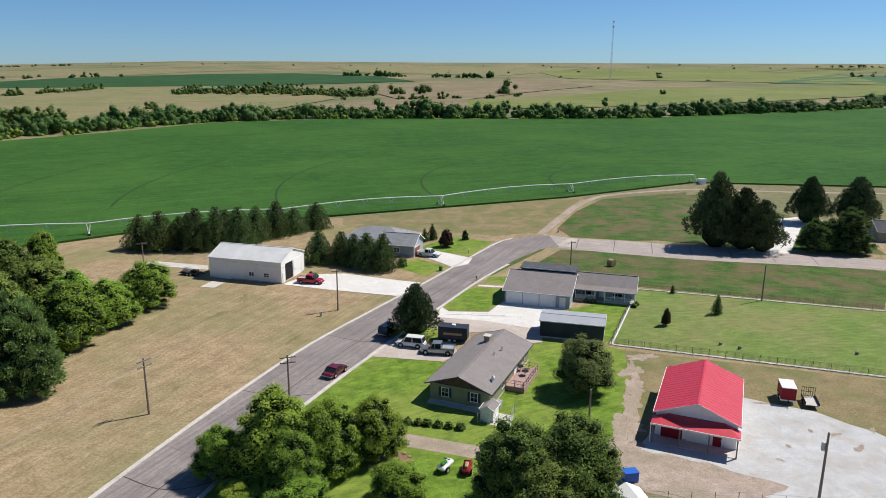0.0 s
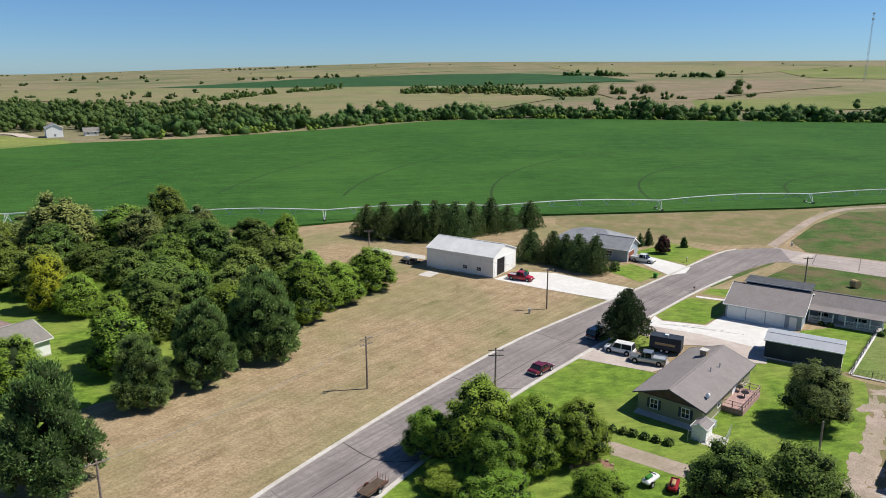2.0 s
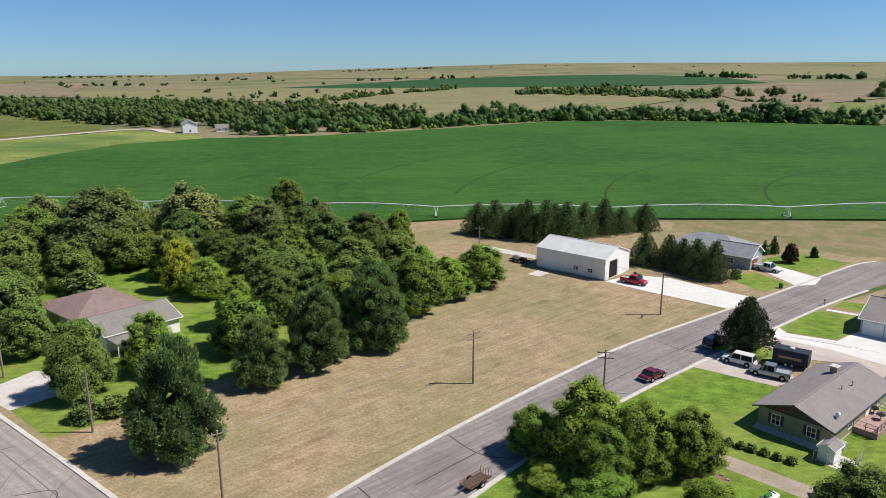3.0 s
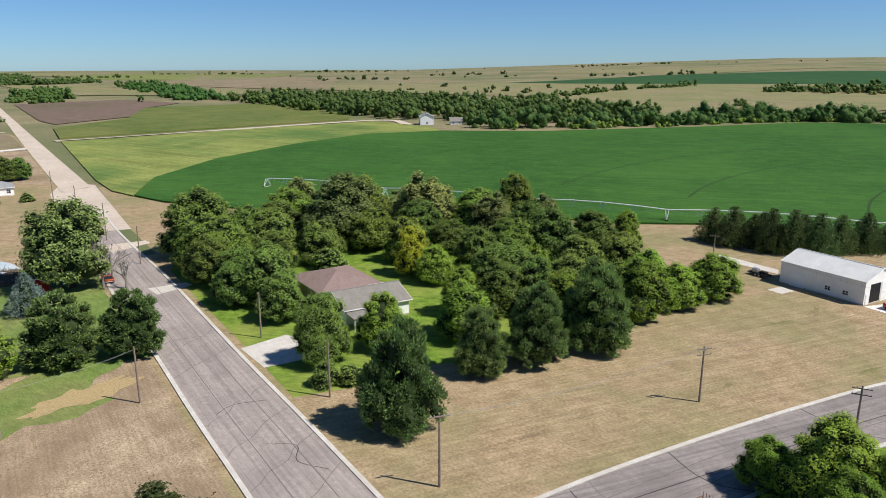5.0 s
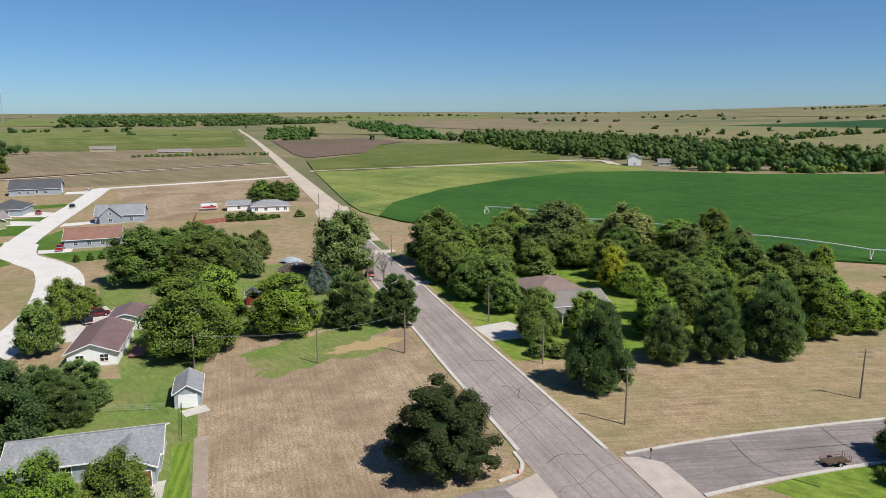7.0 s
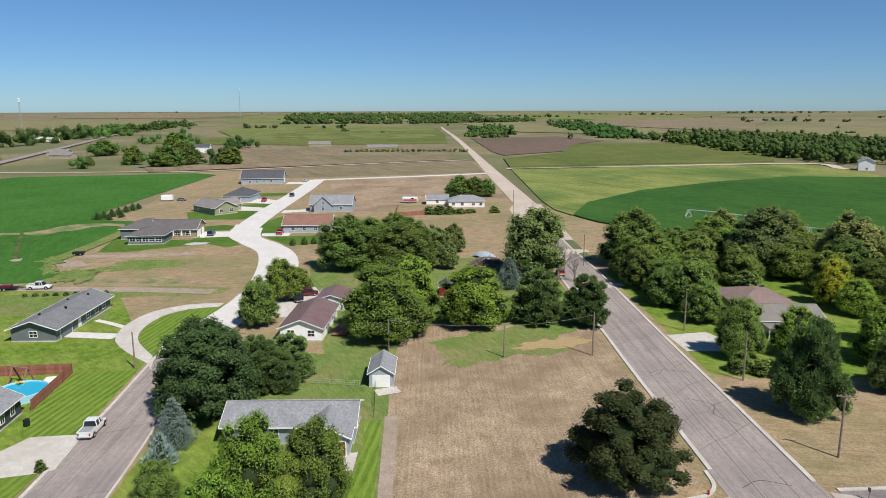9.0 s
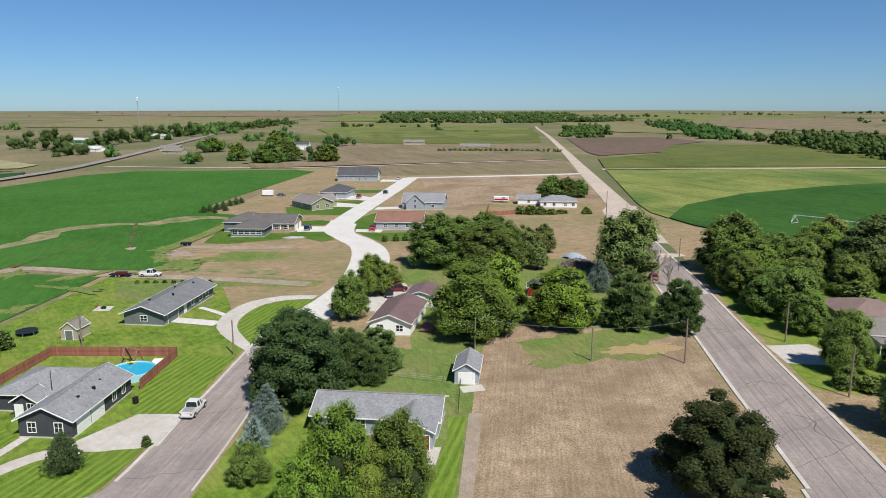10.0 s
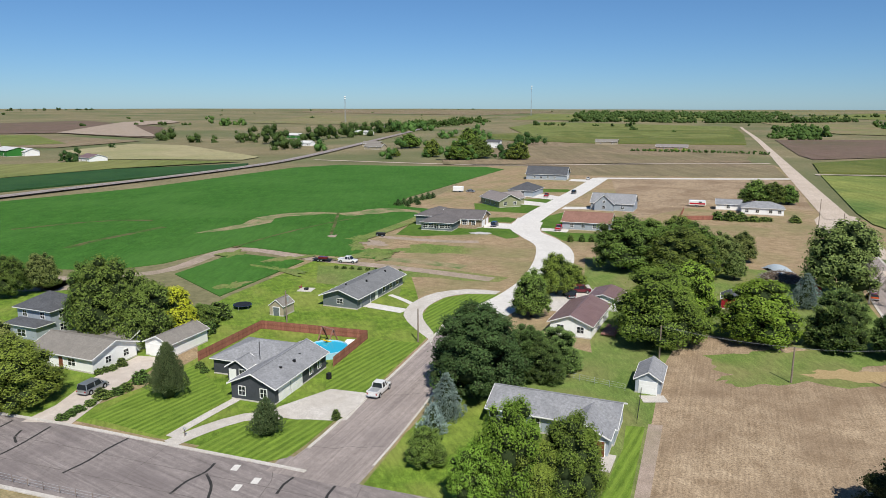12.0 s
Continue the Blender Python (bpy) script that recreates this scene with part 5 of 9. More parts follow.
def whorl_lobes(rng, height, radius, base, shape, levels, size):
    """Branch ends set in whorls up a conifer, shorter towards the tip."""
    c, r, core, core_r = [], [], [], []
    f = PROFILE[shape]
    span = height - base
    turn = rng.uniform(0, 6)
    for i in range(levels):
        u = (i + 0.4) / levels
        k = f(u) * radius
        m = max(3, int(3.5 + 8 * k / radius))
        turn += 0.7
        for j in range(m):
            a = turn + 6.2832 * j / m + rng.uniform(-0.25, 0.25)
            ln = k * rng.uniform(0.82, 1.1)
            for g in (0.94, 0.6):
                s = max(0.22, radius * rng.uniform(*size) * (0.55 + 0.45 * k / radius) * (1.1 if g < 0.9 else 1.0))
                c.append((ln * g * math.cos(a), ln * g * math.sin(a), base + span * u + ln * (0.12 * g - 0.05) + rng.uniform(-0.15, 0.15)))
                r.append(s)
        core.append((0, 0, base + span * u))
        core_r.append(max(0.15, k * 0.66))
    c.append((0, 0, height - 0.3))
    r.append(0.22)
    return c, r, core, core_r


def trunk_mesh(name, rng, height, base, radius, limbs=5):
    bm = bmesh.new()
    r0 = 0.022 * height + 0.06
    p, steps = Vector((0, 0, -0.1)), 4
    top = height * 0.72
    for i in range(steps):
        q = Vector((rng.uniform(-0.12, 0.12), rng.uniform(-0.12, 0.12), top * (i + 1) / steps))
        tube(bm, p, q, r0 * (1 - 0.2 * i), r0 * (1 - 0.2 * (i + 1)), 7)
        p = q
    for k in range(limbs):
        a = 6.283 * k / limbs + rng.uniform(-0.4, 0.4)
        z = base + (top - base) * rng.uniform(-0.1, 0.7)
        e = Vector((radius * 0.62 * math.cos(a), radius * 0.62 * math.sin(a), z + radius * rng.uniform(0.25, 0.6)))
        tube(bm, (0, 0, z), e, r0 * 0.42, r0 * 0.12, 5)
    me = bpy.data.meshes.new(name)
    bm.to_mesh(me)
    bm.free()
    me.materials.append(M["bark"])
    return me


TREE_STOCK = {}
TREE_H, TREE_R = 12.0, 5.0


# shape, foot of the crown, lobes or whorls, lobe sizes, sprays, spray size, needle length (0 for leaves)
HABIT = {
    "p": ("round", 0.02, 110, (0.13, 0.22), 22000, 0.14, 1.3),
    "c": ("spruce", 0.03, 11, (0.17, 0.27), 14000, 0.17, 1.3),
    "s": ("spruce", 0.21, 14, (0.17, 0.26), 26000, 0.15, 1.4),
    "b": ("cone", 0.02, 12, (0.15, 0.23), 14000, 0.16, 1.4),
    "j": ("cone", 0.03, 9, (0.18, 0.26), 4500, 0.26, 1.4),
    "u": ("round", -0.12, 40, (0.22, 0.34), 2800, 0.28, 0),
    "g": ("round", 0.1, 80, (0.15, 0.28), 18000, 0.125, 0),
    "e": ("round", 0.04, 120, (0.13, 0.22), 26000, 0.115, 0),
    "k": ("round", 0.05, 76, (0.12, 0.23), 26000, 0.12, 0),
}
HABIT_BROAD = ("round", 0.06, 88, (0.15, 0.28), 21000, 0.12, 0)


def tree_stock(kind, variant):
    key = (kind, variant)
    if key not in TREE_STOCK:
        rng = np.random.default_rng(hash_of(kind) * 17 + variant)
        shape, foot, n, size, count, leaf, needle = HABIT.get(kind, HABIT_BROAD)
        if variant > 5:
            count, leaf = count // 5, leaf * 2.0
        elif variant > 2:
            count, leaf = count // 2, leaf * 1.36
        base = TREE_H * foot
        if shape == "round":
            c, r, core, core_r = dome_lobes(rng, TREE_H, TREE_R, base, n, size, 0.3 if kind in "gk" else 0.2, 5 if needle else 7)
        else:
            c, r, core, core_r = whorl_lobes(rng, TREE_H, TREE_R, base, shape, n, size)
        mid = (0, 0, base + (TREE_H - base) * (0.4 if shape == "round" else 0.1))
        q = leaf_cloud(rng, c, r, count, leaf, 1.0 if shape == "round" else 0.8, mid, 0.72 if needle else 0.78, 1.16, 0.55, needle)
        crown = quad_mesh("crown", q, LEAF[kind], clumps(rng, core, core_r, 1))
        trunk = trunk_mesh("trunk", rng, TREE_H, max(0.3, base), TREE_R, 0 if kind in "cpsbju" else 6)
        TREE_STOCK[key] = (crown, trunk)
    return TREE_STOCK[key]


def hash_of(s):
    return sum(ord(ch) * 31**i for i, ch in enumerate(s))


TREE_WORDS = {
    "o": ("tree", "broad mid-green deciduous tree with a full uneven crown"),
    "d": ("tree", "dark green deciduous tree with a dense crown"),
    "l": ("tree", "bright green deciduous tree with a loose crown"),
    "y": ("tree", "deciduous tree turning yellow at the top"),
    "n": ("tree", "light yellow-green tree with a billowing crown"),
    "g": ("tree", "grey-green deciduous tree with a rounded crown"),
    "k": ("tree", "blackish green dense tree on the brown lot"),
    "e": ("tree", "large dense dark green tree beside the street"),
    "m": ("tree", "small maroon-leaved tree on a lawn"),
    "p": ("pine_tree", "dark grey-green pine with a broad rough crown"),
    "c": ("pine_tree", "dark green pine in a windbreak row"),
    "s": ("spruce_tree", "dark green spruce with a conical crown"),
    "b": ("blue_spruce", "silvery blue spruce beside the street"),
    "j": ("juniper", "small dark green conical juniper"),
    "u": ("shrub", "low rounded green shrub"),
}


def tree(kind, x, y, h, r, n=0):
    name, label = TREE_WORDS[kind]
    crown, trunk = tree_stock(kind, n % 3 + (6 if x < -250 or r < 2.2 else 3 if math.hypot(x - 10, y + 10) > 125 else 0))
    e = empty(name, x, y, (n * 77) % 360, terrain(x, y), label, "shrub" if kind == "u" else "tree", "trees of the village")
    e.scale = (r / TREE_R, r / TREE_R, h / TREE_H)
    for nm, me in (("trunk", trunk), ("crown", crown)):
        o = new(nm, me)
        o.parent = e
    return e


# ---------------------------------------------------------------- houses
def gable_roof(name, L, W, eave, rise, over, material, parent, thick=0.16, ribs=0.0, ribmat=None):
    """Two roof slopes, each a slab of its own, along x."""
    hl, hw = L / 2 + over, W / 2 + over
    low = eave - rise * over / (W / 2)
    out = []
    for s in (-1, 1):
        v = [(-hl, s * hw, low), (hl, s * hw, low), (hl, 0, eave + rise), (-hl, 0, eave + rise)]
        v += [(a, b, c + thick) for a, b, c in v]
        f = [(3, 2, 1, 0), (4, 5, 6, 7), (0, 1, 5, 4), (1, 2, 6, 5), (2, 3, 7, 6), (3, 0, 4, 7)]
        if s > 0:
            f = [q[::-1] for q in f]
        o = mesh_ob(name, v, f, material, parent)
        out.append(o)
        if ribs:
            n = int(2 * hl / ribs)
            bm = bmesh.new()
            ang = math.atan2(eave + rise - low, hw)
            ln = math.hypot(hw, eave + rise - low)
            box(bm, -0.03, 0.03, 0, ln, 0, 0.02)
            me = bpy.data.meshes.new("roof_rib")
            bm.to_mesh(me)
            bm.free()
            me.materials.append(ribmat or material)
            for i in range(n + 1):
                rb = new("roof_rib", me)
                rb.parent = o
                rb.matrix_basis = Matrix.Translation((-hl + 2 * hl * i / n, s * hw, low + thick)) @ Matrix.Rotation(0 if s < 0 else math.pi, 4, "Z") @ Matrix.Rotation(ang, 4, "X")
    bm = boxes((-hl, hl, -0.14, 0.14, eave + rise + thick - 0.03, eave + rise + thick + 0.05))
    part("ridge_cap", bm, material, parent)
    return out


def hip_roof(name, L, W, eave, rise, over, material, parent, thick=0.16):
    hl, hw = L / 2 + over, W / 2 + over
    rl = max(0.05, hl - hw)
    e, t = eave, eave + rise
    ring = [(-hl, -hw, e), (hl, -hw, e), (hl, hw, e), (-hl, hw, e)]
    low = [(a, b, c - thick) for a, b, c in ring]
    top = [(-rl, 0, t), (rl, 0, t)]
    mesh_ob(name, [ring[0], ring[1], top[1], top[0]], [(0, 1, 2, 3)], material, parent)
    mesh_ob(name, [ring[2], ring[3], top[0], top[1]], [(0, 1, 2, 3)], material, parent)
    mesh_ob(name, [ring[1], ring[2], top[1]], [(0, 1, 2)], material, parent)
    mesh_ob(name, [ring[3], ring[0], top[0]], [(0, 1, 2)], material, parent)
    v = ring + low
    mesh_ob("fascia", v, [(0, 4, 5, 1), (1, 5, 6, 2), (2, 6, 7, 3), (3, 7, 4, 0), (4, 7, 6, 5)], M["white"], parent)


def side_frame(side, L, W):
    """Places a wall's own frame: x along the wall, -y outward."""
    return {"f": pose(0, -W / 2, 0), "b": pose(0, W / 2, 0, 0, 0, 180), "r": pose(L / 2, 0, 0, 0, 0, 90), "l": pose(-L / 2, 0, 0, 0, 0, -90)}[side]


def window(parent, m, x, z, w, h, trim):
    bm = bmesh.new()
    rings = []
    for k, y in ((0.1, 0.0), (0.1, -0.07), (0.0, -0.07), (0.0, 0.0)):
        rings.append([bm.verts.new((x + sx * (w / 2 + k), y, z + h / 2 + sz * (h / 2 + k))) for sx, sz in ((-1, -1), (1, -1), (1, 1), (-1, 1))])
    for ra, rb in zip(rings, rings[1:]):
        for i in range(4):
            bm.faces.new((ra[i], ra[(i + 1) % 4], rb[(i + 1) % 4], rb[i]))
    bmesh.ops.recalc_face_normals(bm, faces=bm.faces)
    o = part("window", bm, trim, parent)
    o.matrix_basis = m
    part("pane", boxes((x - w / 2, x + w / 2, -0.035, 0.01, z, z + h)), M["glass"], o, "dark window glass")
    part("mullion", boxes((x - 0.03, x + 0.03, -0.06, -0.036, z, z + h)), trim, o)
    part("glazing_bar", boxes((x - w / 2, x + w / 2, -0.055, -0.036, z + h / 2 - 0.03, z + h / 2 + 0.03)), trim, o)
    return o


def door(parent, m, x, z, w, h, material, kind):
    name = "garage_door" if kind == "g" else "door"
    bm = boxes((x - w / 2, x + w / 2, -0.05, 0.0, z, z + h))
    if kind == "g":
        for i in range(4):
            box(bm, x - w / 2 + 0.05, x + w / 2 - 0.05, -0.075, -0.05, z + h * i / 4 + 0.03, z + h * (i + 1) / 4 - 0.03)
    else:
        box(bm, x - w / 2 + 0.12, x + w / 2 - 0.12, -0.075, -0.05, z + 0.2, z + h * 0.45)
        box(bm, x - w / 2 + 0.12, x + w / 2 - 0.12, -0.075, -0.05, z + h * 0.52, z + h - 0.15)
    o = part(name, bm, material, parent)
    o.matrix_basis = m
    part("door_frame", boxes((x - w / 2 - 0.12, x - w / 2, -0.08, 0.0, z, z + h + 0.12), (x + w / 2, x + w / 2 + 0.12, -0.08, 0.0, z, z + h + 0.12), (x - w / 2, x + w / 2, -0.08, 0.0, z + h, z + h + 0.12)), M["white"], o)
    part("handle", boxes((x + w * 0.36, x + w * 0.42, -0.11, -0.07, z + 1.0, z + 1.1)), M["galv"], o, "metal handle")
    return o


def walls(parent, L, W, eave, rise, material, gables=True, base=0.25):
    t = 0.2
    part("wall", boxes((-L / 2, L / 2, -W / 2, -W / 2 + t, 0, eave)), material, parent)
    part("wall", boxes((-L / 2, L / 2, W / 2 - t, W / 2, 0, eave)), material, parent)
    for s in (-1, 1):
        bm = bmesh.new()
        o = [(-W / 2 + t, 0), (W / 2 - t, 0), (W / 2 - t, eave)] + ([(0, eave + rise * (1 - 2 * t / W))] if gables else []) + [(-W / 2 + t, eave)]
        prism(bm, o, 0, t)
        for v in bm.verts:
            x, y, z = v.co
            v.co = (s * (L / 2 - y), x, z)
        bmesh.ops.recalc_face_normals(bm, faces=bm.faces)
        part("wall", bm, material, parent)
    part("foundation", boxes((-L / 2 - 0.04, L / 2 + 0.04, -W / 2 - 0.04, W / 2 + 0.04, -0.2, base)), M["concrete"], parent)


def fit_openings(parent, L, W, openings, trim, doormat):
    for side, kind, x, z, w, h, *own in openings:
        m = side_frame(side, L, W)
        if kind == "w":
            window(parent, m, x, z, w, h, trim)
        else:
            door(parent, m, x, z, w, h, own[0] if own else doormat, kind)


def building(name, label, x, y, ang, L, W, eave, rise, wall, roof, over=0.5, hip=False, openings=(), doormat=None, category="house", ribs=0.0, group="", edge=None):
    """A free-standing building: walls, roof, trim, doors and windows under one empty."""
    e = empty(name, x, y, ang, 0.0, label, category, group)
    add_block(e, Matrix.Identity(4), L, W, eave, rise, wall, roof, over, hip, openings, doormat, ribs, edge)
    return e


def add_block(e, place, L, W, eave, rise, wall, roof, over=0.5, hip=False, openings=(), doormat=None, ribs=0.0, edge=None):
    """One block of a building, with its parts set into the building's own frame."""
    before, edge = set(e.children), edge or M["white"]
    walls(e, L, W, eave, rise, wall, not hip)
    if hip:
        hip_roof("roof", L, W, eave + 0.05, rise, over, roof, e)
    else:
        gable_roof("roof", L, W, eave, rise, over, roof, e, ribs=ribs)
        hl, hw = L / 2 + over, W / 2 + over
        low = eave - rise * over / (W / 2)
        for s in (-1, 1):
            part("fascia", boxes((-hl, hl, min(s * hw, s * (hw + 0.06)), max(s * hw, s * (hw + 0.06)), low + 0.02, low + 0.18)), edge, e)
        for s in (-1, 1):
            for k in (-1, 1):
                v = [(s * hl, k * hw, low - 0.01), (s * hl, 0, eave + rise - 0.01), (s * hl, 0, eave + rise + 0.175), (s * hl, k * hw, low + 0.175)]
                v += [(a + s * 0.06, b, c) for a, b, c in v]
                mesh_ob("barge_board", v, [(0, 1, 2, 3), (4, 7, 6, 5), (0, 4, 5, 1), (3, 2, 6, 7), (0, 3, 7, 4), (1, 5, 6, 2)], edge, e)
    fit_openings(e, L, W, openings, M["white"], doormat or M["white"])
    for o in set(e.children) - before:
        o.matrix_basis = place @ o.matrix_basis
    return e


# ---------------------------------------------------------------- vehicles
def wheel_mesh():
    bm = bmesh.new()
    tube(bm, (0, -0.11, 0), (0, 0.11, 0), 0.36, 0.36, 16)
    me = bpy.data.meshes.new("tyre")
    bm.to_mesh(me)
    bm.free()
    me.materials.append(M["rubber"])
    bm = bmesh.new()
    tube(bm, (0, -0.125, 0), (0, 0.125, 0), 0.21, 0.21, 12)
    rim = bpy.data.meshes.new("rim")
    bm.to_mesh(rim)
    bm.free()
    rim.materials.append(M["galv"])
    return me, rim


TYRE, RIM = wheel_mesh()


def add_wheels(e, spots):
    for x, y in spots:
        w = new("wheel", TYRE)
        w.parent = e
        w.location = (x, y, 0.36)
        r = new("rim", RIM)
        r.parent = w


def car(kind, paint, x, y, ang, label, category="car"):
    e = empty({"pickup": "pickup_truck", "suv": "suv", "sedan": "car"}[kind], x, y, ang, 0.05, label, category, "parked vehicles")
    L = {"pickup": 5.6, "suv": 4.9, "sedan": 4.6}[kind]
    w, h = 0.97, {"pickup": 1.94, "suv": 1.86, "sedan": 1.46}[kind]
    bl = {"pickup": 1.12, "suv": 1.02, "sedan": 0.88}[kind]
    f, r = L / 2, -L / 2
    bm = bmesh.new()
    nose = {"pickup": 0.2, "suv": 0.16, "sedan": 0.16}[kind]
    rows = []
    for x, k, low, top in ((r, 0.86, 0.5, bl - 0.14), (r + 0.12, 0.95, 0.36, bl - 0.03), (r + 0.5, 1.0, 0.3, bl), (f - 1.5, 1.0, 0.3, bl), (f - 1.1, 1.0, 0.3, bl - 0.04), (f - 0.5, 0.98, 0.3, bl - nose * 0.6), (f - 0.16, 0.9, 0.34, bl - nose), (f, 0.76, 0.46, bl - nose - 0.14)):
        rows.append([bm.verts.new((x, y * k * w, z)) for y, z in ((-0.93, low), (-1, low + 0.16), (-1, top - 0.22), (-0.95, top - 0.06), (-0.82, top), (0.82, top), (0.95, top - 0.06), (1, top - 0.22), (1, low + 0.16), (0.93, low))])
    for p, q in zip(rows, rows[1:]):
        for i in range(10):
            bm.faces.new((p[i], p[(i + 1) % 10], q[(i + 1) % 10], q[i]))
    bm.faces.new(rows[0][::-1])
    bm.faces.new(rows[-1])
    bmesh.ops.recalc_face_normals(bm, faces=bm.faces)
    part("body", bm, paint, e)
    a, b = {"pickup": (-0.75, 1.45), "suv": (r + 0.1, 1.45), "sedan": (r + 0.7, 1.2)}[kind]
    ia, ib = {"pickup": (0.12, 0.7), "suv": (0.25, 0.75), "sedan": (0.65, 0.8)}[kind]
    bm = bmesh.new()
    v = [bm.verts.new(p) for p in ((a, -w + 0.05, bl), (b, -w + 0.05, bl), (b, w - 0.05, bl), (a, w - 0.05, bl), (a + ia, -w + 0.2, h - 0.06), (b - ib, -w + 0.2, h - 0.06), (b - ib, w - 0.2, h - 0.06), (a + ia, w - 0.2, h - 0.06))]
    for q in ((0, 1, 5, 4), (1, 2, 6, 5), (2, 3, 7, 6), (3, 0, 4, 7), (4, 5, 6, 7)):
        bm.faces.new([v[i] for i in q])
    part("cabin_glass", bm, M["glass"], e, "dark tinted windows")
    part("car_roof", boxes((a + ia - 0.04, b - ib + 0.04, -w + 0.17, w - 0.17, h - 0.09, h), bevel=0.05), paint, e)
    for s in (-1, 1):
        for px_ in (a + ia * 0.5, (a + b) / 2, b - ib * 0.5):
            bm = bmesh.new()
            tx = min(max(px_, a + ia), b - ib)
            tube(bm, (px_, s * (w - 0.05), bl), (tx, s * (w - 0.19), h - 0.05), 0.08, 0.07, 6)
            part("pillar", bm, paint, e)
        part("headlight", boxes((f - 0.24, f - 0.02, min(s * 0.5, s * 0.8), max(s * 0.5, s * 0.8), bl - nose - 0.2, bl - nose - 0.05)), M["lamp"], e, "clear headlamp")
        part("tail_light", boxes((r - 0.01, r + 0.1, min(s * 0.66, s * 0.86), max(s * 0.66, s * 0.86), bl - 0.4, bl - 0.14)), M["taillamp"], e, "red tail lamp")
    if kind == "pickup":
        part("truck_bed", boxes((r + 0.12, -0.82, -w + 0.14, w - 0.14, bl - 0.02, bl + 0.012)), M["galv"], e, "grey open truck bed")
        for s in (-1, 1):
            part("bed_side", boxes((r + 0.02, -0.8, min(s * w, s * (w - 0.12)), max(s * w, s * (w - 0.12)), bl - 0.05, bl + 0.14), bevel=0.02), paint, e)
        part("tailgate", boxes((r + 0.0, r + 0.1, -w + 0.12, w - 0.12, bl - 0.05, bl + 0.14)), paint, e)
    part("bumper", boxes((f - 0.06, f + 0.08, -w + 0.06, w - 0.06, 0.38, 0.56), bevel=0.03), M["blackmetal"], e)
    part("bumper", boxes((r - 0.08, r + 0.06, -w + 0.06, w - 0.06, 0.4, 0.58), bevel=0.03), M["galv"], e)
    for x in (f - 0.95, r + 1.0):
        for sgn in (-1, 1):
            bm = bmesh.new()
            tube(bm, (x, sgn * (w - 0.2), 0.4), (x, sgn * (w + 0.012), 0.4), 0.45, 0.45, 14)
            part("wheel_arch", bm, M["rubber"], e, "dark wheel arch")
    add_wheels(e, [(f - 0.95, w - 0.06), (f - 0.95, 0.06 - w), (r + 1.0, w - 0.06), (r + 1.0, 0.06 - w)])
    return e


# ---------------------------------------------------------------- poles, wires, fences
def utility_pole(x, y, h=8.2, ang=0.0, arms=1, transformer=False, label="weathered wooden utility pole with a crossarm"):
    e = empty("utility_pole", x, y, ang, 0.0, label, "utility pole", "utility poles")
    bm = bmesh.new()
    tube(bm, (0, 0, -0.2), (0, 0, h), 0.16, 0.11, 8)
    part("pole", bm, M["wood_pole"], e)
    for i in range(arms):
        z = h - 0.35 - 0.8 * i
        part("crossarm", boxes((-1.1, 1.1, -0.17, -0.06, z - 0.06, z + 0.06)), M["wood_pole"], e)
        for k in (-1.0, -0.55, 0.55, 1.0):
            bm = bmesh.new()
            tube(bm, (k, -0.115, z + 0.06), (k, -0.115, z + 0.24), 0.05, 0.03, 6)
            part("insulator", bm, M["galv"], e, "grey insulator")
    if transformer:
        bm = bmesh.new()
        tube(bm, (0, 0.38, h - 2.3), (0, 0.38, h - 1.3), 0.26, 0.26, 10)
        part("transformer", bm, M["galv"], e, "grey transformer can")
    return e


def wire(a, b, sag, label="thin overhead power line", r=0.01):
    bm = bmesh.new()
    n = 14
    pts = []
    for i in range(n + 1):
        t = i / n
        p = Vector(a).lerp(Vector(b), t)
        p.z -= sag * 4 * t * (1 - t)
        pts.append(p)
    side = Vector((b[1] - a[1], a[0] - b[0], 0)).normalized() * r
    rings = [[bm.verts.new(p + o) for o in (side, -side, Vector((0, 0, 1.6 * r)))] for p in pts]
    for ra, rb in zip(rings, rings[1:]):
        for k in range(3):
            bm.faces.new((ra[k], ra[(k + 1) % 3], rb[(k + 1) % 3], rb[k]))
    ob = part("power_line", bm, M["cable"], None)
    return tagged(ob, label, "cable", "overhead wires")


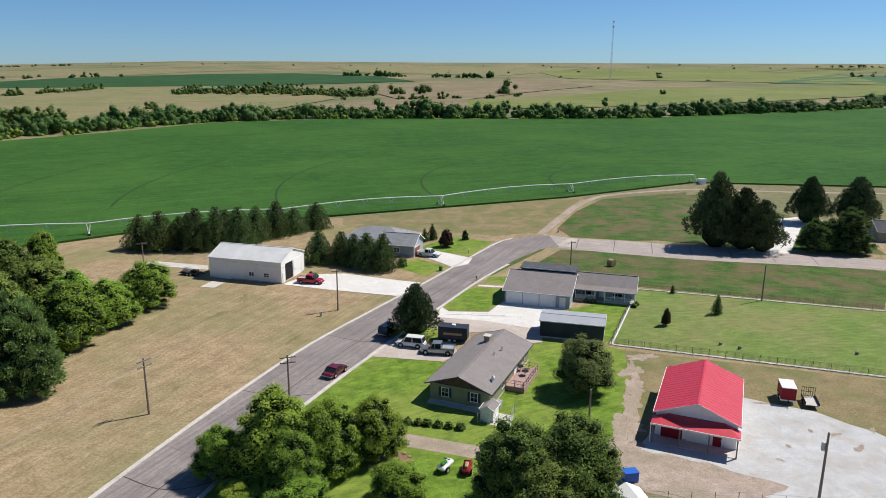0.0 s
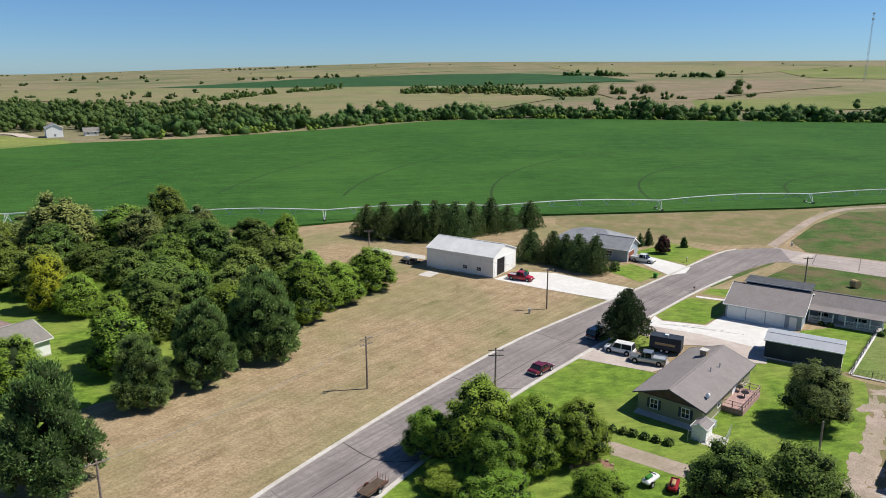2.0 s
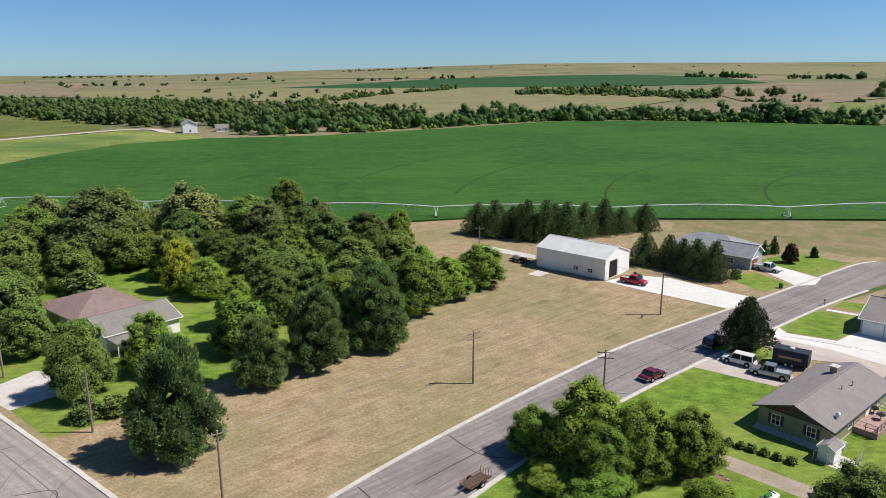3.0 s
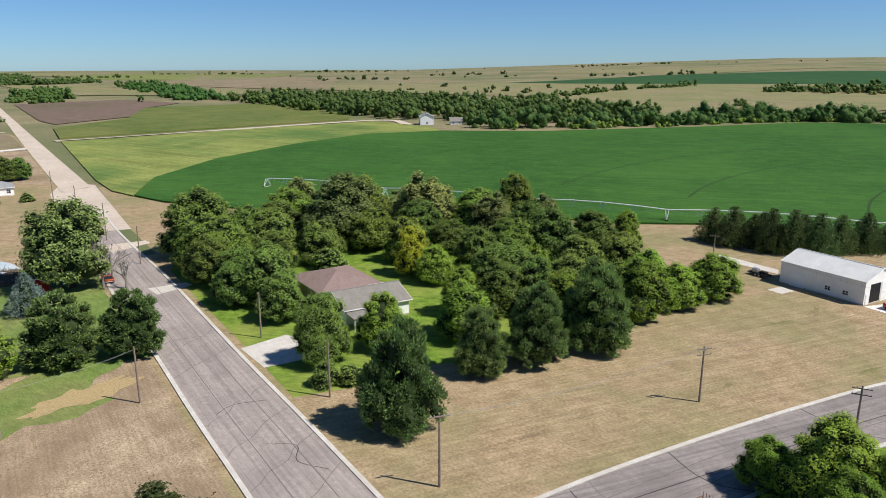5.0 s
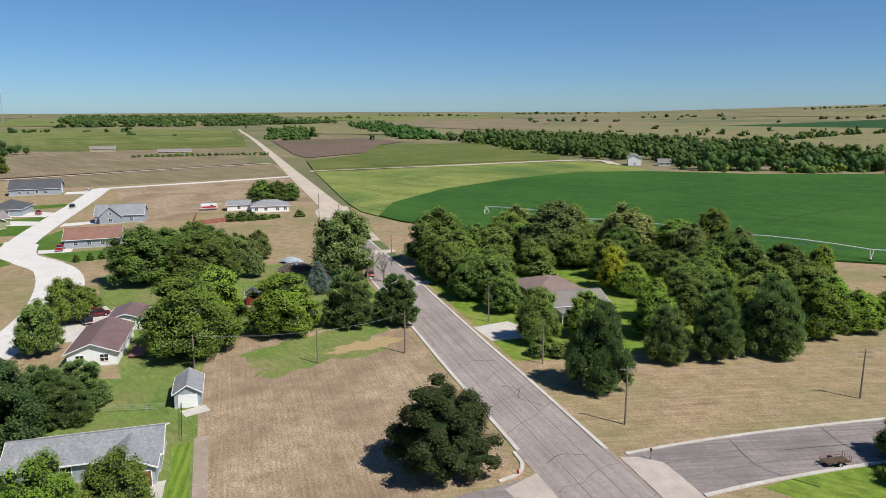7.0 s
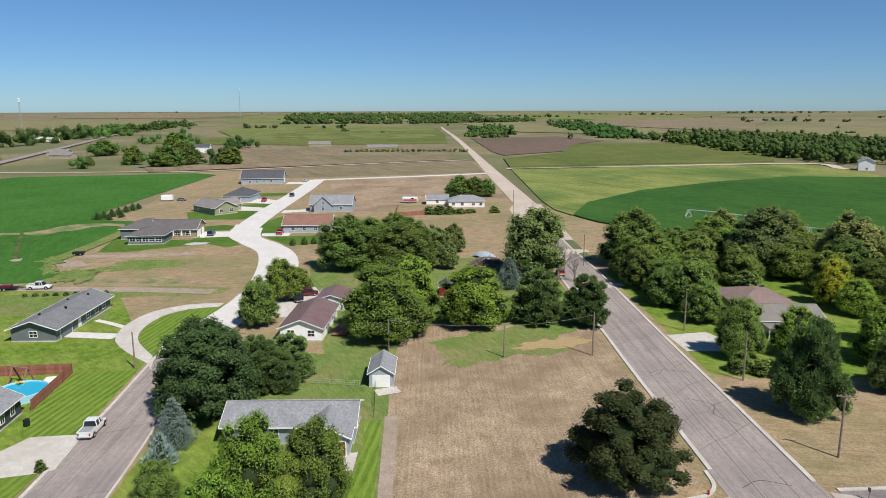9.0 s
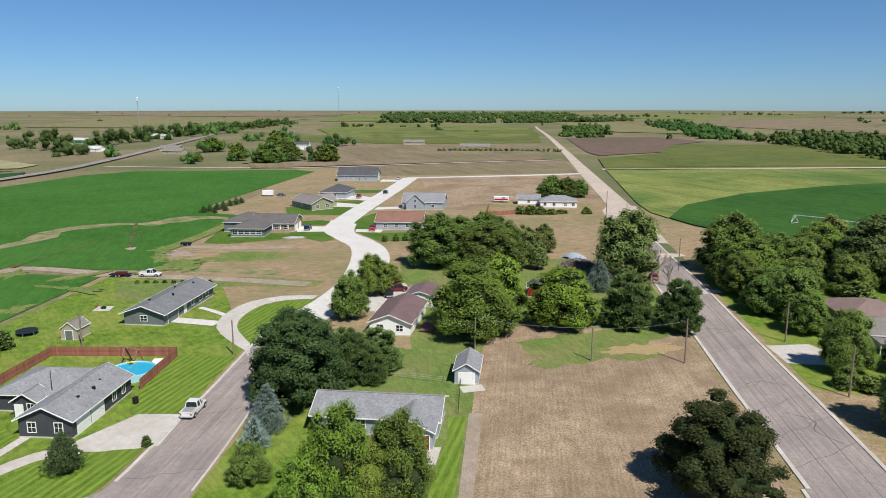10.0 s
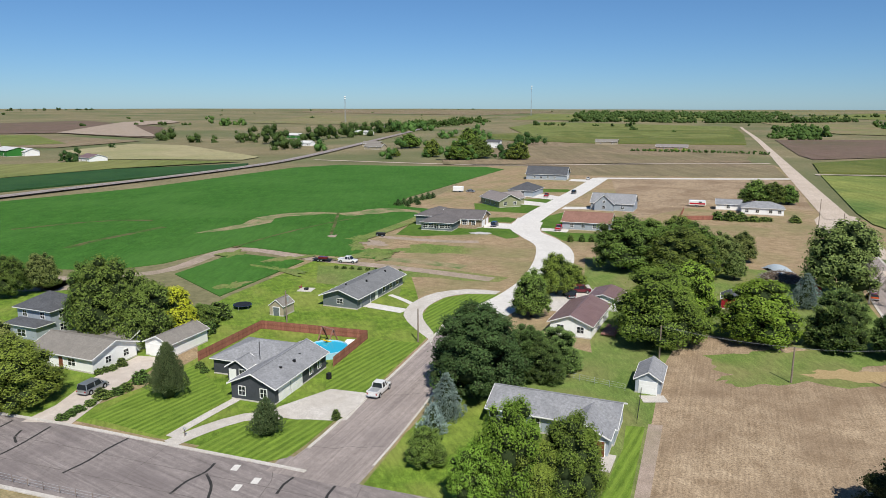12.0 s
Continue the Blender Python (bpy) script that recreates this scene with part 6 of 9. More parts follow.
def fence_run(name, label, line, h, gap, post_mat, rail_mat, board=0.0, mesh_wires=3):
    """A fence along a line: posts, and rails or boards between them."""
    e = empty(name, *line[0], 0, 0, label, "fence")
    org = Vector((*line[0], 0))
    bm = bmesh.new()
    tube(bm, (0, 0, -0.1), (0, 0, h), 0.05 if board else 0.035, 0.05 if board else 0.035, 6)
    pm = bpy.data.meshes.new("fence_post")
    bm.to_mesh(pm)
    bm.free()
    pm.materials.append(post_mat)
    bmesh_board = bmesh.new()
    box(bmesh_board, -board / 2 * 0.96, board / 2 * 0.96, -0.012, 0.012, 0.05, h)
    bd = bpy.data.meshes.new("board")
    bmesh_board.to_mesh(bd)
    bmesh_board.free()
    bd.materials.append(rail_mat)
    for a, b in zip(line, line[1:]):
        a, b = Vector((*a, 0)) - org, Vector((*b, 0)) - org
        n = max(1, round((b - a).length / gap))
        for i in range(n + 1):
            o = new("fence_post", pm)
            o.parent = e
            o.location = a.lerp(b, i / n)
        if board:
            k = max(1, round((b - a).length / board))
            ang = math.atan2(b.y - a.y, b.x - a.x)
            for i in range(k):
                o = new("board", bd)
                o.parent = e
                o.matrix_basis = Matrix.Translation(a.lerp(b, (i + 0.5) / k)) @ Matrix.Rotation(ang, 4, "Z")
        for z in ([h * 0.25, h * 0.8] if board else [h * (j + 1) / mesh_wires - 0.03 for j in range(mesh_wires)]):
            bm = bmesh.new()
            tube(bm, a + Vector((0, 0, z)), b + Vector((0, 0, z)), 0.03 if board else 0.016, 0.03 if board else 0.016, 4)
            part("rail", bm, rail_mat, e)
    return e


def centre_pivot(points, height=3.6):
    """A centre-pivot irrigation machine: wheeled towers and trussed pipe spans."""
    e = empty("irrigation_pivot", *points[0], 0, 0, "long galvanised centre-pivot irrigation machine standing in the soybeans", "irrigation machine")
    org = Vector((*points[0], 0))
    P3 = [Vector((*p, 0)) - org for p in points]
    for i, p in enumerate(P3):
        nb = P3[i + 1] if i + 1 < len(P3) else P3[i - 1]
        d = (nb - p).normalized()
        s = Vector((-d.y, d.x, 0))
        bm = bmesh.new()
        for k in (-1, 1):
            foot = p + s * 2.2 * k + Vector((0, 0, 0.5))
            for j in (-0.5, 0.5):
                tube(bm, foot, p + d * j + Vector((0, 0, height)), 0.09, 0.07, 5)
        tube(bm, p + s * 2.2 + Vector((0, 0, 0.6)), p - s * 2.2 + Vector((0, 0, 0.6)), 0.09, 0.09, 5)
        t = part("tower", bm, M["zinc"], e)
        for k in (-1, 1):
            bm = bmesh.new()
            q = p + s * 2.2 * k + Vector((0, 0, 0.62))
            tube(bm, q - s * 0.13, q + s * 0.13, 0.5, 0.5, 12)
            part("tyre", bm, M["tilled"], t, "mud-caked tyre")
    for a, b in zip(P3, P3[1:]):
        bm = bmesh.new()
        n = max(4, int((b - a).length / 8))
        d = (b - a).normalized()
        s = Vector((-d.y, d.x, 0))
        up = [a.lerp(b, i / n) + Vector((0, 0, height + 0.9 * math.sin(math.pi * i / n))) for i in range(n + 1)]
        rings = []
        for p in up:
            rings.append([bm.verts.new(p + s * 0.17 * math.cos(1.0472 * k) + Vector((0, 0, 0.17 * math.sin(1.0472 * k)))) for k in range(6)])
        for ra, rb in zip(rings, rings[1:]):
            for k in range(6):
                bm.faces.new((ra[k], ra[(k + 1) % 6], rb[(k + 1) % 6], rb[k]))
        part("pipe", bm, M["zinc"], e)
        bm = bmesh.new()
        low = [p - Vector((0, 0, 0.05 if i in (0, n) else 1.7)) for i, p in enumerate(up)]
        for i in range(n):
            tube(bm, low[i], low[i + 1], 0.035, 0.035, 4)
        part("truss_rod", bm, M["zinc"], e)
        for i in range(1, n):
            bm = bmesh.new()
            for k in (-0.45, 0.45):
                tube(bm, low[i], up[i] + d * 1.1 + s * k * 0.2 if k > 0 else up[i] - d * 1.1, 0.1, 0.1, 4)
            part("truss_brace", bm, M["zinc"], e)
    return e


# ---------------------------------------------------------------- houses and sheds, east side
e = building("metal_building", "off-white metal workshop with an open end door", -41.7, 153.6, -15.5, 17.6, 10.8, 4.6, 1.9, M["offwhite"], M["metal_white"], 0.15, openings=[("f", "g", -5.0, 0, 2.8, 2.9, M["white"]), ("f", "w", 1.6, 1.2, 1.1, 0.8), ("f", "w", 5.2, 1.2, 1.1, 0.8), ("r", "g", 2.0, 0, 3.6, 3.9, M["white"]), ("r", "d", -4.4, 0, 0.9, 2.1)], ribs=0.9, category="workshop")
# the wall is uncut; a black sheet paints the dark inside of the open door
part("doorway", boxes((8.79, 8.83, -3.6, -0.2, 0.0, 3.9)), M["blackmetal"], e, "black panel painting the shade inside the open doorway")
building("house", "single-storey house with grey hipped roof behind pines", -16, 179, -15, 17, 12, 2.9, 2.6, M["siding_blue"], M["sh_grey"], 0.5, hip=True, openings=[("f", "w", -4, 1, 1.6, 1.2), ("f", "w", 3, 1, 1.6, 1.2)])
e = building("garage_wing", "grey gabled garage wing with brick front", -10.5, 173.5, -15 + 90 - 90, 9, 8, 2.9, 2.0, M["siding_blue"], M["sh_grey"], 0.4, openings=[("r", "g", -1.2, 0, 4.2, 2.2, M["brick"]), ("f", "w", 0, 1, 1.4, 1.2)])
e = building("tan_house", "low olive-tan ranch house with a taupe shingle roof", 6.0, 98.4, 67.0, 18.8, 8.8, 2.75, 1.55, M["siding_olive"], M["sh_brown"], 0.55, openings=[("l", "w", -2.1, 0.95, 0.95, 1.25), ("l", "w", 2.2, 0.95, 0.95, 1.25), ("f", "d", 2.5, 0.2, 1.8, 2.0, M["white"]), ("f", "w", -3.5, 1.0, 1.2, 1.1), ("f", "w", 6.2, 1.0, 1.2, 1.1), ("b", "w", 0, 1, 1.6, 1.2)], edge=M["sh_dark"])
part("gable_cladding", boxes((-9.5, -9.44, -3.6, 3.6, 2.72, 2.78)), M["siding_char"], e)
bm = bmesh.new()
prism(bm, [(-4.3, 2.76), (4.3, 2.76), (0, 4.25)], 0, 0.05)
for v in bm.verts:
    v.co = (-9.4 - v.co.y, v.co.x, v.co.z)
part("gable_cladding", bm, M["cladding"], e, "dark brown gable cladding")
part("chimney", boxes((4.6, 5.6, 0.6, 1.5, 3.4, 4.9), bevel=0.03), M["stone"], e, "square brown brick chimney")
part("chimney_cap", boxes((4.5, 5.7, 0.5, 1.6, 4.9, 5.02)), M["concrete"], e)
for x, y in ((0.5, -1.6), (3.0, -2.0)):
    bm = bmesh.new()
    tube(bm, (x, y, 3.4), (x, y, 4.5), 0.09, 0.09, 8)
    part("vent_pipe", bm, M["galv"], e, "metal roof vent pipe")
for x in (-2.1, 2.2):
    for s in (-1, 1):
        o = part("shutter", boxes((x + s * 0.78 - 0.16, x + s * 0.78 + 0.16, -0.05, 0.0, 0.9, 2.25)), M["siding_char"], e, "dark shutter")
        o.matrix_basis = side_frame("l", 18.8, 8.8)
part("front_slab", boxes((-10.6, -9.4, -4.6, 4.4, -0.1, 0.12)), M["concrete"], e, "concrete slab along the wall")
bm = bmesh.new()
tube(bm, (-6.5, -3.9, 3.0), (-6.5, -3.9, 3.5), 0.04, 0.04, 6)
tube(bm, (-6.5, -3.9, 3.5), (-6.62, -3.8, 3.58), 0.42, 0.3, 10)
part("satellite_dish", bm, M["white"], e, "white satellite dish")
bm = boxes((-8.2, -7.3, -5.6, -4.8, 0, 0.95), bevel=0.04)
tagged(part("air_conditioner", bm, M["galv"], None), "grey outdoor air conditioning unit beside the house", "air conditioner").matrix_basis = e.matrix_basis.copy()

# deck
dk = empty("deck", 11.3, 97.6, 67, 0, "red-brown raised wooden deck with railings", "deck")
for i in range(26):
    part("deck_board", boxes((-3.6 + i * 0.28, -3.6 + i * 0.28 + 0.26, -2.0, 2.2, 0.72, 0.78)), M["deck_pale"], dk)
for x0, x1, y0, y1 in ((-3.65, 3.7, -2.05, -1.99), (-3.7, -3.64, -2.0, 2.2), (3.68, 3.74, -2.0, 2.2)):
    part("skirt", boxes((x0, x1, y0, y1, 0.0, 0.76)), M["deck_pale"], dk)
for x, y in [(-3.6 + 1.2 * i, -1.95) for i in range(7)] + [(-3.6, -0.6), (-3.6, 0.8), (3.6, -0.6), (3.6, 0.8)]:
    part("rail_post", boxes((x - 0.05, x + 0.05, y - 0.05, y + 0.05, 0.76, 1.75)), M["deck_pale"], dk)
for z in (1.2, 1.7):
    part("rail", boxes((-3.65, 3.65, -2.0, -1.9, z, z + 0.07)), M["deck_pale"], dk)
    part("rail", boxes((-3.65, -3.55, -2.0, 1.4, z, z + 0.07)), M["deck_pale"], dk)
    part("rail", boxes((3.55, 3.65, -2.0, 1.4, z, z + 0.07)), M["deck_pale"], dk)
for k, (x, y) in enumerate(((2.2, 0.4), (0.8, -0.8))):
    t = empty("patio_table", *(dk.matrix_basis @ Vector((x, y, 0))).xy, 67, 0.78, "small dark patio table on the deck", "table", "deck furniture")
    bm = bmesh.new()
    tube(bm, (0, 0, 0.66), (0, 0, 0.72), 0.55, 0.55, 12)
    part("tabletop", bm, M["blackmetal"], t)
    bm = bmesh.new()
    tube(bm, (0, 0, 0), (0, 0, 0.66), 0.06, 0.06, 6)
    part("leg", bm, M["blackmetal"], t)
building("garden_shed", "small white garden shed by the fence", 6.3, 86.0, 67, 2.2, 1.8, 1.7, 0.5, M["white"], M["sh_brown"], 0.15, openings=[("l", "d", 0, 0, 0.8, 1.5)], category="shed")
patch("slab", [(6.2, 84.2), (8.8, 83.4), (9.6, 86.6), (7.2, 87.6)], M["concrete"], 0.05, "small concrete patio", "slab")
fence_run("kennel_fence", "galvanised wire kennel fence by the shed", [(4.6, 84.6), (8.7, 83.2), (9.8, 87.6)], 1.5, 1.4, M["galv"], M["galv"], mesh_wires=4)

e = building("garage_house", "wide garage with three white doors under a taupe roof", 20.5, 139.0, -16.9, 12.8, 14.2, 2.75, 2.2, M["siding_blue"], M["sh_brown"], 0.45, openings=[("f", "g", -4.5, 0, 2.9, 2.3, M["white"]), ("f", "g", -1.2, 0, 2.9, 2.3, M["white"]), ("f", "g", 2.1, 0, 2.9, 2.3, M["white"]), ("f", "d", 5.0, 0, 0.95, 2.1, M["white"])])
part("raised_roof", boxes((-4.6, 6.4, 0.35, 4.6, 4.0, 5.5)), M["navy"], e, "dark raised roof section with a pale cap")
part("roof_cap", boxes((-4.9, 6.7, 0.1, 4.9, 5.5, 5.6)), M["sh_dark"], e)
part("roof_edge", boxes((-4.95, 6.75, 0.02, 0.1, 5.42, 5.62)), M["metal_grey"], e, "pale metal roof edge")
add_block(e, pose(12.5, 4.4, 0, 0, 0, 0), 11.4, 6.4, 2.75, 1.6, M["siding_blue"], M["sh_brown"], 0.45, openings=[("f", "w", -3.6, 0.8, 1.6, 1.3), ("f", "d", -0.6, 0.3, 1.0, 2.1, M["white"]), ("f", "w", 2.4, 0.8, 1.8, 1.3)])
bm = bmesh.new()
v = [bm.verts.new(p) for p in ((6.4, 0.9, 2.66), (18.7, 0.9, 2.66), (18.7, -1.4, 2.3), (6.4, -1.4, 2.3), (6.4, 0.9, 2.8), (18.7, 0.9, 2.8), (18.7, -1.4, 2.44), (6.4, -1.4, 2.44))]
for q in ((0, 1, 2, 3), (4, 7, 6, 5), (3, 2, 6, 7), (0, 3, 7, 4), (1, 5, 6, 2), (0, 4, 5, 1)):
    bm.faces.new([v[i] for i in q])
part("porch_roof", bm, M["sh_brown"], e)
part("porch_floor", boxes((6.6, 18.5, -1.2, 1.1, 0.0, 0.4)), M["concrete"], e)
for i in range(7):
    x = 6.8 + 1.92 * i
    part("porch_column", boxes((x - 0.09, x + 0.09, -1.2, -1.02, 0.3, 2.36)), M["white"], e)
for z in (0.55, 1.25):
    part("porch_rail", boxes((6.8, 10.6, -1.15, -1.08, z, z + 0.07)), M["white"], e)
    part("porch_rail", boxes((12.6, 18.3, -1.15, -1.08, z, z + 0.07)), M["white"], e)
for i in range(24):
    x = 6.9 + 0.155 * i
    part("baluster", boxes((x, x + 0.05, -1.14, -1.09, 0.58, 1.27)), M["white"], e)
    part("baluster", boxes((x + 5.8 + 0.085 * i, x + 5.85 + 0.085 * i, -1.14, -1.09, 0.58, 1.27)), M["white"], e)
e = building("steel_shed", "long dark steel shed with a grey metal roof", 22.8, 117.0, -14.5, 10.8, 5.7, 3.0, 0.35, M["navy"], M["metal_grey"], 0.2, category="shed", ribs=0.9)

building("house", "low dark-roofed house behind the pines", 128.3, 190.5, -14, 18, 10, 2.8, 2.0, M["siding_tan"], M["sh_dark"], 0.5, openings=[("f", "w", -5, 1, 1.4, 1.2), ("f", "w", 0, 1, 1.4, 1.2), ("l", "w", 0, 1, 1.2, 1.2)])

# red shed with porch
e = building("red_roof_shed", "white shed with a bright red standing-seam metal roof and porch", 34.3, 86.4, 66.8, 14.2, 9.6, 3.4, 1.9, M["white"], M["metal_red"], 0.35, openings=[("l", "g", -2.8, 0, 2.6, 2.3, M["reddoor"]), ("l", "g", 0.4, 0, 2.6, 2.3, M["white"]), ("l", "d", 2.6, 0, 1.0, 2.1, M["reddoor"]), ("l", "d", 4.0, 0, 0.9, 2.1, M["white"])], ribs=0.75, category="shed")
bm = bmesh.new()
v = [bm.verts.new(p) for p in ((-7.1, -3.3, 3.36), (-7.1, 3.3, 3.36), (-9.3, 5.2, 2.72), (-9.3, -5.2, 2.72), (-7.1, -5.2, 2.72), (-7.1, 5.2, 2.72), (-9.3, 5.2, 2.6), (-9.3, -5.2, 2.6), (-7.1, -5.2, 2.6), (-7.1, 5.2, 2.6))]
for q in ((0, 1, 2, 3), (0, 3, 4), (1, 5, 2), (3, 2, 6, 7), (4, 3, 7, 8), (2, 5, 9, 6), (7, 6, 9, 8)):
    bm.faces.new([v[i] for i in q])
bmesh.ops.recalc_face_normals(bm, faces=bm.faces)
part("porch_roof", bm, M["metal_red"], e)
part("porch_beam", boxes((-9.36, -9.28, -5.25, 5.25, 2.52, 2.72)), M["white"], e)
for y in (-4.9, -1.7, 1.7, 4.9):
    part("porch_post", boxes((-9.2, -9.04, y - 0.08, y + 0.08, 0, 2.6)), M["wood_pole"], e)
part("porch_floor", boxes((-9.2, -7.15, -5.0, 5.0, -0.1, 0.1)), M["concrete"], e)
part("downpipe", boxes((-9.36, -9.26, 5.1, 5.2, 0.1, 2.6)), M["white"], e)
tr = empty("cargo_trailer", 48.6, 92.0, 75, 0.03, "dark red enclosed cargo trailer with a white roof", "trailer")
part("body", boxes((-1.5, 1.5, -0.95, 0.95, 0.5, 2.3), bevel=0.06), M["reddoor"], tr)
part("trailer_roof", boxes((-1.55, 1.55, -1.0, 1.0, 2.3, 2.42), bevel=0.04), M["white"], tr, "white roof")
part("skirt", boxes((-1.55, 1.55, -0.98, 0.98, 0.42, 0.6)), M["white"], tr)
part("drawbar", boxes((-2.8, -1.5, -0.06, 0.06, 0.45, 0.57)), M["blackmetal"], tr)
add_wheels(tr, [(0.0, 1.0), (0.0, -1.0)])
ut = empty("flat_trailer", 51.2, 90.5, 75, 0.03, "black steel flat trailer with a tall mesh ramp", "trailer")
part("bed", boxes((-1.6, 1.4, -0.9, 0.9, 0.5, 0.6)), M["concrete"], ut)
for y in (-0.9, 0.84):
    part("side_rail", boxes((-1.6, 1.4, y, y + 0.06, 0.6, 0.95)), M["blackmetal"], ut)
for i in range(7):
    part("ramp_bar", boxes((1.4, 1.45, -0.9 + 0.29 * i, -0.85 + 0.29 * i, 0.55, 1.95)), M["blackmetal"], ut)
for z in (0.6, 1.25, 1.9):
    part("ramp_rail", boxes((1.4, 1.46, -0.9, 0.9, z, z + 0.06)), M["blackmetal"], ut)
add_wheels(ut, [(-0.1, 1.0), (-0.1, -1.0)])

# paddock fence on its low white kerb
for line in ([(28.6, 112.4), (41.2, 143.4)], [(41.2, 143.6), (86, 130.0), (130, 116.5)], [(28.8, 112.2), (67.5, 99.6), (104, 87.4)]):
    fence_run("wire_fence", "low black wire fence round the green paddock", line, 1.2, 2.6, M["blackmetal"], M["blackmetal"], mesh_wires=7)
    track("fence_kerb", line, 0.55, M["concnew"], 0.09, "low white concrete strip under the fence", "kerb")
for x, y in ((47.0, 112.3), (49.6, 110.6), (68, 108.5)):
    s = empty("garden_stone", x, y, 20, 0.0, "small dark garden stone in the paddock", "stone", "paddock stones")
    part("stone", boxes((-0.3, 0.3, -0.2, 0.2, 0, 0.55), bevel=0.12), M["asphalt"], s)
bale = empty("hay_bale", 39.8, 161.5, 30, 0.0, "round straw hay bale in the weedy field", "hay bale")
bm = bmesh.new()
tube(bm, (0, -0.8, 0.85), (0, 0.8, 0.85), 0.85, 0.85, 20)
bmesh.ops.bevel(bm, geom=[ed for ed in bm.edges if abs(ed.verts[0].co.y - ed.verts[1].co.y) < 0.01], offset=0.08, segments=2, affect="EDGES")
part("bale", bm, M["straw"], bale)

# vehicles
car("sedan", M["maroon"], -16.3, 99.8, 64, "maroon car parked at the kerb")
car("suv", M["carblack"], -9.4, 117.1, 64, "black suv parked at the kerb")
car("suv", M["carwhite"], -5.3, 111.1, 166, "white suv parked on the driveway")
car("pickup", M["carsilver"], -0.8, 108.1, 172, "silver pickup parked on the driveway")
tb = empty("box_trailer", 1.9, 113.8, -12, 0.05, "dark blue enclosed trailer parked on the driveway", "trailer")
part("body", boxes((-2.5, 2.5, -1.1, 1.1, 0.55, 2.6), bevel=0.06), M["navy"], tb)
part("trailer_roof", boxes((-2.52, 2.52, -1.12, 1.12, 2.6, 2.68)), M["navy"], tb)
part("roof_vent", boxes((-0.3, 0.3, -0.3, 0.3, 2.68, 2.9)), M["white"], tb)
part("stripe", boxes((-1.6, 1.6, -1.13, -1.1, 1.3, 1.7)), M["straw"], tb, "pale emblem stripe")
add_wheels(tb, [(-0.5, 1.05), (-0.5, -1.05), (0.4, 1.05), (0.4, -1.05)])
car("pickup", M["red"], -28.6, 146.6, -12, "red pickup parked before the workshop")
car("pickup", M["carwhite"], -3.6, 169.6, -20, "white pickup parked on the drive")
tractor = empty("lawn_tractor", -28.8, 150.6, -20, 0.06, "green lawn tractor beside the workshop door", "tractor")
part("body", boxes((-0.9, 0.9, -0.5, 0.5, 0.45, 1.0), bevel=0.1), M["green"], tractor)
part("seat", boxes((-0.7, -0.2, -0.3, 0.3, 1.0, 1.35), bevel=0.05), M["blackmetal"], tractor)
part("hood", boxes((0.1, 1.1, -0.35, 0.35, 0.9, 1.2), bevel=0.08), M["green"], tractor)
add_wheels(tractor, [(-0.6, 0.6), (-0.6, -0.6), (0.8, 0.5), (0.8, -0.5)])
for k, (x, y, a) in enumerate(((0.4, 73.4, 60), (2.9, 73.0, 80), (5.2, 76.4, 100))):
    jt = empty(("jet_ski", "garden_cart", "motorbike")[k], x, y, a, 0.02, ("white jet ski on a small trailer", "rusty garden cart on the grass", "dark motorbike parked on the grass")[k], ("jet ski", "cart", "motorbike")[k])
    part("hull", boxes((-1.2, 1.3, -0.5, 0.5, 0.4, 0.9), bevel=0.16), (M["carwhite"], M["reddoor"], M["blackmetal"])[k], jt)
    part("seat", boxes((-0.9, 0.2, -0.2, 0.2, 0.9, 1.25), bevel=0.08), (M["green"], M["straw"], M["rubber"])[k], jt)
    part("handlebar", boxes((0.3, 0.4, -0.4, 0.4, 1.2, 1.28)), M["blackmetal"], jt)
    add_wheels(jt, [(-0.5, 0.55), (-0.5, -0.55)])
gt = empty("utility_trailer", -28.6, 63.0, 72, 0.06, "rusty brown open trailer standing at the kerb", "trailer")
part("bed", boxes((-1.7, 1.7, -0.8, 0.8, 0.45, 0.52)), M["bark"], gt)
for y in (-0.8, 0.76):
    part("side_rail", boxes((-1.7, 1.7, y, y + 0.04, 0.78, 0.83)), M["door_brown"], gt)
    for i in range(5):
        part("stake", boxes((-1.7 + 0.83 * i, -1.66 + 0.83 * i, y, y + 0.04, 0.5, 0.8)), M["door_brown"], gt)
for i in range(5):
    part("ramp_bar", boxes((1.7, 1.74, -0.8 + 0.39 * i, -0.76 + 0.39 * i, 0.5, 1.3)), M["door_brown"], gt)
part("drawbar", boxes((-3.0, -1.7, -0.05, 0.05, 0.42, 0.5)), M["bark"], gt)
add_wheels(gt, [(0.0, 0.95), (0.0, -0.95)])

bin_ = empty("skip_bin", 21.3, 71.4, 10, 0, "bright blue rubbish skip beside the dirt drive", "bin")
part("body", boxes((-0.8, 0.8, -0.6, 0.6, 0.1, 1.2), bevel=0.04), M["binblue"], bin_)
part("lid", boxes((-0.82, 0.82, -0.62, 0.62, 1.2, 1.28)), M["binblue"], bin_)
cp = empty("canopy", 19.8, 65.0, 12, 0, "white garden canopy tent on thin posts", "canopy")
bm = bmesh.new()
prism(bm, [(-1.6, 2.0), (1.6, 2.0), (1.6, 2.08), (0, 2.9), (-1.6, 2.08)], -1.6, 1.6)
part("roof", bm, M["white"], cp)
for x in (-1.5, 1.5):
    for y in (-1.5, 1.5):
        bm = bmesh.new()
        tube(bm, (x, y, 0), (x, y, 2.02), 0.03, 0.03, 6)
        part("post", bm, M["galv"], cp)
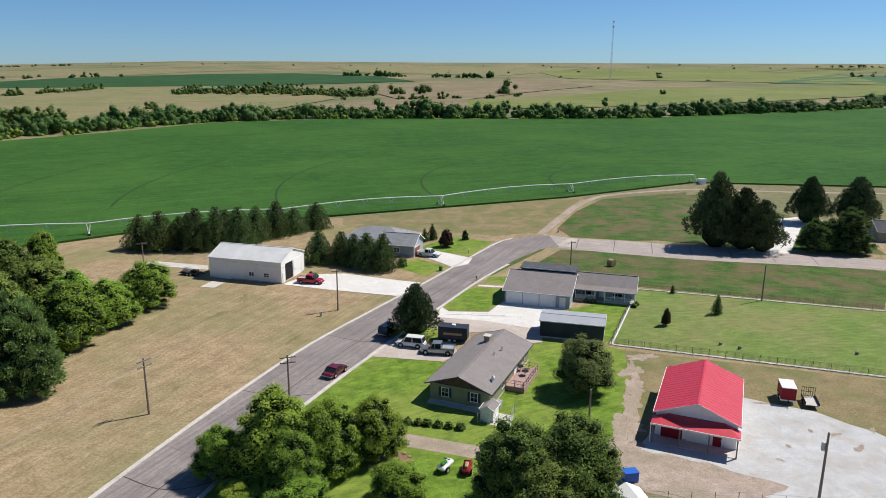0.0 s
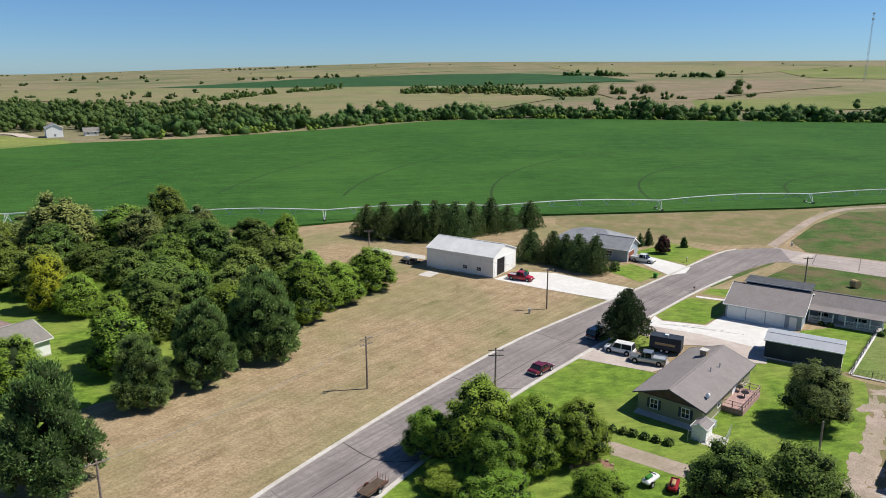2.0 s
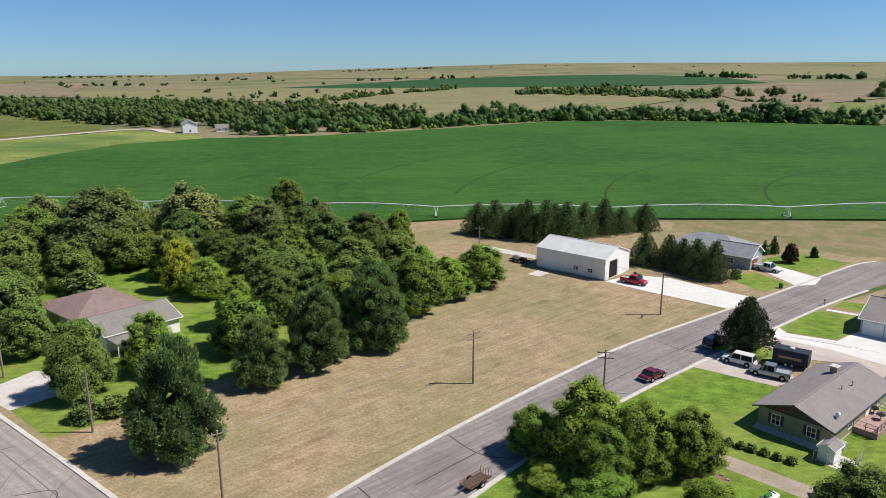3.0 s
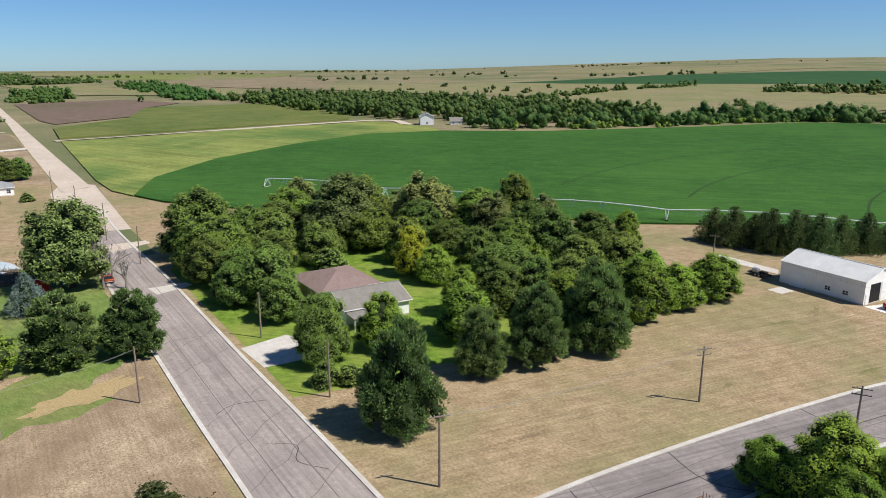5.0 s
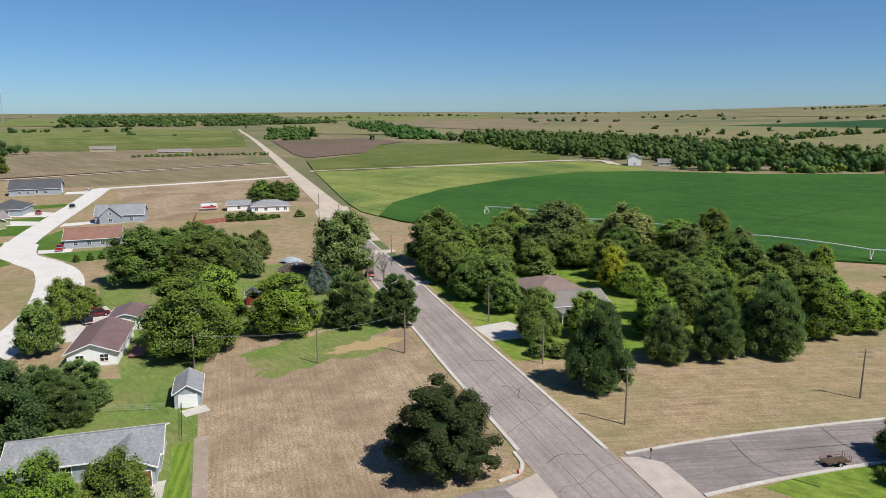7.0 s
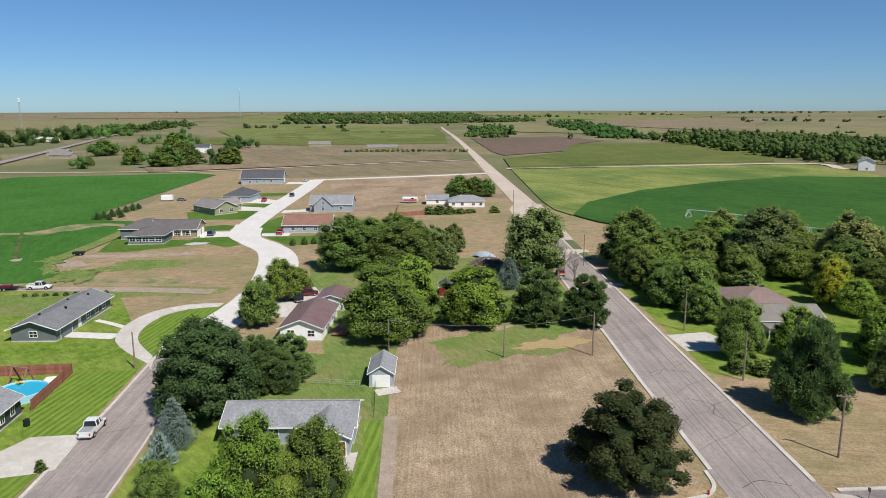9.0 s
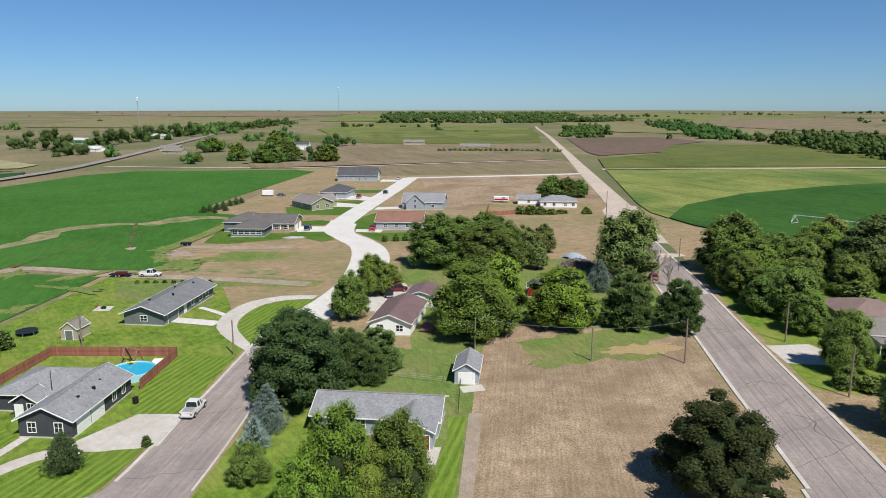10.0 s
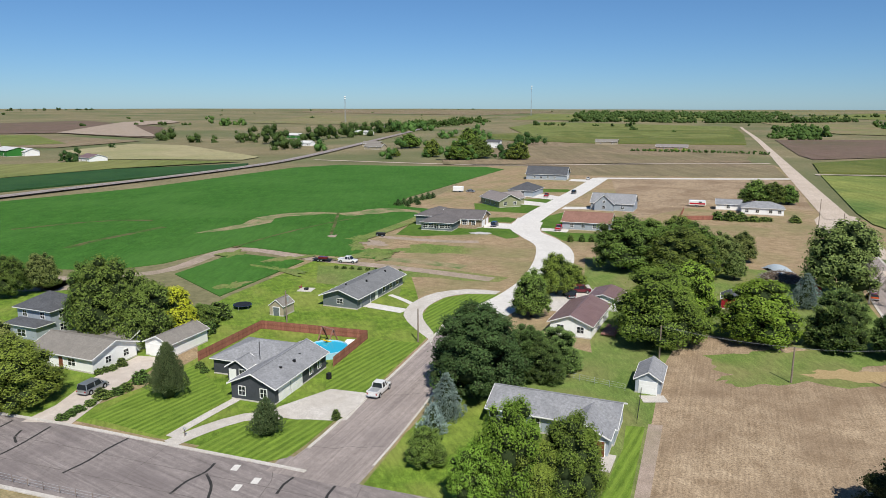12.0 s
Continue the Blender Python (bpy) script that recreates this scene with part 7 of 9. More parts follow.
fence_run("wire_fence", "low wire fence beside the dirt drive", [(21.9, 67.6), (32, 67.4), (44, 66)], 1.2, 2.4, M["wood_pole"], M["galv"], mesh_wires=3)
for x, y, word in ((6.4, 172.2, "brown mailbox post beside a driveway"), (7.3, 148.0, "black mailbox on a thin post at the kerb"), (-62.9, -70.6, "small white mailbox on a post at the kerb")):
    mb = empty("mailbox", x, y, 65, 0, word, "mailbox", "mailboxes")
    part("post", boxes((-0.05, 0.05, -0.05, 0.05, 0, 1.05)), M["wood_pole"], mb)
    part("box", boxes((-0.25, 0.25, -0.12, 0.12, 1.05, 1.32), bevel=0.05), M["blackmetal"] if "black" in word else M["galv"], mb)
    part("flag", boxes((0.05, 0.2, 0.12, 0.14, 1.2, 1.26)), M["red"], mb, "small red flag")
for x, y, key, word in ((-0.5, 156.7, "green", "dark green wheeled rubbish bin at the kerb"), (-86.0, -57.6, "blackmetal", "black wheeled rubbish bin beside the garage")):
    wb = empty("wheelie_bin", x, y, 60, 0, word, "bin", "wheeled bins")
    part("body", boxes((-0.3, 0.3, -0.35, 0.35, 0.05, 1.0), bevel=0.04), M[key], wb)
    part("lid", boxes((-0.32, 0.32, -0.37, 0.4, 1.0, 1.08), bevel=0.02), M[key], wb)
for x, y in ((-22.8, 125.6), (32.8, 196.8)):
    pd = empty("utility_pedestal", x, y, 20, 0, "small pale utility pedestal in the grass", "utility box", "utility boxes")
    part("body", boxes((-0.2, 0.2, -0.2, 0.2, 0, 0.9), bevel=0.04), M["galv"], pd)
    part("cap", boxes((-0.23, 0.23, -0.23, 0.23, 0.9, 0.97), bevel=0.02), M["galv"], pd)
eq = empty("equipment_trailer", -56.2, 152.4, -15, 0, "dark flat trailer loaded with equipment beside the workshop", "trailer")
part("bed", boxes((-2.6, 2.2, -0.95, 0.95, 0.55, 0.7)), M["blackmetal"], eq)
part("load", boxes((-1.9, -0.6, -0.6, 0.6, 0.7, 1.5), bevel=0.12), M["carsilver"], eq, "grey machine load")
part("load", boxes((0.0, 1.6, -0.5, 0.5, 0.7, 1.25), bevel=0.1), M["blackmetal"], eq, "black machine load")
part("drawbar", boxes((2.2, 3.4, -0.06, 0.06, 0.5, 0.6)), M["blackmetal"], eq)
add_wheels(eq, [(-0.5, 1.0), (-0.5, -1.0), (0.4, 1.0), (0.4, -1.0)])
bed = empty("flower_bed", -6.0, 74.6, 10, 0, "reddish mulch bed edged with stones under a tree", "flower bed")
bm = bmesh.new()
tube(bm, (0, 0, 0.0), (0, 0, 0.14), 2.6, 2.4, 18)
part("mulch", bm, M["sh_red"], bed)
for i in range(16):
    a = 6.2832 * i / 16
    part("stone", boxes((2.5 * math.cos(a) - 0.2, 2.5 * math.cos(a) + 0.2, 2.5 * math.sin(a) - 0.17, 2.5 * math.sin(a) + 0.17, 0, 0.24 + 0.05 * (i % 3)), bevel=0.06), M["stone"], bed)

# ---------------------------------------------------------------- houses, south-west side
win = lambda s, x: (s, "w", x, 0.95, 1.2, 1.2)
e = building("grey_house", "charcoal house with weathered grey shingle roof and white trim", -83.4, -64.8, 170.5, 16.4, 7.6, 2.8, 1.75, M["siding_char"], M["sh_grey"], 0.5, openings=[("f", "g", -5.4, 0, 3.2, 2.3, M["white"]), ("f", "g", -1.7, 0, 3.2, 2.3, M["white"]), ("f", "w", 3.0, 0.9, 1.0, 1.3), ("f", "w", 5.8, 0.9, 1.0, 1.3), ("l", "w", -1.9, 0.9, 1.1, 1.4), ("l", "w", 1.9, 0.9, 1.1, 1.4)])
add_block(e, pose(5.2, 6.4, 0, 0, 0, 90), 13, 10.6, 2.8, 2.2, M["siding_char"], M["sh_grey"], 0.5, hip=True, openings=[("f", "w", -4.2, 0.9, 1.5, 1.3), ("b", "w", 4.2, 0.9, 1.5, 1.3)])
add_block(e, pose(-0.9, 6.6, 0, 0, 0, 0), 3.2, 3.6, 2.8, 1.1, M["siding_char"], M["sh_grey"], 0.35, openings=[("l", "d", -0.9, 0.1, 1.1, 2.1, M["white"]), ("l", "w", 0.9, 0.8, 1.0, 1.6)])
for x, y in ((-3.0, -1.8), (0.5, -2.2), (3.4, -1.5)):
    part("roof_vent", boxes((x - 0.2, x + 0.2, y - 0.2, y + 0.2, 3.2, 4.05)), M["blackmetal"], e, "small black roof vent")
bm = bmesh.new()
tube(bm, (0.5, 4.2, 2.9), (0.5, 4.2, 6.3), 0.06, 0.05, 6)
part("vent_pipe", bm, M["blackmetal"], e, "tall thin dark flue pipe")
fence_run("privacy_fence", "red-stained wooden privacy fence round the pool garden", [(-90.3, -83.0), (-109.6, -79.4), (-106.8, -56.6), (-91.6, -58.6)], 1.8, 2.4, M["fence_wood"], M["fence_wood"], board=0.42)
patch("pool_lawn", [(-90.6, -82.7), (-109.3, -79.1), (-106.6, -57), (-92, -59)], M["lawn"], 0.03, "green lawn inside the fence", "lawn")
pool = empty("swimming_pool", -98.2, -61.9, 0, 0, "round above-ground pool with bright blue water", "pool")
bm = bmesh.new()
ring = []
for r, z in ((3.9, 0.0), (3.9, 1.15), (3.74, 1.2), (3.68, 1.0)):
    ring.append([bm.verts.new((r * math.cos(6.2832 * i / 32), r * math.sin(6.2832 * i / 32), z)) for i in range(32)])
for a, b in zip(ring, ring[1:]):
    for i in range(32):
        bm.faces.new((a[i], a[(i + 1) % 32], b[(i + 1) % 32], b[i]))
part("pool_wall", bm, M["poolwall"], pool, "pale blue pool wall")
part("pool_deck", boxes((-5.2, -2.8, 2.2, 4.4, 0.0, 1.0), bevel=0.05), M["white"], pool, "white pool deck corner")
bm = bmesh.new()
bm.faces.new([bm.verts.new((3.7 * math.cos(6.2832 * i / 32), 3.7 * math.sin(6.2832 * i / 32), 1.0)) for i in range(32)])
part("water", bm, M["water"], pool, "bright blue pool water")
sw = empty("swing_set", -103.9, -63.6, 60, 0, "wooden swing set with a yellow slide", "swing set")
bm = bmesh.new()
for x in (-1.5, 1.5):
    for y in (-1.0, 1.0):
        tube(bm, (x, y * 1.3, 0), (x, 0, 2.8), 0.13, 0.13, 5)
tube(bm, (-1.9, 0, 2.8), (1.9, 0, 2.8), 0.14, 0.14, 5)
part("frame", bm, M["deck_wood"], sw)
part("slide", boxes((1.6, 2.4, -3.0, 0.0, 0.2, 0.4)), M["yellowplastic"], sw, "yellow plastic slide").rotation_euler = (radians(-24), 0, 0)
bm = bmesh.new()
for x in (-0.6, 0.6):
    tube(bm, (x, 0, 2.8), (x, 0, 0.5), 0.015, 0.015, 4)
box(bm, -0.75, -0.3, -0.12, 0.12, 0.46, 0.5)
box(bm, 0.45, 0.9, -0.12, 0.12, 0.46, 0.5)
part("swing_seats", bm, M["blackmetal"], sw)

e = building("white_ranch_house", "white ranch house with a grey-brown shingle roof", -88.0, -103.4, 77, 14.5, 9.6, 2.7, 1.7, M["white"], M["sh_tan"], 0.5, openings=[("f", "w", -4, 0.9, 2.6, 1.2), ("f", "w", 2.5, 0.9, 1.6, 1.2), ("f", "d", 0, 0.1, 1.0, 2.1, M["door_brown"]), ("r", "w", -1.5, 1.0, 1.1, 1.1), ("r", "w", 2.4, 1.0, 1.1, 1.1)])
add_block(e, pose(1.0, 8.0, 0, 0, 0, 0), 9, 6.2, 2.8, 1.3, M["white"], M["sh_tan"], 0.4, openings=[("r", "w", 0, 1.0, 1.2, 1.1)])
building("long_garage", "long low white garage with a grey-brown roof", -96.2, -90.2, 168, 10, 5.6, 2.6, 1.2, M["white"], M["sh_tan"], 0.35, openings=[("l", "g", 0, 0, 3.6, 2.2, M["white"])], category="garage")
e = building("two_storey_house", "two-storey pale grey house with a dark hipped roof", -103, -120.8, 77, 9, 8.4, 5.3, 2.6, M["siding_blue"], M["sh_dark"], 0.6, hip=True, openings=[("f", "w", -2.4, 0.8, 1.3, 1.4), ("f", "w", 2.2, 0.8, 1.3, 1.4), ("f", "w", -2.4, 3.6, 1.1, 1.2), ("f", "w", 2.4, 3.6, 1.1, 1.2), ("r", "w", -1.6, 0.9, 1.4, 1.3), ("r", "w", -1.6, 3.6, 1.2, 1.2), ("r", "w", 1.8, 3.6, 1.2, 1.2)])
add_block(e, pose(0.5, -5.8, 0, 0, 0, 0), 8, 3.4, 3.0, 1.0, M["siding_blue"], M["sh_dark"], 0.5, hip=True, openings=[("f", "w", 0, 0.8, 2.2, 1.4)])
e = building("long_grey_house", "long low grey-green house with a grey shingle roof", -138.4, -65.6, 167.5, 24, 8.6, 2.7, 1.5, M["siding_grey"], M["sh_slate"], 0.75, openings=[("b", "d", 2.5, 0.1, 1.0, 2.1, M["white"]), ("b", "w", -8.6, 0.9, 1.5, 1.2), ("b", "w", -5.2, 0.9, 1.5, 1.2), ("b", "w", -1.4, 0.9, 1.5, 1.2), ("b", "w", 5.4, 0.9, 1.5, 1.2), ("f", "d", -2.5, 0.1, 1.0, 2.1, M["white"]), ("f", "w", 8.6, 0.9, 1.5, 1.2), ("f", "w", 5.2, 0.9, 1.5, 1.2), ("f", "w", 1.4, 0.9, 1.5, 1.2), ("f", "g", -8.0, 0, 4.4, 2.2, M["siding_grey"]), ("l", "w", 0, 1.0, 1.4, 1.1), ("r", "w", 0, 1.0, 1.4, 1.1)])
for x, y in ((-7, 1.2), (-2, -1.5), (4, 1.0), (8.5, -1.2)):
    part("roof_vent", boxes((x - 0.18, x + 0.18, y - 0.18, y + 0.18, 3.4, 4.3)), M["blackmetal"], e, "small black roof vent")
part("base_trim", boxes((-9.6, 9.6, -4.16, -4.11, 0.0, 0.5)), M["white"], e)
building("garden_shed", "small grey barn-roofed garden shed", -120.6, -79.4, 168, 4.2, 3.4, 2.2, 1.3, M["siding_tan"], M["sh_tan"], 0.15, openings=[("l", "d", 0, 0, 1.5, 1.9, M["siding_grey"])], category="shed")
tp = empty("trampoline", -123, -89.6, 0, 0, "round black trampoline with a blue rim", "trampoline")
bm = bmesh.new()
tube(bm, (0, 0, 0.82), (0, 0, 0.86), 1.9, 1.9, 24)
part("mat", bm, M["blackmetal"], tp)
bm = bmesh.new()
for i in range(24):
    a, b = 6.2832 * i / 24, 6.2832 * (i + 1) / 24
    tube(bm, (2.0 * math.cos(a), 2.0 * math.sin(a), 0.85), (2.0 * math.cos(b), 2.0 * math.sin(b), 0.85), 0.08, 0.08, 4)
part("rim", bm, M["carblue"], tp)
for i in range(6):
    bm = bmesh.new()
    a = 6.2832 * i / 6
    tube(bm, (2.0 * math.cos(a), 2.0 * math.sin(a), 0), (2.0 * math.cos(a), 2.0 * math.sin(a), 0.84), 0.04, 0.04, 5)
    part("leg", bm, M["galv"], tp)
fp = empty("fire_pit", -140.4, -81, 0, 0.02, "round fire pit on a pale pad with a red chair", "fire pit")
part("pad", boxes((-1.8, 1.8, -1.8, 1.8, 0.0, 0.08)), M["concrete"], fp)
bm = bmesh.new()
tube(bm, (0, 0, 0.08), (0, 0, 0.45), 0.6, 0.6, 12)
part("ring", bm, M["blackmetal"], fp)
rc = empty("garden_chair", -141.5, -82.9, 30, 0.02, "bright red garden chair by the fire pit", "chair")
part("seat", boxes((-0.3, 0.3, -0.3, 0.3, 0.35, 0.42)), M["red"], rc)
part("backrest", boxes((-0.3, 0.3, 0.25, 0.32, 0.42, 1.0)), M["red"], rc)
for x in (-0.27, 0.22):
    for y in (-0.27, 0.22):
        part("leg", boxes((x, x + 0.05, y, y + 0.05, 0, 0.36)), M["red"], rc)

e = building("brown_roof_house", "white house with a brown steel roof among trees", -122.6, -15.6, 164.5, 16.5, 8.2, 2.7, 1.6, M["white"], M["metal_brown"], 0.5, openings=[("l", "w", -2, 1, 1.3, 1.2), ("l", "w", 2, 1, 1.3, 1.2), ("f", "w", -4, 1, 1.3, 1.2), ("f", "w", 3, 1, 1.3, 1.2)], ribs=0.9)
building("brown_roof_garage", "small garage with a brown steel roof", -138.5, -9.2, 164.5, 9, 6.6, 2.6, 1.0, M["white"], M["metal_brown"], 0.4, ribs=0.9, category="garage", openings=[("l", "w", 0, 1, 1.1, 1.0)])
dk = empty("deck", -119, -9.6, 164.5, 0, "brown wooden back porch deck", "deck")
part("floor", boxes((-3.5, 3.5, -1.4, 1.4, 0.35, 0.45)), M["deck_wood"], dk)
for x in [-3.4 + 1.13 * i for i in range(7)]:
    part("rail_post", boxes((x - 0.05, x + 0.05, -1.4, -1.3, 0, 1.4)), M["deck_wood"], dk)
for z in (0.9, 1.35):
    part("rail", boxes((-3.5, 3.5, -1.4, -1.32, z, z + 0.07)), M["deck_wood"], dk)
e = building("double_garage_house", "blue-grey house with double brown garage doors", -75.4, -20.4, 77, 17.5, 8.2, 2.7, 1.7, M["siding_blue"], M["sh_grey"], 0.5, openings=[("f", "w", -5.5, 0.9, 1.6, 1.3), ("f", "w", -2.0, 0.9, 1.2, 1.3)])
add_block(e, pose(5.3, -4.4, 0, 0, 0, 90), 6.4, 6.4, 2.7, 1.5, M["siding_blue"], M["sh_grey"], 0.4, openings=[("l", "g", -1.5, 0, 2.5, 2.1, M["door_brown"]), ("l", "g", 1.5, 0, 2.5, 2.1, M["door_brown"])])
building("garden_garage", "small blue-grey garden garage with a white door", -91.6, -5.4, 167, 7.2, 3.9, 2.4, 1.2, M["siding_blue"], M["sh_grey"], 0.3, openings=[("l", "g", 0, 0, 2.6, 2.0, M["white"])], category="garage")
fence_run("wire_fence", "low wire fence behind the garden garage", [(-89, -9.6), (-96, -26), (-100, -34)], 1.1, 2.4, M["galv"], M["galv"], mesh_wires=3)
fence_run("wire_fence", "low black wire fence at the lawn", [(-77, -9), (-88, -7.2), (-99.6, -2.6)], 1.1, 2.4, M["blackmetal"], M["blackmetal"], mesh_wires=3)

# grove house
e = building("grove_house", "low house with a brown hipped roof among trees", -113.4, 81.8, 168, 14.5, 12.4, 2.8, 2.1, M["siding_tan"], M["sh_mauve"], 0.5, hip=True, openings=[("b", "w", 2, 1, 1.4, 1.2)])
e = building("grove_house_wing", "white gabled wing with a grey-brown roof", -100.4, 78.9, 74, 12.4, 11, 2.9, 1.8, M["white"], M["sh_tan"], 0.5, openings=[("f", "w", -3, 0.9, 1.6, 1.2), ("f", "w", 2, 0.9, 1.6, 1.2), ("l", "d", 1.2, 0.1, 1.0, 2.1), ("l", "w", -1.8, 0.9, 1.3, 1.2)])
part("porch_roof", boxes((-6.4, -2.0, -9.6, -5.52, 2.35, 2.55), bevel=0.03), M["sh_tan"], e, "low shingled porch roof")
for x in (-6.1, -2.3):
    part("porch_post", boxes((x - 0.07, x + 0.07, -9.4, -9.26, 0, 2.36)), M["white"], e)
building("red_shed", "small red shed among the trees", -157, 40, 168, 6, 4, 2.4, 1.1, M["reddoor"], M["sh_dark"], 0.2, category="shed", openings=[("l", "d", 0, 0, 1.2, 2.0, M["white"])])
building("red_shed", "small red shed among the trees", -142, 18, 168, 5, 3.4, 2.3, 1.0, M["reddoor"], M["sh_dark"], 0.2, category="shed")

# the littered yard behind the street trees
def dead_tree(x, y, h, seed):
    """A leafless tree: a forked trunk with ever thinner limbs."""
    e = empty("dead_tree", x, y, 0, 0, "leafless grey dead tree with many fine twigs", "tree", "trees of the village")
    rng = random.Random(seed)
    bm = bmesh.new()
    twigs = bmesh.new()

    def grow(p, d, ln, r, level):
        q = p + d * ln
        tube(bm if level < 2 else twigs, p, q, r, r * 0.62, 5 if level < 2 else 3)
        if level < 5:
            for _ in range(3 if level else 4):
                n = (d + Vector((rng.uniform(-1, 1), rng.uniform(-1, 1), rng.uniform(-0.35, 0.6))) * 0.75).normalized()
                grow(p.lerp(q, rng.uniform(0.6, 1.0)), n, ln * rng.uniform(0.6, 0.82), r * 0.55, level + 1)

    grow(Vector((0, 0, -0.1)), Vector((0.05, 0, 1)), h * 0.3, 0.28, 0)
    part("trunk", bm, M["deadwood"], e)
    part("branchwork", twigs, M["deadwood"], e)
    return e


dead_tree(-149.5, 50.2, 13, 3)
dead_tree(-153.0, 53.4, 11, 8)
dead_tree(-146.5, 53.6, 9, 5)
pile = empty("brush_pile", -170.5, 37.5, 12, 0, "heap of dry brown brush and branches", "brush pile")
bm = bmesh.new()
pr = random.Random(12)
for _ in range(420):
    a, q = pr.uniform(0, 6.2832), 5.5 * math.sqrt(pr.random())
    z = 2.2 * (1 - q / 5.6) + pr.uniform(-0.1, 0.3)
    d = Vector((pr.uniform(-1, 1), pr.uniform(-1, 1), pr.uniform(-0.35, 0.45))).normalized() * pr.uniform(0.6, 1.5)
    c = Vector((q * math.cos(a), q * math.sin(a), max(0.15, z)))
    tube(bm, c - d, c + d, 0.07, 0.03, 4)
part("branches", bm, M["deadwood"], pile)
bm = bmesh.new()
bmesh.ops.create_icosphere(bm, subdivisions=3, radius=1.0)
for v in bm.verts:
    k = 1 + 0.25 * noise.noise(v.co * 2.5)
    v.co = (v.co.x * 5.0 * k, v.co.y * 5.0 * k, max(-0.1, v.co.z * 1.9 * k))
part("core", bm, M["bark"], pile)
tarp = empty("tarpaulin", -180.5, 39.5, 15, 0, "pale blue-grey tarpaulin over a heap", "tarpaulin")
bm = bmesh.new()
bmesh.ops.create_grid(bm, x_segments=14, y_segments=10, size=1.0)
for v in bm.verts:
    u = max(0.0, 1 - (v.co.x**2 + v.co.y**2) * 0.62)
    v.co = (v.co.x * 4.2, v.co.y * 2.6, 0.06 + 1.7 * u + 0.18 * noise.noise((v.co.x * 3, v.co.y * 3, 1)))
part("sheet", bm, M["tarp"], tarp)

# housing estate and farms
estate = "houses of the estate"
e = building("stone_house", "stone-clad house with low hipped roofs at several heights", -238, -58, -9, 14, 11.5, 3.0, 2.2, M["siding_grey"], M["sh_estate"], 0.7, hip=True, openings=[], group=estate)
for o in list(e.children):
    o.matrix_basis = pose(4.5, -3.5, 0) @ o.matrix_basis
fit = [("r", "w", -4.2 + 2.1 * k, 1.0, 1.7, 1.3) for k in range(5)] + [("f", "w", -3, 1, 1.4, 1.3), ("f", "w", 2, 1, 1.4, 1.3)]
add_block(e, pose(-5, 2.5, 0, 0, 0, 90), 15.4, 12.4, 3.2, 2.4, M["stone"], M["sh_estate"], 0.6, openings=[("f", "w", 1.5, 1, 1.5, 1.4), ("f", "w", 5.0, 1, 1.5, 1.4), ("r", "g", -2.4, 0, 4.6, 2.3, M["white"]), ("r", "g", 3.0, 0, 2.6, 2.3, M["white"])])
add_block(e, pose(-6, -8.5, 0, 0, 0, 0), 15, 13, 3.6, 2.6, M["siding_grey"], M["sh_estate"], 0.6, hip=True, openings=[("f", "w", 2, 1, 1.6, 1.3)])
for y in (3.2, 6.0, 8.8):
    part("porch_pillar", boxes((3.0, 3.7, y - 0.35, y + 0.35, 0, 1.4), bevel=0.05), M["stone"], e)
    part("porch_column", boxes((3.2, 3.5, y - 0.15, y + 0.15, 1.4, 3.0)), M["white"], e)
part("garden_wall", boxes((3.6, 4.0, 2.4, 9.6, 0, 0.8), bevel=0.04), M["stone"], e, "low stone garden wall")
before = set(e.children)
fit_openings(e, 14, 11.5, fit, M["white"], M["white"])
for o in set(e.children) - before:
    o.matrix_basis = pose(4.5, -3.5, 0) @ o.matrix_basis
e = building("estate_house", "olive-tan gabled house with a brown shingle roof", -298.3, -45.9, 33, 18, 10.6, 3.0, 2.5, M["siding_olive"], M["sh_brown"], 0.6, openings=[("r", "w", -2.4, 1, 1.5, 1.3), ("r", "w", 2.4, 1, 1.5, 1.3), ("f", "w", -5, 1, 1.5, 1.3), ("f", "w", 0, 1, 1.5, 1.3), ("f", "w", 5, 1, 1.5, 1.3)], group=estate)
add_block(e, pose(-1.5, 6.2, 0, 0, 0, 90), 9, 9, 3.0, 2.3, M["siding_olive"], M["sh_brown"], 0.5, openings=[("r", "g", 0, 0, 4.6, 2.3, M["white"])])
building("estate_house", "blue-grey house with a dark hipped roof", -337, -36, 165, 17, 13, 3.0, 3.2, M["siding_blue"], M["sh_dark"], 0.5, hip=True, openings=[win("l", -3), win("l", 1), ("b", "g", 3, 0, 4.2, 2.3, M["white"])], group=estate)
building("estate_house", "pale house with a black gabled roof", -416, -26, 82, 24, 15, 3.4, 4.0, M["siding_blue"], M["sh_dark"], 0.5, openings=[win("f", -7), win("f", -3), win("f", 1), win("f", 5), ("r", "g", 0, 0, 4.5, 2.4, M["white"])], group=estate)
building("estate_house", "long low house with a reddish-brown roof", -243.2, -9.0, 80, 17, 14, 2.9, 2.7, M["siding_blue"], M["sh_red"], 0.5, openings=[win("f", -5), win("f", -1), win("f", 3), ("f", "d", 6, 0, 1, 2.1)], group=estate)
e = building("estate_house", "pale grey house with steep gables", -293, 4, 76, 18, 12, 3.2, 3.4, M["siding_blue"], M["sh_grey"], 0.4, openings=[win("f", -4.5), win("f", 4.5)], group=estate)
add_block(e, pose(-3.0, -4.4, 0, 0, 0, 90), 7, 8, 3.2, 3.6, M["siding_blue"], M["sh_grey"], 0.4, openings=[win("l", 0), ("l", "w", 0, 3.4, 0.9, 0.9)])
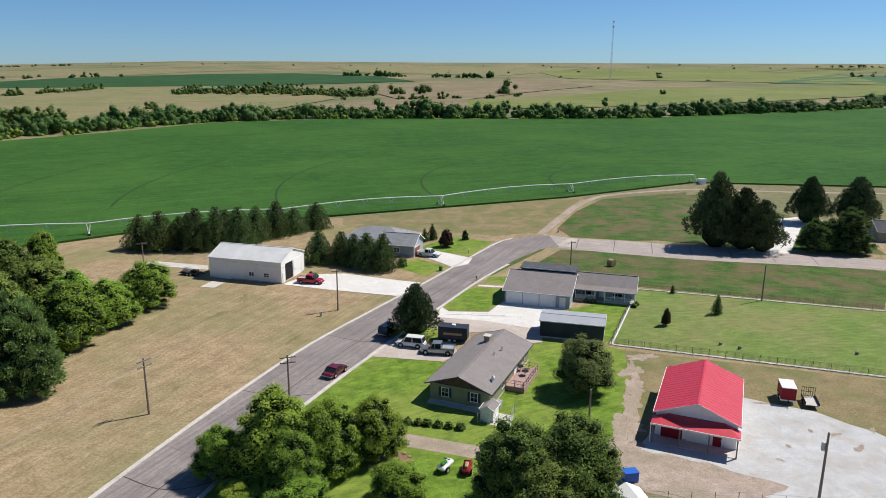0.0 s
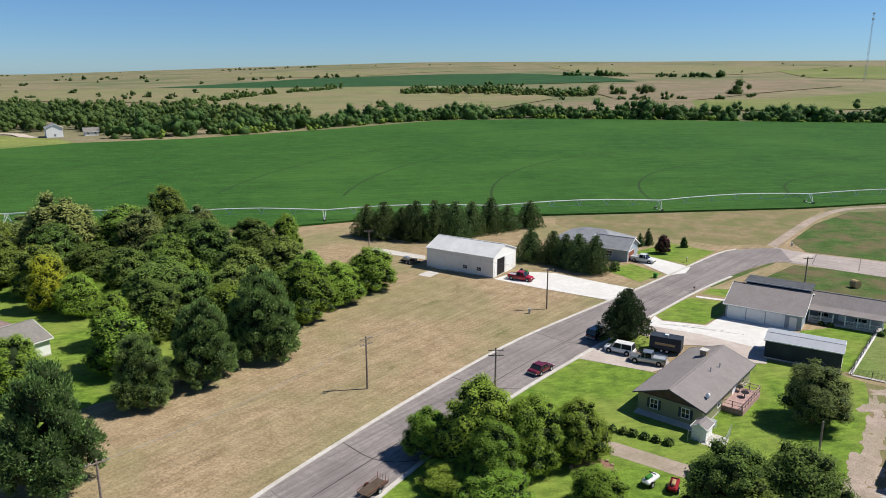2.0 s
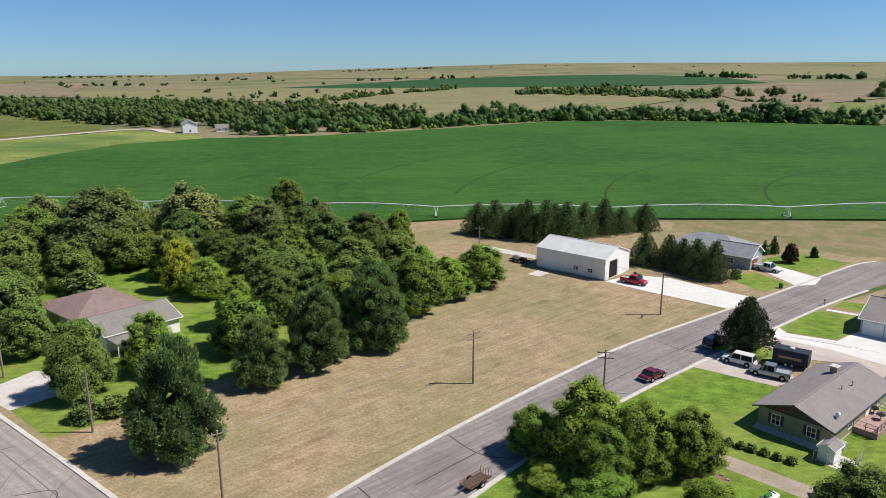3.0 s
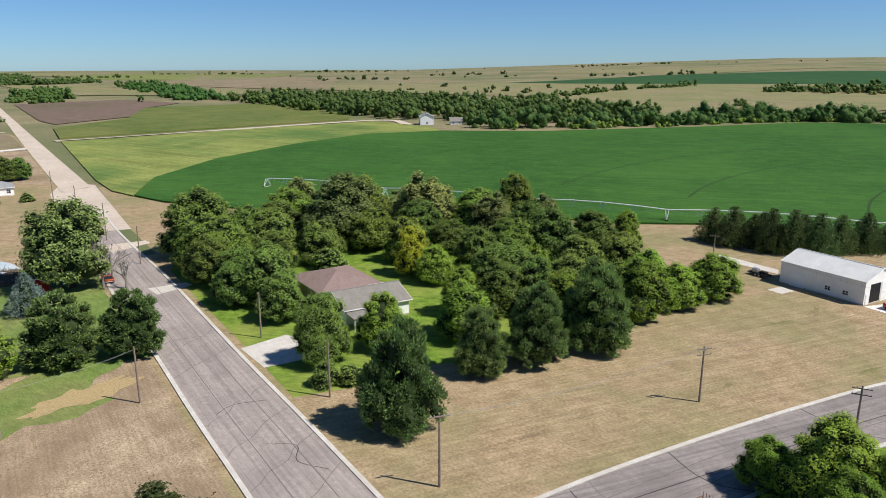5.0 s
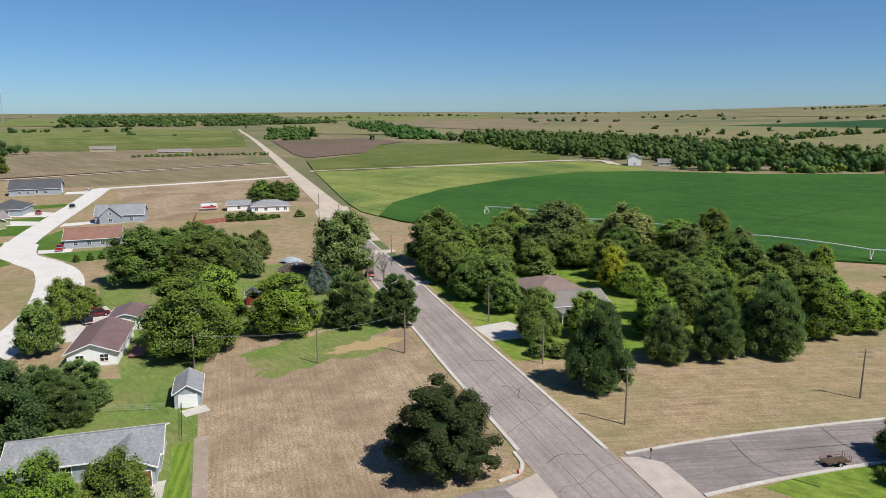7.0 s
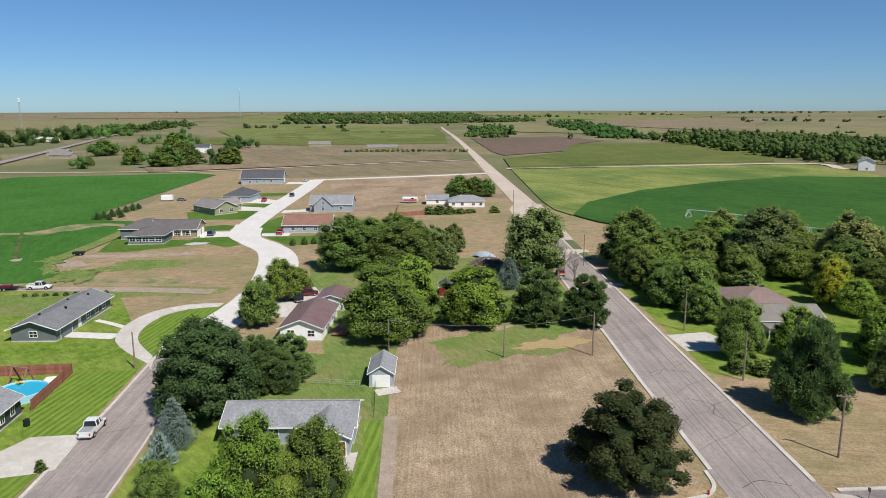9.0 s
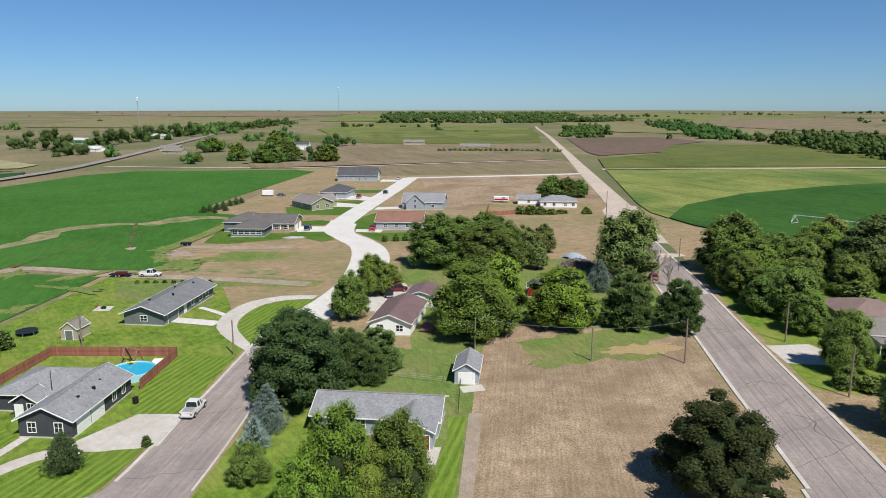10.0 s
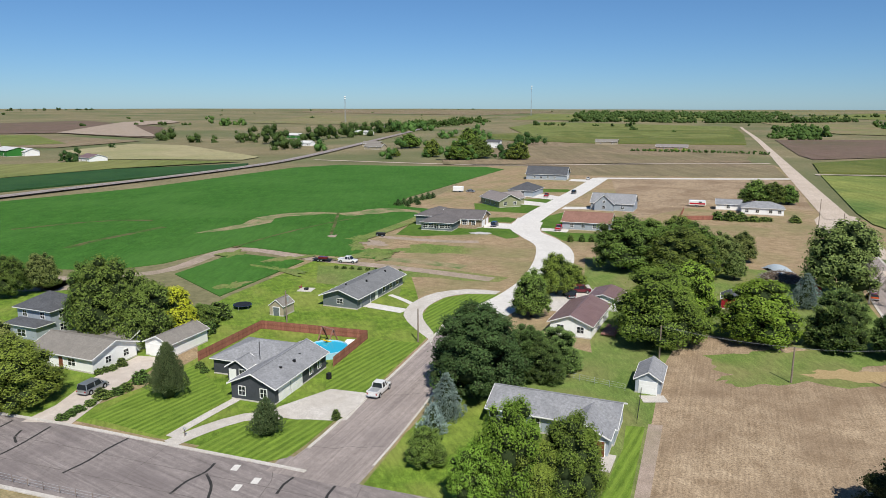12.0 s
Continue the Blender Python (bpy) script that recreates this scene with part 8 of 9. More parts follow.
e = building("white_farmhouse", "long white ranch house with a grey roof", -290, 64, 78, 16, 10, 2.9, 2.2, M["white"], M["sh_grey"], 0.5, hip=True, openings=[win("f", -6), win("f", -2), win("f", 3), win("f", 6.4)], group=estate)
building("small_house", "small white building with a grey roof", -301, 53, 78, 10, 8, 2.6, 1.6, M["white"], M["sh_grey"], 0.4, openings=[win("f", 0)], group=estate)
rv = empty("camper", -306, 41, 80, 0, "white and red camper trailer in a yard", "camper")
part("body", boxes((-3.6, 3.6, -1.2, 1.2, 0.7, 3.0), bevel=0.25), M["carwhite"], rv)
part("stripe", boxes((-3.2, 3.2, -1.22, -1.19, 1.2, 1.9)), M["red"], rv, "red side stripe")
part("window", boxes((0.6, 1.8, -1.23, -1.19, 2.0, 2.5)), M["glass"], rv)
add_wheels(rv, [(0.3, 1.1), (0.3, -1.1), (-0.5, 1.1), (-0.5, -1.1)])
fence_run("privacy_fence", "reddish wooden yard fence by the camper", [(-292, 33), (-265.5, 26.9), (-268.9, 41), (-284, 44.4)], 1.8, 2.6, M["fence_wood"], M["fence_wood"], board=0.9)
for x, y, a, l, w, h, wall, roof, words in ((-800, 34, 80, 24, 10, 3.5, "siding_tan", "sh_tan", "low tan farm building"), (-719, 92, 80, 30, 10, 3.0, "stone", "sh_brown", "long low brown farmhouse"), (-484, -377, 60, 18, 14, 3.6, "white", "metal_brown", "white farm building with a maroon roof"), (-532, -488, 60, 30, 18, 5, "green", "metal_white", "green farm shed with a white roof"), (-395, 384, 140, 13, 10, 6.4, "white", "sh_grey", "pale two-storey farmhouse at the wood"), (-379, 400, 50, 9, 6, 3, "white", "sh_tan", "small pale shed at the wood"), (-1000, -300, 70, 26, 12, 4, "white", "metal_white", "white far barn with a pale roof"), (-880, -360, 70, 22, 12, 4, "green", "metal_white", "green far barn with a pale roof"), (-720, -215, 75, 20, 9, 3, "siding_tan", "sh_tan", "low farmhouse beside the railway"), (-262, 560, 20, 10, 8, 3, "tan", "metal_white", "small pale far shed"), (-534, -474, 60, 20, 12, 4, "white", "metal_white", "white farm shed with a pale roof"), (-674, -200, 70, 20, 10, 3, "siding_tan", "sh_tan", "low tan farmhouse beside the railway"), (-1147, -296, 70, 26, 16, 5, "green", "metal_white", "far green barn with a pale roof"), (-717, -286, 70, 14, 9, 3, "white", "metal_white", "small white far shed"), (-715, -85, 80, 14, 11, 6, "white", "sh_dark", "white two-storey farmhouse with gables")):
    building("farm_building", words, x, y, a, l, w, h, 2.4, M[wall], M[roof], 0.5, openings=[win("f", -l / 4), win("f", l / 4), win("l", 0)], category="farm building")
# cars in the south-west
car("pickup", M["carwhite"], -81.8, -48.0, 170, "white pickup parked at the kerb")
car("suv", M["carsilver"], -75.3, -93.0, 172, "silver suv parked on the long drive")
car("suv", M["carblack"], -144.5, -17.6, 200, "black suv parked behind the brown roofed house")
car("suv", M["maroon"], -148.8, -14.6, 90, "maroon suv parked behind the brown roofed house")
car("sedan", M["carorange"], -154, 52.8, 168, "orange car standing on the street")
car("pickup", M["carwhite"], -170, 37, 120, "white pickup between trees")
car("suv", M["carblue"], -240, -43.4, 170, "dark blue suv on the estate drive")
car("pickup", M["red"], -236, -19.8, 170, "red pickup on the estate drive")
car("pickup", M["red"], -329, -25.6, 170, "red pickup on the estate drive")
car("suv", M["carblack"], -345, -12, 168, "dark suv on the estate street")
car("sedan", M["carwhite"], -416, -2, 168, "white car on the estate street")
car("pickup", M["carwhite"], -171.3, -79.6, 84, "white utility truck on the dirt track")
ft = empty("flat_trailer", -171.9, -87.0, 84, 0.05, "low dark flat trailer with a red load on the dirt track", "trailer")
part("bed", boxes((-3.2, 2.4, -1.05, 1.05, 0.55, 0.72)), M["blackmetal"], ft)
part("load", boxes((-1.6, 1.2, -0.7, 0.7, 0.72, 1.35), bevel=0.1), M["maroon"], ft, "dark red machine load")
part("drawbar", boxes((2.4, 3.8, -0.06, 0.06, 0.5, 0.62)), M["blackmetal"], ft)
add_wheels(ft, [(-1.2, 1.1), (-1.2, -1.1), (-0.3, 1.1), (-0.3, -1.1)])
bc = empty("field_cart", -213.5, -80.4, 80, 0.05, "small black cart at the corner of the lot", "cart")
part("bed", boxes((-1.6, 1.6, -0.8, 0.8, 0.5, 1.15), bevel=0.1), M["blackmetal"], bc)
add_wheels(bc, [(-0.9, 0.85), (-0.9, -0.85), (0.9, 0.85), (0.9, -0.85)])

wb = empty("box_trailer", -342, -71, 80, 0, "white boxy trailer standing in the dry field", "trailer")
part("body", boxes((-2.6, 2.6, -1.2, 1.2, 0.5, 2.9), bevel=0.08), M["white"], wb)
add_wheels(wb, [(0.3, 1.1), (0.3, -1.1)])
car("sedan", M["carsilver"], -341, -64.5, 80, "grey car standing in the dry field")
fence_run("wire_fence", "thin wire fence along the dry verge", [(-49.6, -92), (-47.4, -80), (-45.4, -68), (-43.8, -60)], 1.1, 2.6, M["wood_pole"], M["galv"], mesh_wires=3)

# irrigation, poles, wires
centre_pivot([(-232, 141), (-184, 157), (-140, 172), (-97, 189.3), (-49, 211), (-0.8, 234.9), (47.6, 262), (102, 287)])
ph = empty("pivot_shed", 105, 286, 20, 0, "small white pump shed at the pivot point", "shed")
part("body", boxes((-1.4, 1.4, -1, 1, 0, 2.0), bevel=0.05), M["white"], ph)
part("shed_roof", boxes((-1.6, 1.6, -1.2, 1.2, 2.0, 2.15)), M["metal_white"], ph)
utility_pole(-39.3, 86.6, 8.1, 60, 2)
utility_pole(-50.6, 47.8, 8.8, 60, 1)
utility_pole(-20.1, 129, 8.2, 20, 1)
utility_pole(-21.5, 91.5, 6.6, 20, 2)
utility_pole(29.8, 159.5, 6.5, 20, 1)
utility_pole(19.0, 83.4, 5.5, 20, 0, label="short weathered wooden pole in a garden")
utility_pole(64.4, 136.2, 7.5, 20, 0, label="bare wooden pole at the paddock fence")
utility_pole(-68.5, 156.4, 6.5, 20, 1)
utility_pole(41, 68, 8, 20, 0, True, label="weathered wooden pole with a transformer")
utility_pole(-76.5, 52.6, 8.5, 20, 0, label="bare wooden utility pole beside the street")
utility_pole(-102.6, 58, 8.0, 20, 0, label="bare wooden utility pole beside the street")
utility_pole(-93.6, 33.6, 8.2, 20, 0, label="brown wooden utility pole beside the street")
utility_pole(-96.6, 17.6, 6.2, 20, 0, label="thin grey pole on the brown lot")
utility_pole(-104.8, -2.2, 6.2, 20, 0, label="thin grey pole behind the garden garage")
utility_pole(-106.8, -46.6, 6.6, 20, 0, label="thin grey pole on the striped lawn")
utility_pole(-114.6, -76, 6.8, 20, 0, True, label="grey pole with a transformer by the fence")
utility_pole(-258, 75.5, 10.5, 20, 0, label="tall bare wooden pole beside the street")
utility_pole(-225.6, 71.8, 10, 20, 0, label="tall bare wooden pole beside the street")
utility_pole(-191.5, 67.0, 10, 20, 0, label="tall bare wooden pole beside the street")
utility_pole(-162.7, 63.5, 9, 20, 0, label="bare wooden pole under the trees")
for dz, k in ((7.7, -0.9), (7.7, 0.9)):
    wire((-39.3 + 0.45 * k, 86.6 + 0.8 * k, dz), (-50.6 + 0.45 * k, 47.8 + 0.8 * k, 8.4), 0.9)
wire((-39.3, 86.6, 7.9), (-20.1, 129, 7.8), 1.0)
for k in (-0.3, 0.3):
    wire((-93.6, 33.6 + k, 7.8), (-96.6, 17.6 + k, 6.1), 0.5)
    wire((-96.6, 17.6 + k, 6.1), (-104.8, -2.2 + k, 6.1), 0.5)
    wire((-20.1, 129 + k, 7.6), (-68.5, 156.4 + k, 6.2), 1.0)
stop = empty("street_sign", -41.2, 43.4, 0, 0, "small brown post sign at the corner", "sign")
part("post", boxes((-0.04, 0.04, -0.04, 0.04, 0, 1.6)), M["wood_pole"], stop)
part("plate", boxes((-0.2, 0.2, -0.06, -0.04, 1.1, 1.6)), M["wood_pole"], stop)
hy = empty("fire_hydrant", -46.5, 26.0, 0, 0, "small red fire hydrant on the corner", "hydrant")
bm = bmesh.new()
tube(bm, (0, 0, 0), (0, 0, 0.6), 0.13, 0.12, 8)
tube(bm, (0, 0, 0.6), (0, 0, 0.75), 0.16, 0.05, 8)
tube(bm, (-0.2, 0, 0.45), (0.2, 0, 0.45), 0.07, 0.07, 6)
part("barrel", bm, M["red"], hy)


def mast(x, y, h, label, w=1.2):
    """A guyed lattice mast."""
    e = empty("lattice_mast", x, y, 20, terrain(x, y), label, "mast", "far masts")
    n = 14
    legs = [(w * math.cos(a), w * math.sin(a)) for a in (0, 2.094, 4.189)]
    for lx, ly in legs:
        bm = bmesh.new()
        tube(bm, (lx, ly, -2), (lx * 0.5, ly * 0.5, h), 0.22, 0.16, 4)
        part("leg", bm, M["galv"], e)
    bm = bmesh.new()
    for i in range(n):
        for k in range(3):
            a, b = legs[k], legs[(k + 1) % 3]
            f0, f1 = 1 - 0.5 * i / n, 1 - 0.5 * (i + 1) / n
            tube(bm, (a[0] * f0, a[1] * f0, h * i / n), (b[0] * f1, b[1] * f1, h * (i + 1) / n), 0.12, 0.12, 3)
    part("bracing", bm, M["galv"], e)
    for z in (0.98, 0.9):
        part("antenna", boxes((-1.8, 1.8, -1.8, 1.8, h * z - 1.2, h * z + 1.2)), M["white"], e)
    return e


mast(394, 1727, 138, "tall far lattice mast with antennas", 2.4)
mast(-1669, -529, 62, "far lattice mast on the horizon", 2.0)
mast(-2565, -114, 106, "thin far lattice mast on the horizon", 1.8)

# railway line on its bank
track("railway_bank", [(-120, -330), (-277, -284), (-440, -240), (-580, -231), (-930, -247), (-1300, -270)], 9, M["asphaltb"], 1.0, "low grey gravel railway bank", "railway")
for off in (-0.8, 0.8):
    line = offset_line(smooth_line([(-120, -330), (-277, -284), (-440, -240), (-580, -231), (-930, -247), (-1300, -270)], 20), off)
    ribbon("rail_line", offset_line(line, 0.15), offset_line(line, -0.15), M["galv"], 1.2, "steel rail of the railway", "rail")

# far woods
def woods(name, label, spots, seed, leaf="d", per=46, size=1.3):
    """Far trees, each with its own uneven crown, in one sheet of leaf sprays."""
    rng = np.random.default_rng(seed)
    out, cores, tris, count = [], [], [], 0
    for x, y, h, r in spots:
        h, r = h * 1.12, r * 1.28
        c, rr, core, core_r = crown_lobes(rng, h, r, h * 0.02, "round", 7, (0.26, 0.46), 0.6)
        org = np.array((x, y, terrain(x, y) - 0.3))
        out.append(leaf_cloud(rng, c, rr, int(per * 4.2), size * 0.29 * r / 7, 1.0, (0, 0, h * 0.3), 0.72, 1.2) + org)
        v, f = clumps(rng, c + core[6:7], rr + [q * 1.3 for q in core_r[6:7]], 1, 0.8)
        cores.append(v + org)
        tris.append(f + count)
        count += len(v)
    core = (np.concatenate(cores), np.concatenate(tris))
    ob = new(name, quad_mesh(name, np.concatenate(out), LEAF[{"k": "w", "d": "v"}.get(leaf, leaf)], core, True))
    return tagged(ob, label, "woods", kind="stuff")


def along(line, width, gap, seed, h=(7, 12), r=(3.5, 6)):
    rng = random.Random(seed)
    line = smooth_line(line, gap)
    out = []
    for x, y in line:
        for _ in range(max(1, round(width / gap))):
            k = 0.62 + 0.75 * rng.random() ** 1.5
            if rng.random() < 0.9 and noise.noise((x / 45, y / 45, seed)) > -0.22:
                out.append((x + rng.uniform(-width / 2, width / 2), y + rng.uniform(-width / 2, width / 2), k * rng.uniform(*h), (0.5 + 0.5 * k) * rng.uniform(*r)))
    return out


# ---------------------------------------------------------------- trees in place
# where each stands, its height and crown radius, in metres
for n, (x, y, h, r) in enumerate([(71.2, 181.3, 19.0, 6.3), (77.2, 178.4, 15.6, 6.4), (81.6, 176.6, 13.0, 5.2), (111.1, 211.9, 13.7, 5.3), (123.5, 208.3, 14.3, 5.9), (-4.8, 116.6, 9.0, 3.8), (-74.9, -79.7, 8.8, 2.5)]):
    tree('s', x, y, h, r, n + 0)
for n, (x, y, h, r) in enumerate([(-77.3, 175.9, 8.1, 3.9), (-71.8, 174.9, 9.1, 4.3), (-67.3, 176.2, 7.7, 3.9), (-62.6, 175.1, 9.8, 3.8), (-57.9, 176.4, 10, 3.8), (-52.8, 178.9, 9.6, 4.2), (-50.2, 185.8, 8.5, 3.9), (-45.9, 190.6, 8.9, 4), (-42.1, 194.9, 6.5, 3.7), (-36.6, 200.1, 7.1, 3.7), (-60.5, 192.3, 6.4, 3.7), (-69.4, 188.6, 6.3, 3.7), (-29.6, 163.4, 7.2, 3.4), (-24.1, 163, 7, 3.3), (-17.6, 159.2, 7.6, 3.6), (-13.8, 157.3, 7.8, 3.3), (-20.9, 161, 6.9, 3)]):
    tree('c', x, y, h * 1.08, r * 1.05, n)
for n, (x, y, h, r) in enumerate([(103.8, 176.1, 11.4, 6.2), (96, 177.1, 8.4, 5.2)]):
    tree('p', x, y, h, r, n + 1)
for n, (x, y, h, r) in enumerate([(-127, -25.8, 10.4, 4.4)]):
    tree('d', x, y, h, r, n + 2)
for n, (x, y, h, r) in enumerate([(0.9, 179.6, 4.8, 2.1), (40.6, 121.6, 3.4, 0.9)]):
    tree('m', x, y, h, r, n + 3)
for n, (x, y, h, r) in enumerate([(-2.9, 187, 4.4, 1.4), (-4.9, 185, 3.6, 1.1), (52.2, 127.9, 3.9, 1.0), (-286.9, -90.6, 3, 1.8), (-290.9, -88.9, 3.1, 1.8), (-295, -86.6, 3.1, 1.8), (-299.2, -84.8, 3.4, 1.8), (-307.4, -83.4, 2.9, 1.9), (-311.8, -81.5, 3.3, 1.9), (-316.3, -80, 2.7, 1.6), (-285.9, -86, 2.5, 1.5), (-292, -82.6, 2.6, 1.5)]):
    tree('j', x, y, h, r, n + 4)
for n, (x, y, h, r) in enumerate([(6, 187.3, 3.1, 1.1), (-9.5, 160.3, 2.3, 1.3), (47.8, 140.7, 1.9, 0.5), (-127.6, 91.2, 5.2, 4.5), (-80.2, 54.6, 3.9, 2.4), (-78.1, 57.6, 2.8, 2.4), (-71.5, -51.8, 1.7, 0.8), (-105, -88.7, 2.7, 1.8), (-72.8, -89.8, 1.8, 1.5), (-80.7, -88.1, 1.7, 1.3), (-213.8, -16, 2.5, 1.3), (-214.4, -12.3, 2.5, 1.3), (-214.9, -9.1, 2.5, 1.3)]):
    tree('u', x, y, h, r, n + 5)
for n, (x, y, h, r) in enumerate([(-8.0, 76.4, 7.8, 3.9), (-4.7, 67.2, 5.0, 3.3), (-20.8, 66.4, 2.8, 3.6), (-15.4, 65.2, 4.0, 4.2)]):
    tree('l', x, y, h, r, n + 6)
for n, (x, y, h, r) in enumerate([(-101.1, -111.2, 15.5, 4.6), (-97.5, -96.7, 13, 5.8), (-98.6, -105.2, 16.8, 7.3)]):
    tree('d', x, y, h, r, n + 7)
for n, (x, y, h, r) in enumerate([(-108.3, -91.4, 4.8, 3.7), (-123, -147.3, 10.2, 4.7), (-322.1, 69.2, 10.9, 7.8), (-319.5, 75.9, 10.8, 6.4), (-320.8, 83.5, 9.5, 5), (-573.7, -84.3, 16.4, 11.9)]):
    tree('d', x, y, h, r, n + 8)
for n, (x, y, h, r) in enumerate([(-18.9, 71.9, 11.0, 5.2), (-13.0, 73, 9.2, 4.2), (-25, 71.8, 6.2, 3.4), (-16.4, 68.4, 8.0, 3.8)]):
    tree('l', x, y, h, r, n + 9)
for n, (x, y, h, r) in enumerate([(-155.1, -17.8, 5.7, 5), (-146.7, -20.5, 10.4, 4.8), (-69.3, -102.1, 11, 7.7), (-552.6, -98.2, 15, 13.9), (-561.2, -51.6, 15, 10.5), (-578.8, -126, 15.7, 8.5), (-573.1, -156.8, 7.6, 4.9), (-696.6, -170, 15.5, 11.7), (-772.7, -118.1, 19.1, 12.8)]):
    tree('o', x, y, h, r, n + 10)
for n, (x, y, h, r) in enumerate([(-102.4, -94, 10.8, 5.1)]):
    tree('y', x, y, h, r, n + 11)
for n, (x, y, h, r) in enumerate([(20.4, 94.5, 8.6, 4.9), (-84.5, -116.9, 8.3, 3.6), (-128.8, -143.7, 9.8, 4.7)]):
    tree('g', x, y, h, r, n + 12)
for n, (x, y, h, r) in enumerate([(-74.6, -36.3, 6.8, 2.7), (-69.6, -37.3, 4.4, 2.1)]):
    tree('b', x, y, h, r, n + 13)
for n, (x, y, h, r) in enumerate([(-65.1, -90.7, 1.0, 1.1), (-66.6, -90.5, 1.0, 1.1), (-68.1, -90.3, 1.0, 1.1), (-70.2, -89.9, 1.0, 1.0), (-73.3, -89.5, 1.2, 1.3), (-74.8, -88.5, 1.3, 1.3), (-76.4, -88, 1.3, 1.3), (-80, -87.7, 2.0, 1.8), (-81.9, -96.5, 1.1, 0.9), (-83, -96, 1.1, 0.9), (-83.9, -95.3, 1.1, 0.9), (-85.9, -94.9, 1.7, 1.1), (-108.4, -90.8, 2.6, 2.4), (-111.8, -93.2, 4.2, 3.4), (-114.6, -91, 4, 3), (-87.4, -81.2, 1.2, 1), (-85.6, -79.4, 1.0, 0.9), (-164.0, -80.8, 0.9, 0.8), (-163.8, -78.5, 0.9, 0.8), (-163.6, -76.2, 0.9, 0.8)]):
    tree('u', x, y, h, r, n + 0)
for n, (x, y, h, r) in enumerate([(-163.4, -73.9, 0.9, 0.8), (-163.2, -71.6, 0.9, 0.8), (-163.0, -69.3, 0.9, 0.8), (-162.8, -67.0, 0.9, 0.8), (-162.6, -64.7, 0.9, 0.8), (-162.4, -62.4, 0.9, 0.8), (-269.5, 42.2, 3.8, 3), (-268.4, 46.4, 4.2, 3.2), (-267.6, 50.6, 3.6, 3), (-267.4, 55, 2.6, 2.8), (-269.5, 60, 1.8, 3), (-266.9, 70.1, 3, 2.6)]):
    tree('u', x, y, h, r, n + 20)
for n, (x, y) in enumerate([(-5.7, 84.7), (-4.5, 84.4), (-3.1, 84.2), (-1.9, 84), (-0.5, 83.7), (0.9, 83.3), (2.4, 83)]):
    tree('u', x, y, 1.0, 0.75, n)
for n, (x, y) in enumerate([(37.4, 131.6), (38.2, 133), (28.6, 134.6), (30, 134.2), (-54.8, -21), (-56.2, -17)]):
    tree('u', x, y, 0.9, 0.7, n)
for n, (x, y, h, r) in enumerate([(-53.8, -19.0, 11.8, 4.6), (-52.4, -22.6, 9.0, 3.8)]):
    tree('o', x, y, h, r, n)
for n, (x, y, h, r) in enumerate([(-53.2, -25.8, 13.2, 4.9), (-51.7, -29.0, 8.4, 3.8)]):
    tree('l', x, y, h, r, n)
for n, (x, y, h, r) in enumerate([(7.4, 65.6, 10.6, 4.8), (13.9, 66.1, 11.4, 5.4), (10.3, 62.6, 8.6, 4.6)]):
    tree('d', x, y, h, r, n)
tree('e', -84.3, -32.7, 15, 8.5, 1)
tree('d', -60.8, -36.6, 5.2, 2.9, 1)
for n, (x, y, h, r) in enumerate([(-94, -25.6, 8.8, 4.6), (-96.2, -20.4, 7.8, 4.9), (-91.6, -22.6, 7.2, 4.2)]):
    tree('p', x, y, h, r, n + 1)
tree('s', -65.1, -59.7, 5.4, 2.0, 2)
# the grove, its street side
for n, (kind, x, y, h, r) in enumerate([
    ('d', -160.7, 77.5, 16.6, 9.5), ('o', -141.6, 72.8, 12.7, 7.5), ('d', -117.7, 69.0, 11.8, 5.8), ('d', -107.1, 65.4, 9.0, 4.4),
    ('d', -86.9, 59.2, 11.8, 4.5), ('p', -63.0, 53.6, 15.3, 5.2), ('l', -84.5, 69.4, 9.6, 4.2), ('l', -77.7, 81.8, 10.0, 5.3),
    ('p', -67.1, 73.5, 10.7, 4.4), ('p', -63.1, 81.8, 13.1, 5.1), ('d', -127, 68.5, 10, 5.5), ('d', -121, 64.5, 9, 4.8),
    ('d', -137, 67.5, 10.5, 5.6), ('o', -148, 70.5, 11, 5.8), ('d', -133, 80, 9.5, 5), ('d', -151.8, 84.7, 12.4, 5.9),
]):
    tree(kind, x, y, h, r * 1.07, n + 0)
# the grove, its middle
for n, (kind, x, y, h, r) in enumerate([
    ('d', -157.5, 97.5, 11.3, 7.2), ('y', -111.6, 100.9, 11.4, 3.8), ('l', -103.5, 100.2, 8.5, 4.2), ('g', -145.0, 108.3, 18.6, 10.4),
    ('d', -90.1, 106.9, 10.4, 7.4), ('p', -60.0, 93.1, 15.0, 5.8), ('l', -62.1, 110.5, 11.6, 5.9), ('d', -74.4, 106.2, 10.6, 4.9),
    ('d', -134.0, 93.1, 10.1, 5.6), ('o', -134.5, 109.8, 10.2, 6.5), ('d', -82, 95, 10.5, 5.5), ('o', -120, 108, 11, 5.5),
    ('d', -148, 88, 12, 6.4), ('o', -164, 106, 13, 7), ('l', -70, 98, 10, 5), ('d', -103.5, 113.7, 10.4, 5.2),
    ('l', -86.4, 90.2, 9.5, 4.2), ('o', -143.4, 113.1, 10, 6.8), ('d', -78.1, 101.9, 10.8, 4.2), ('o', -160.4, 107.3, 10, 6.4),
]):
    tree(kind, x, y, h, r * 1.07, n + 16)
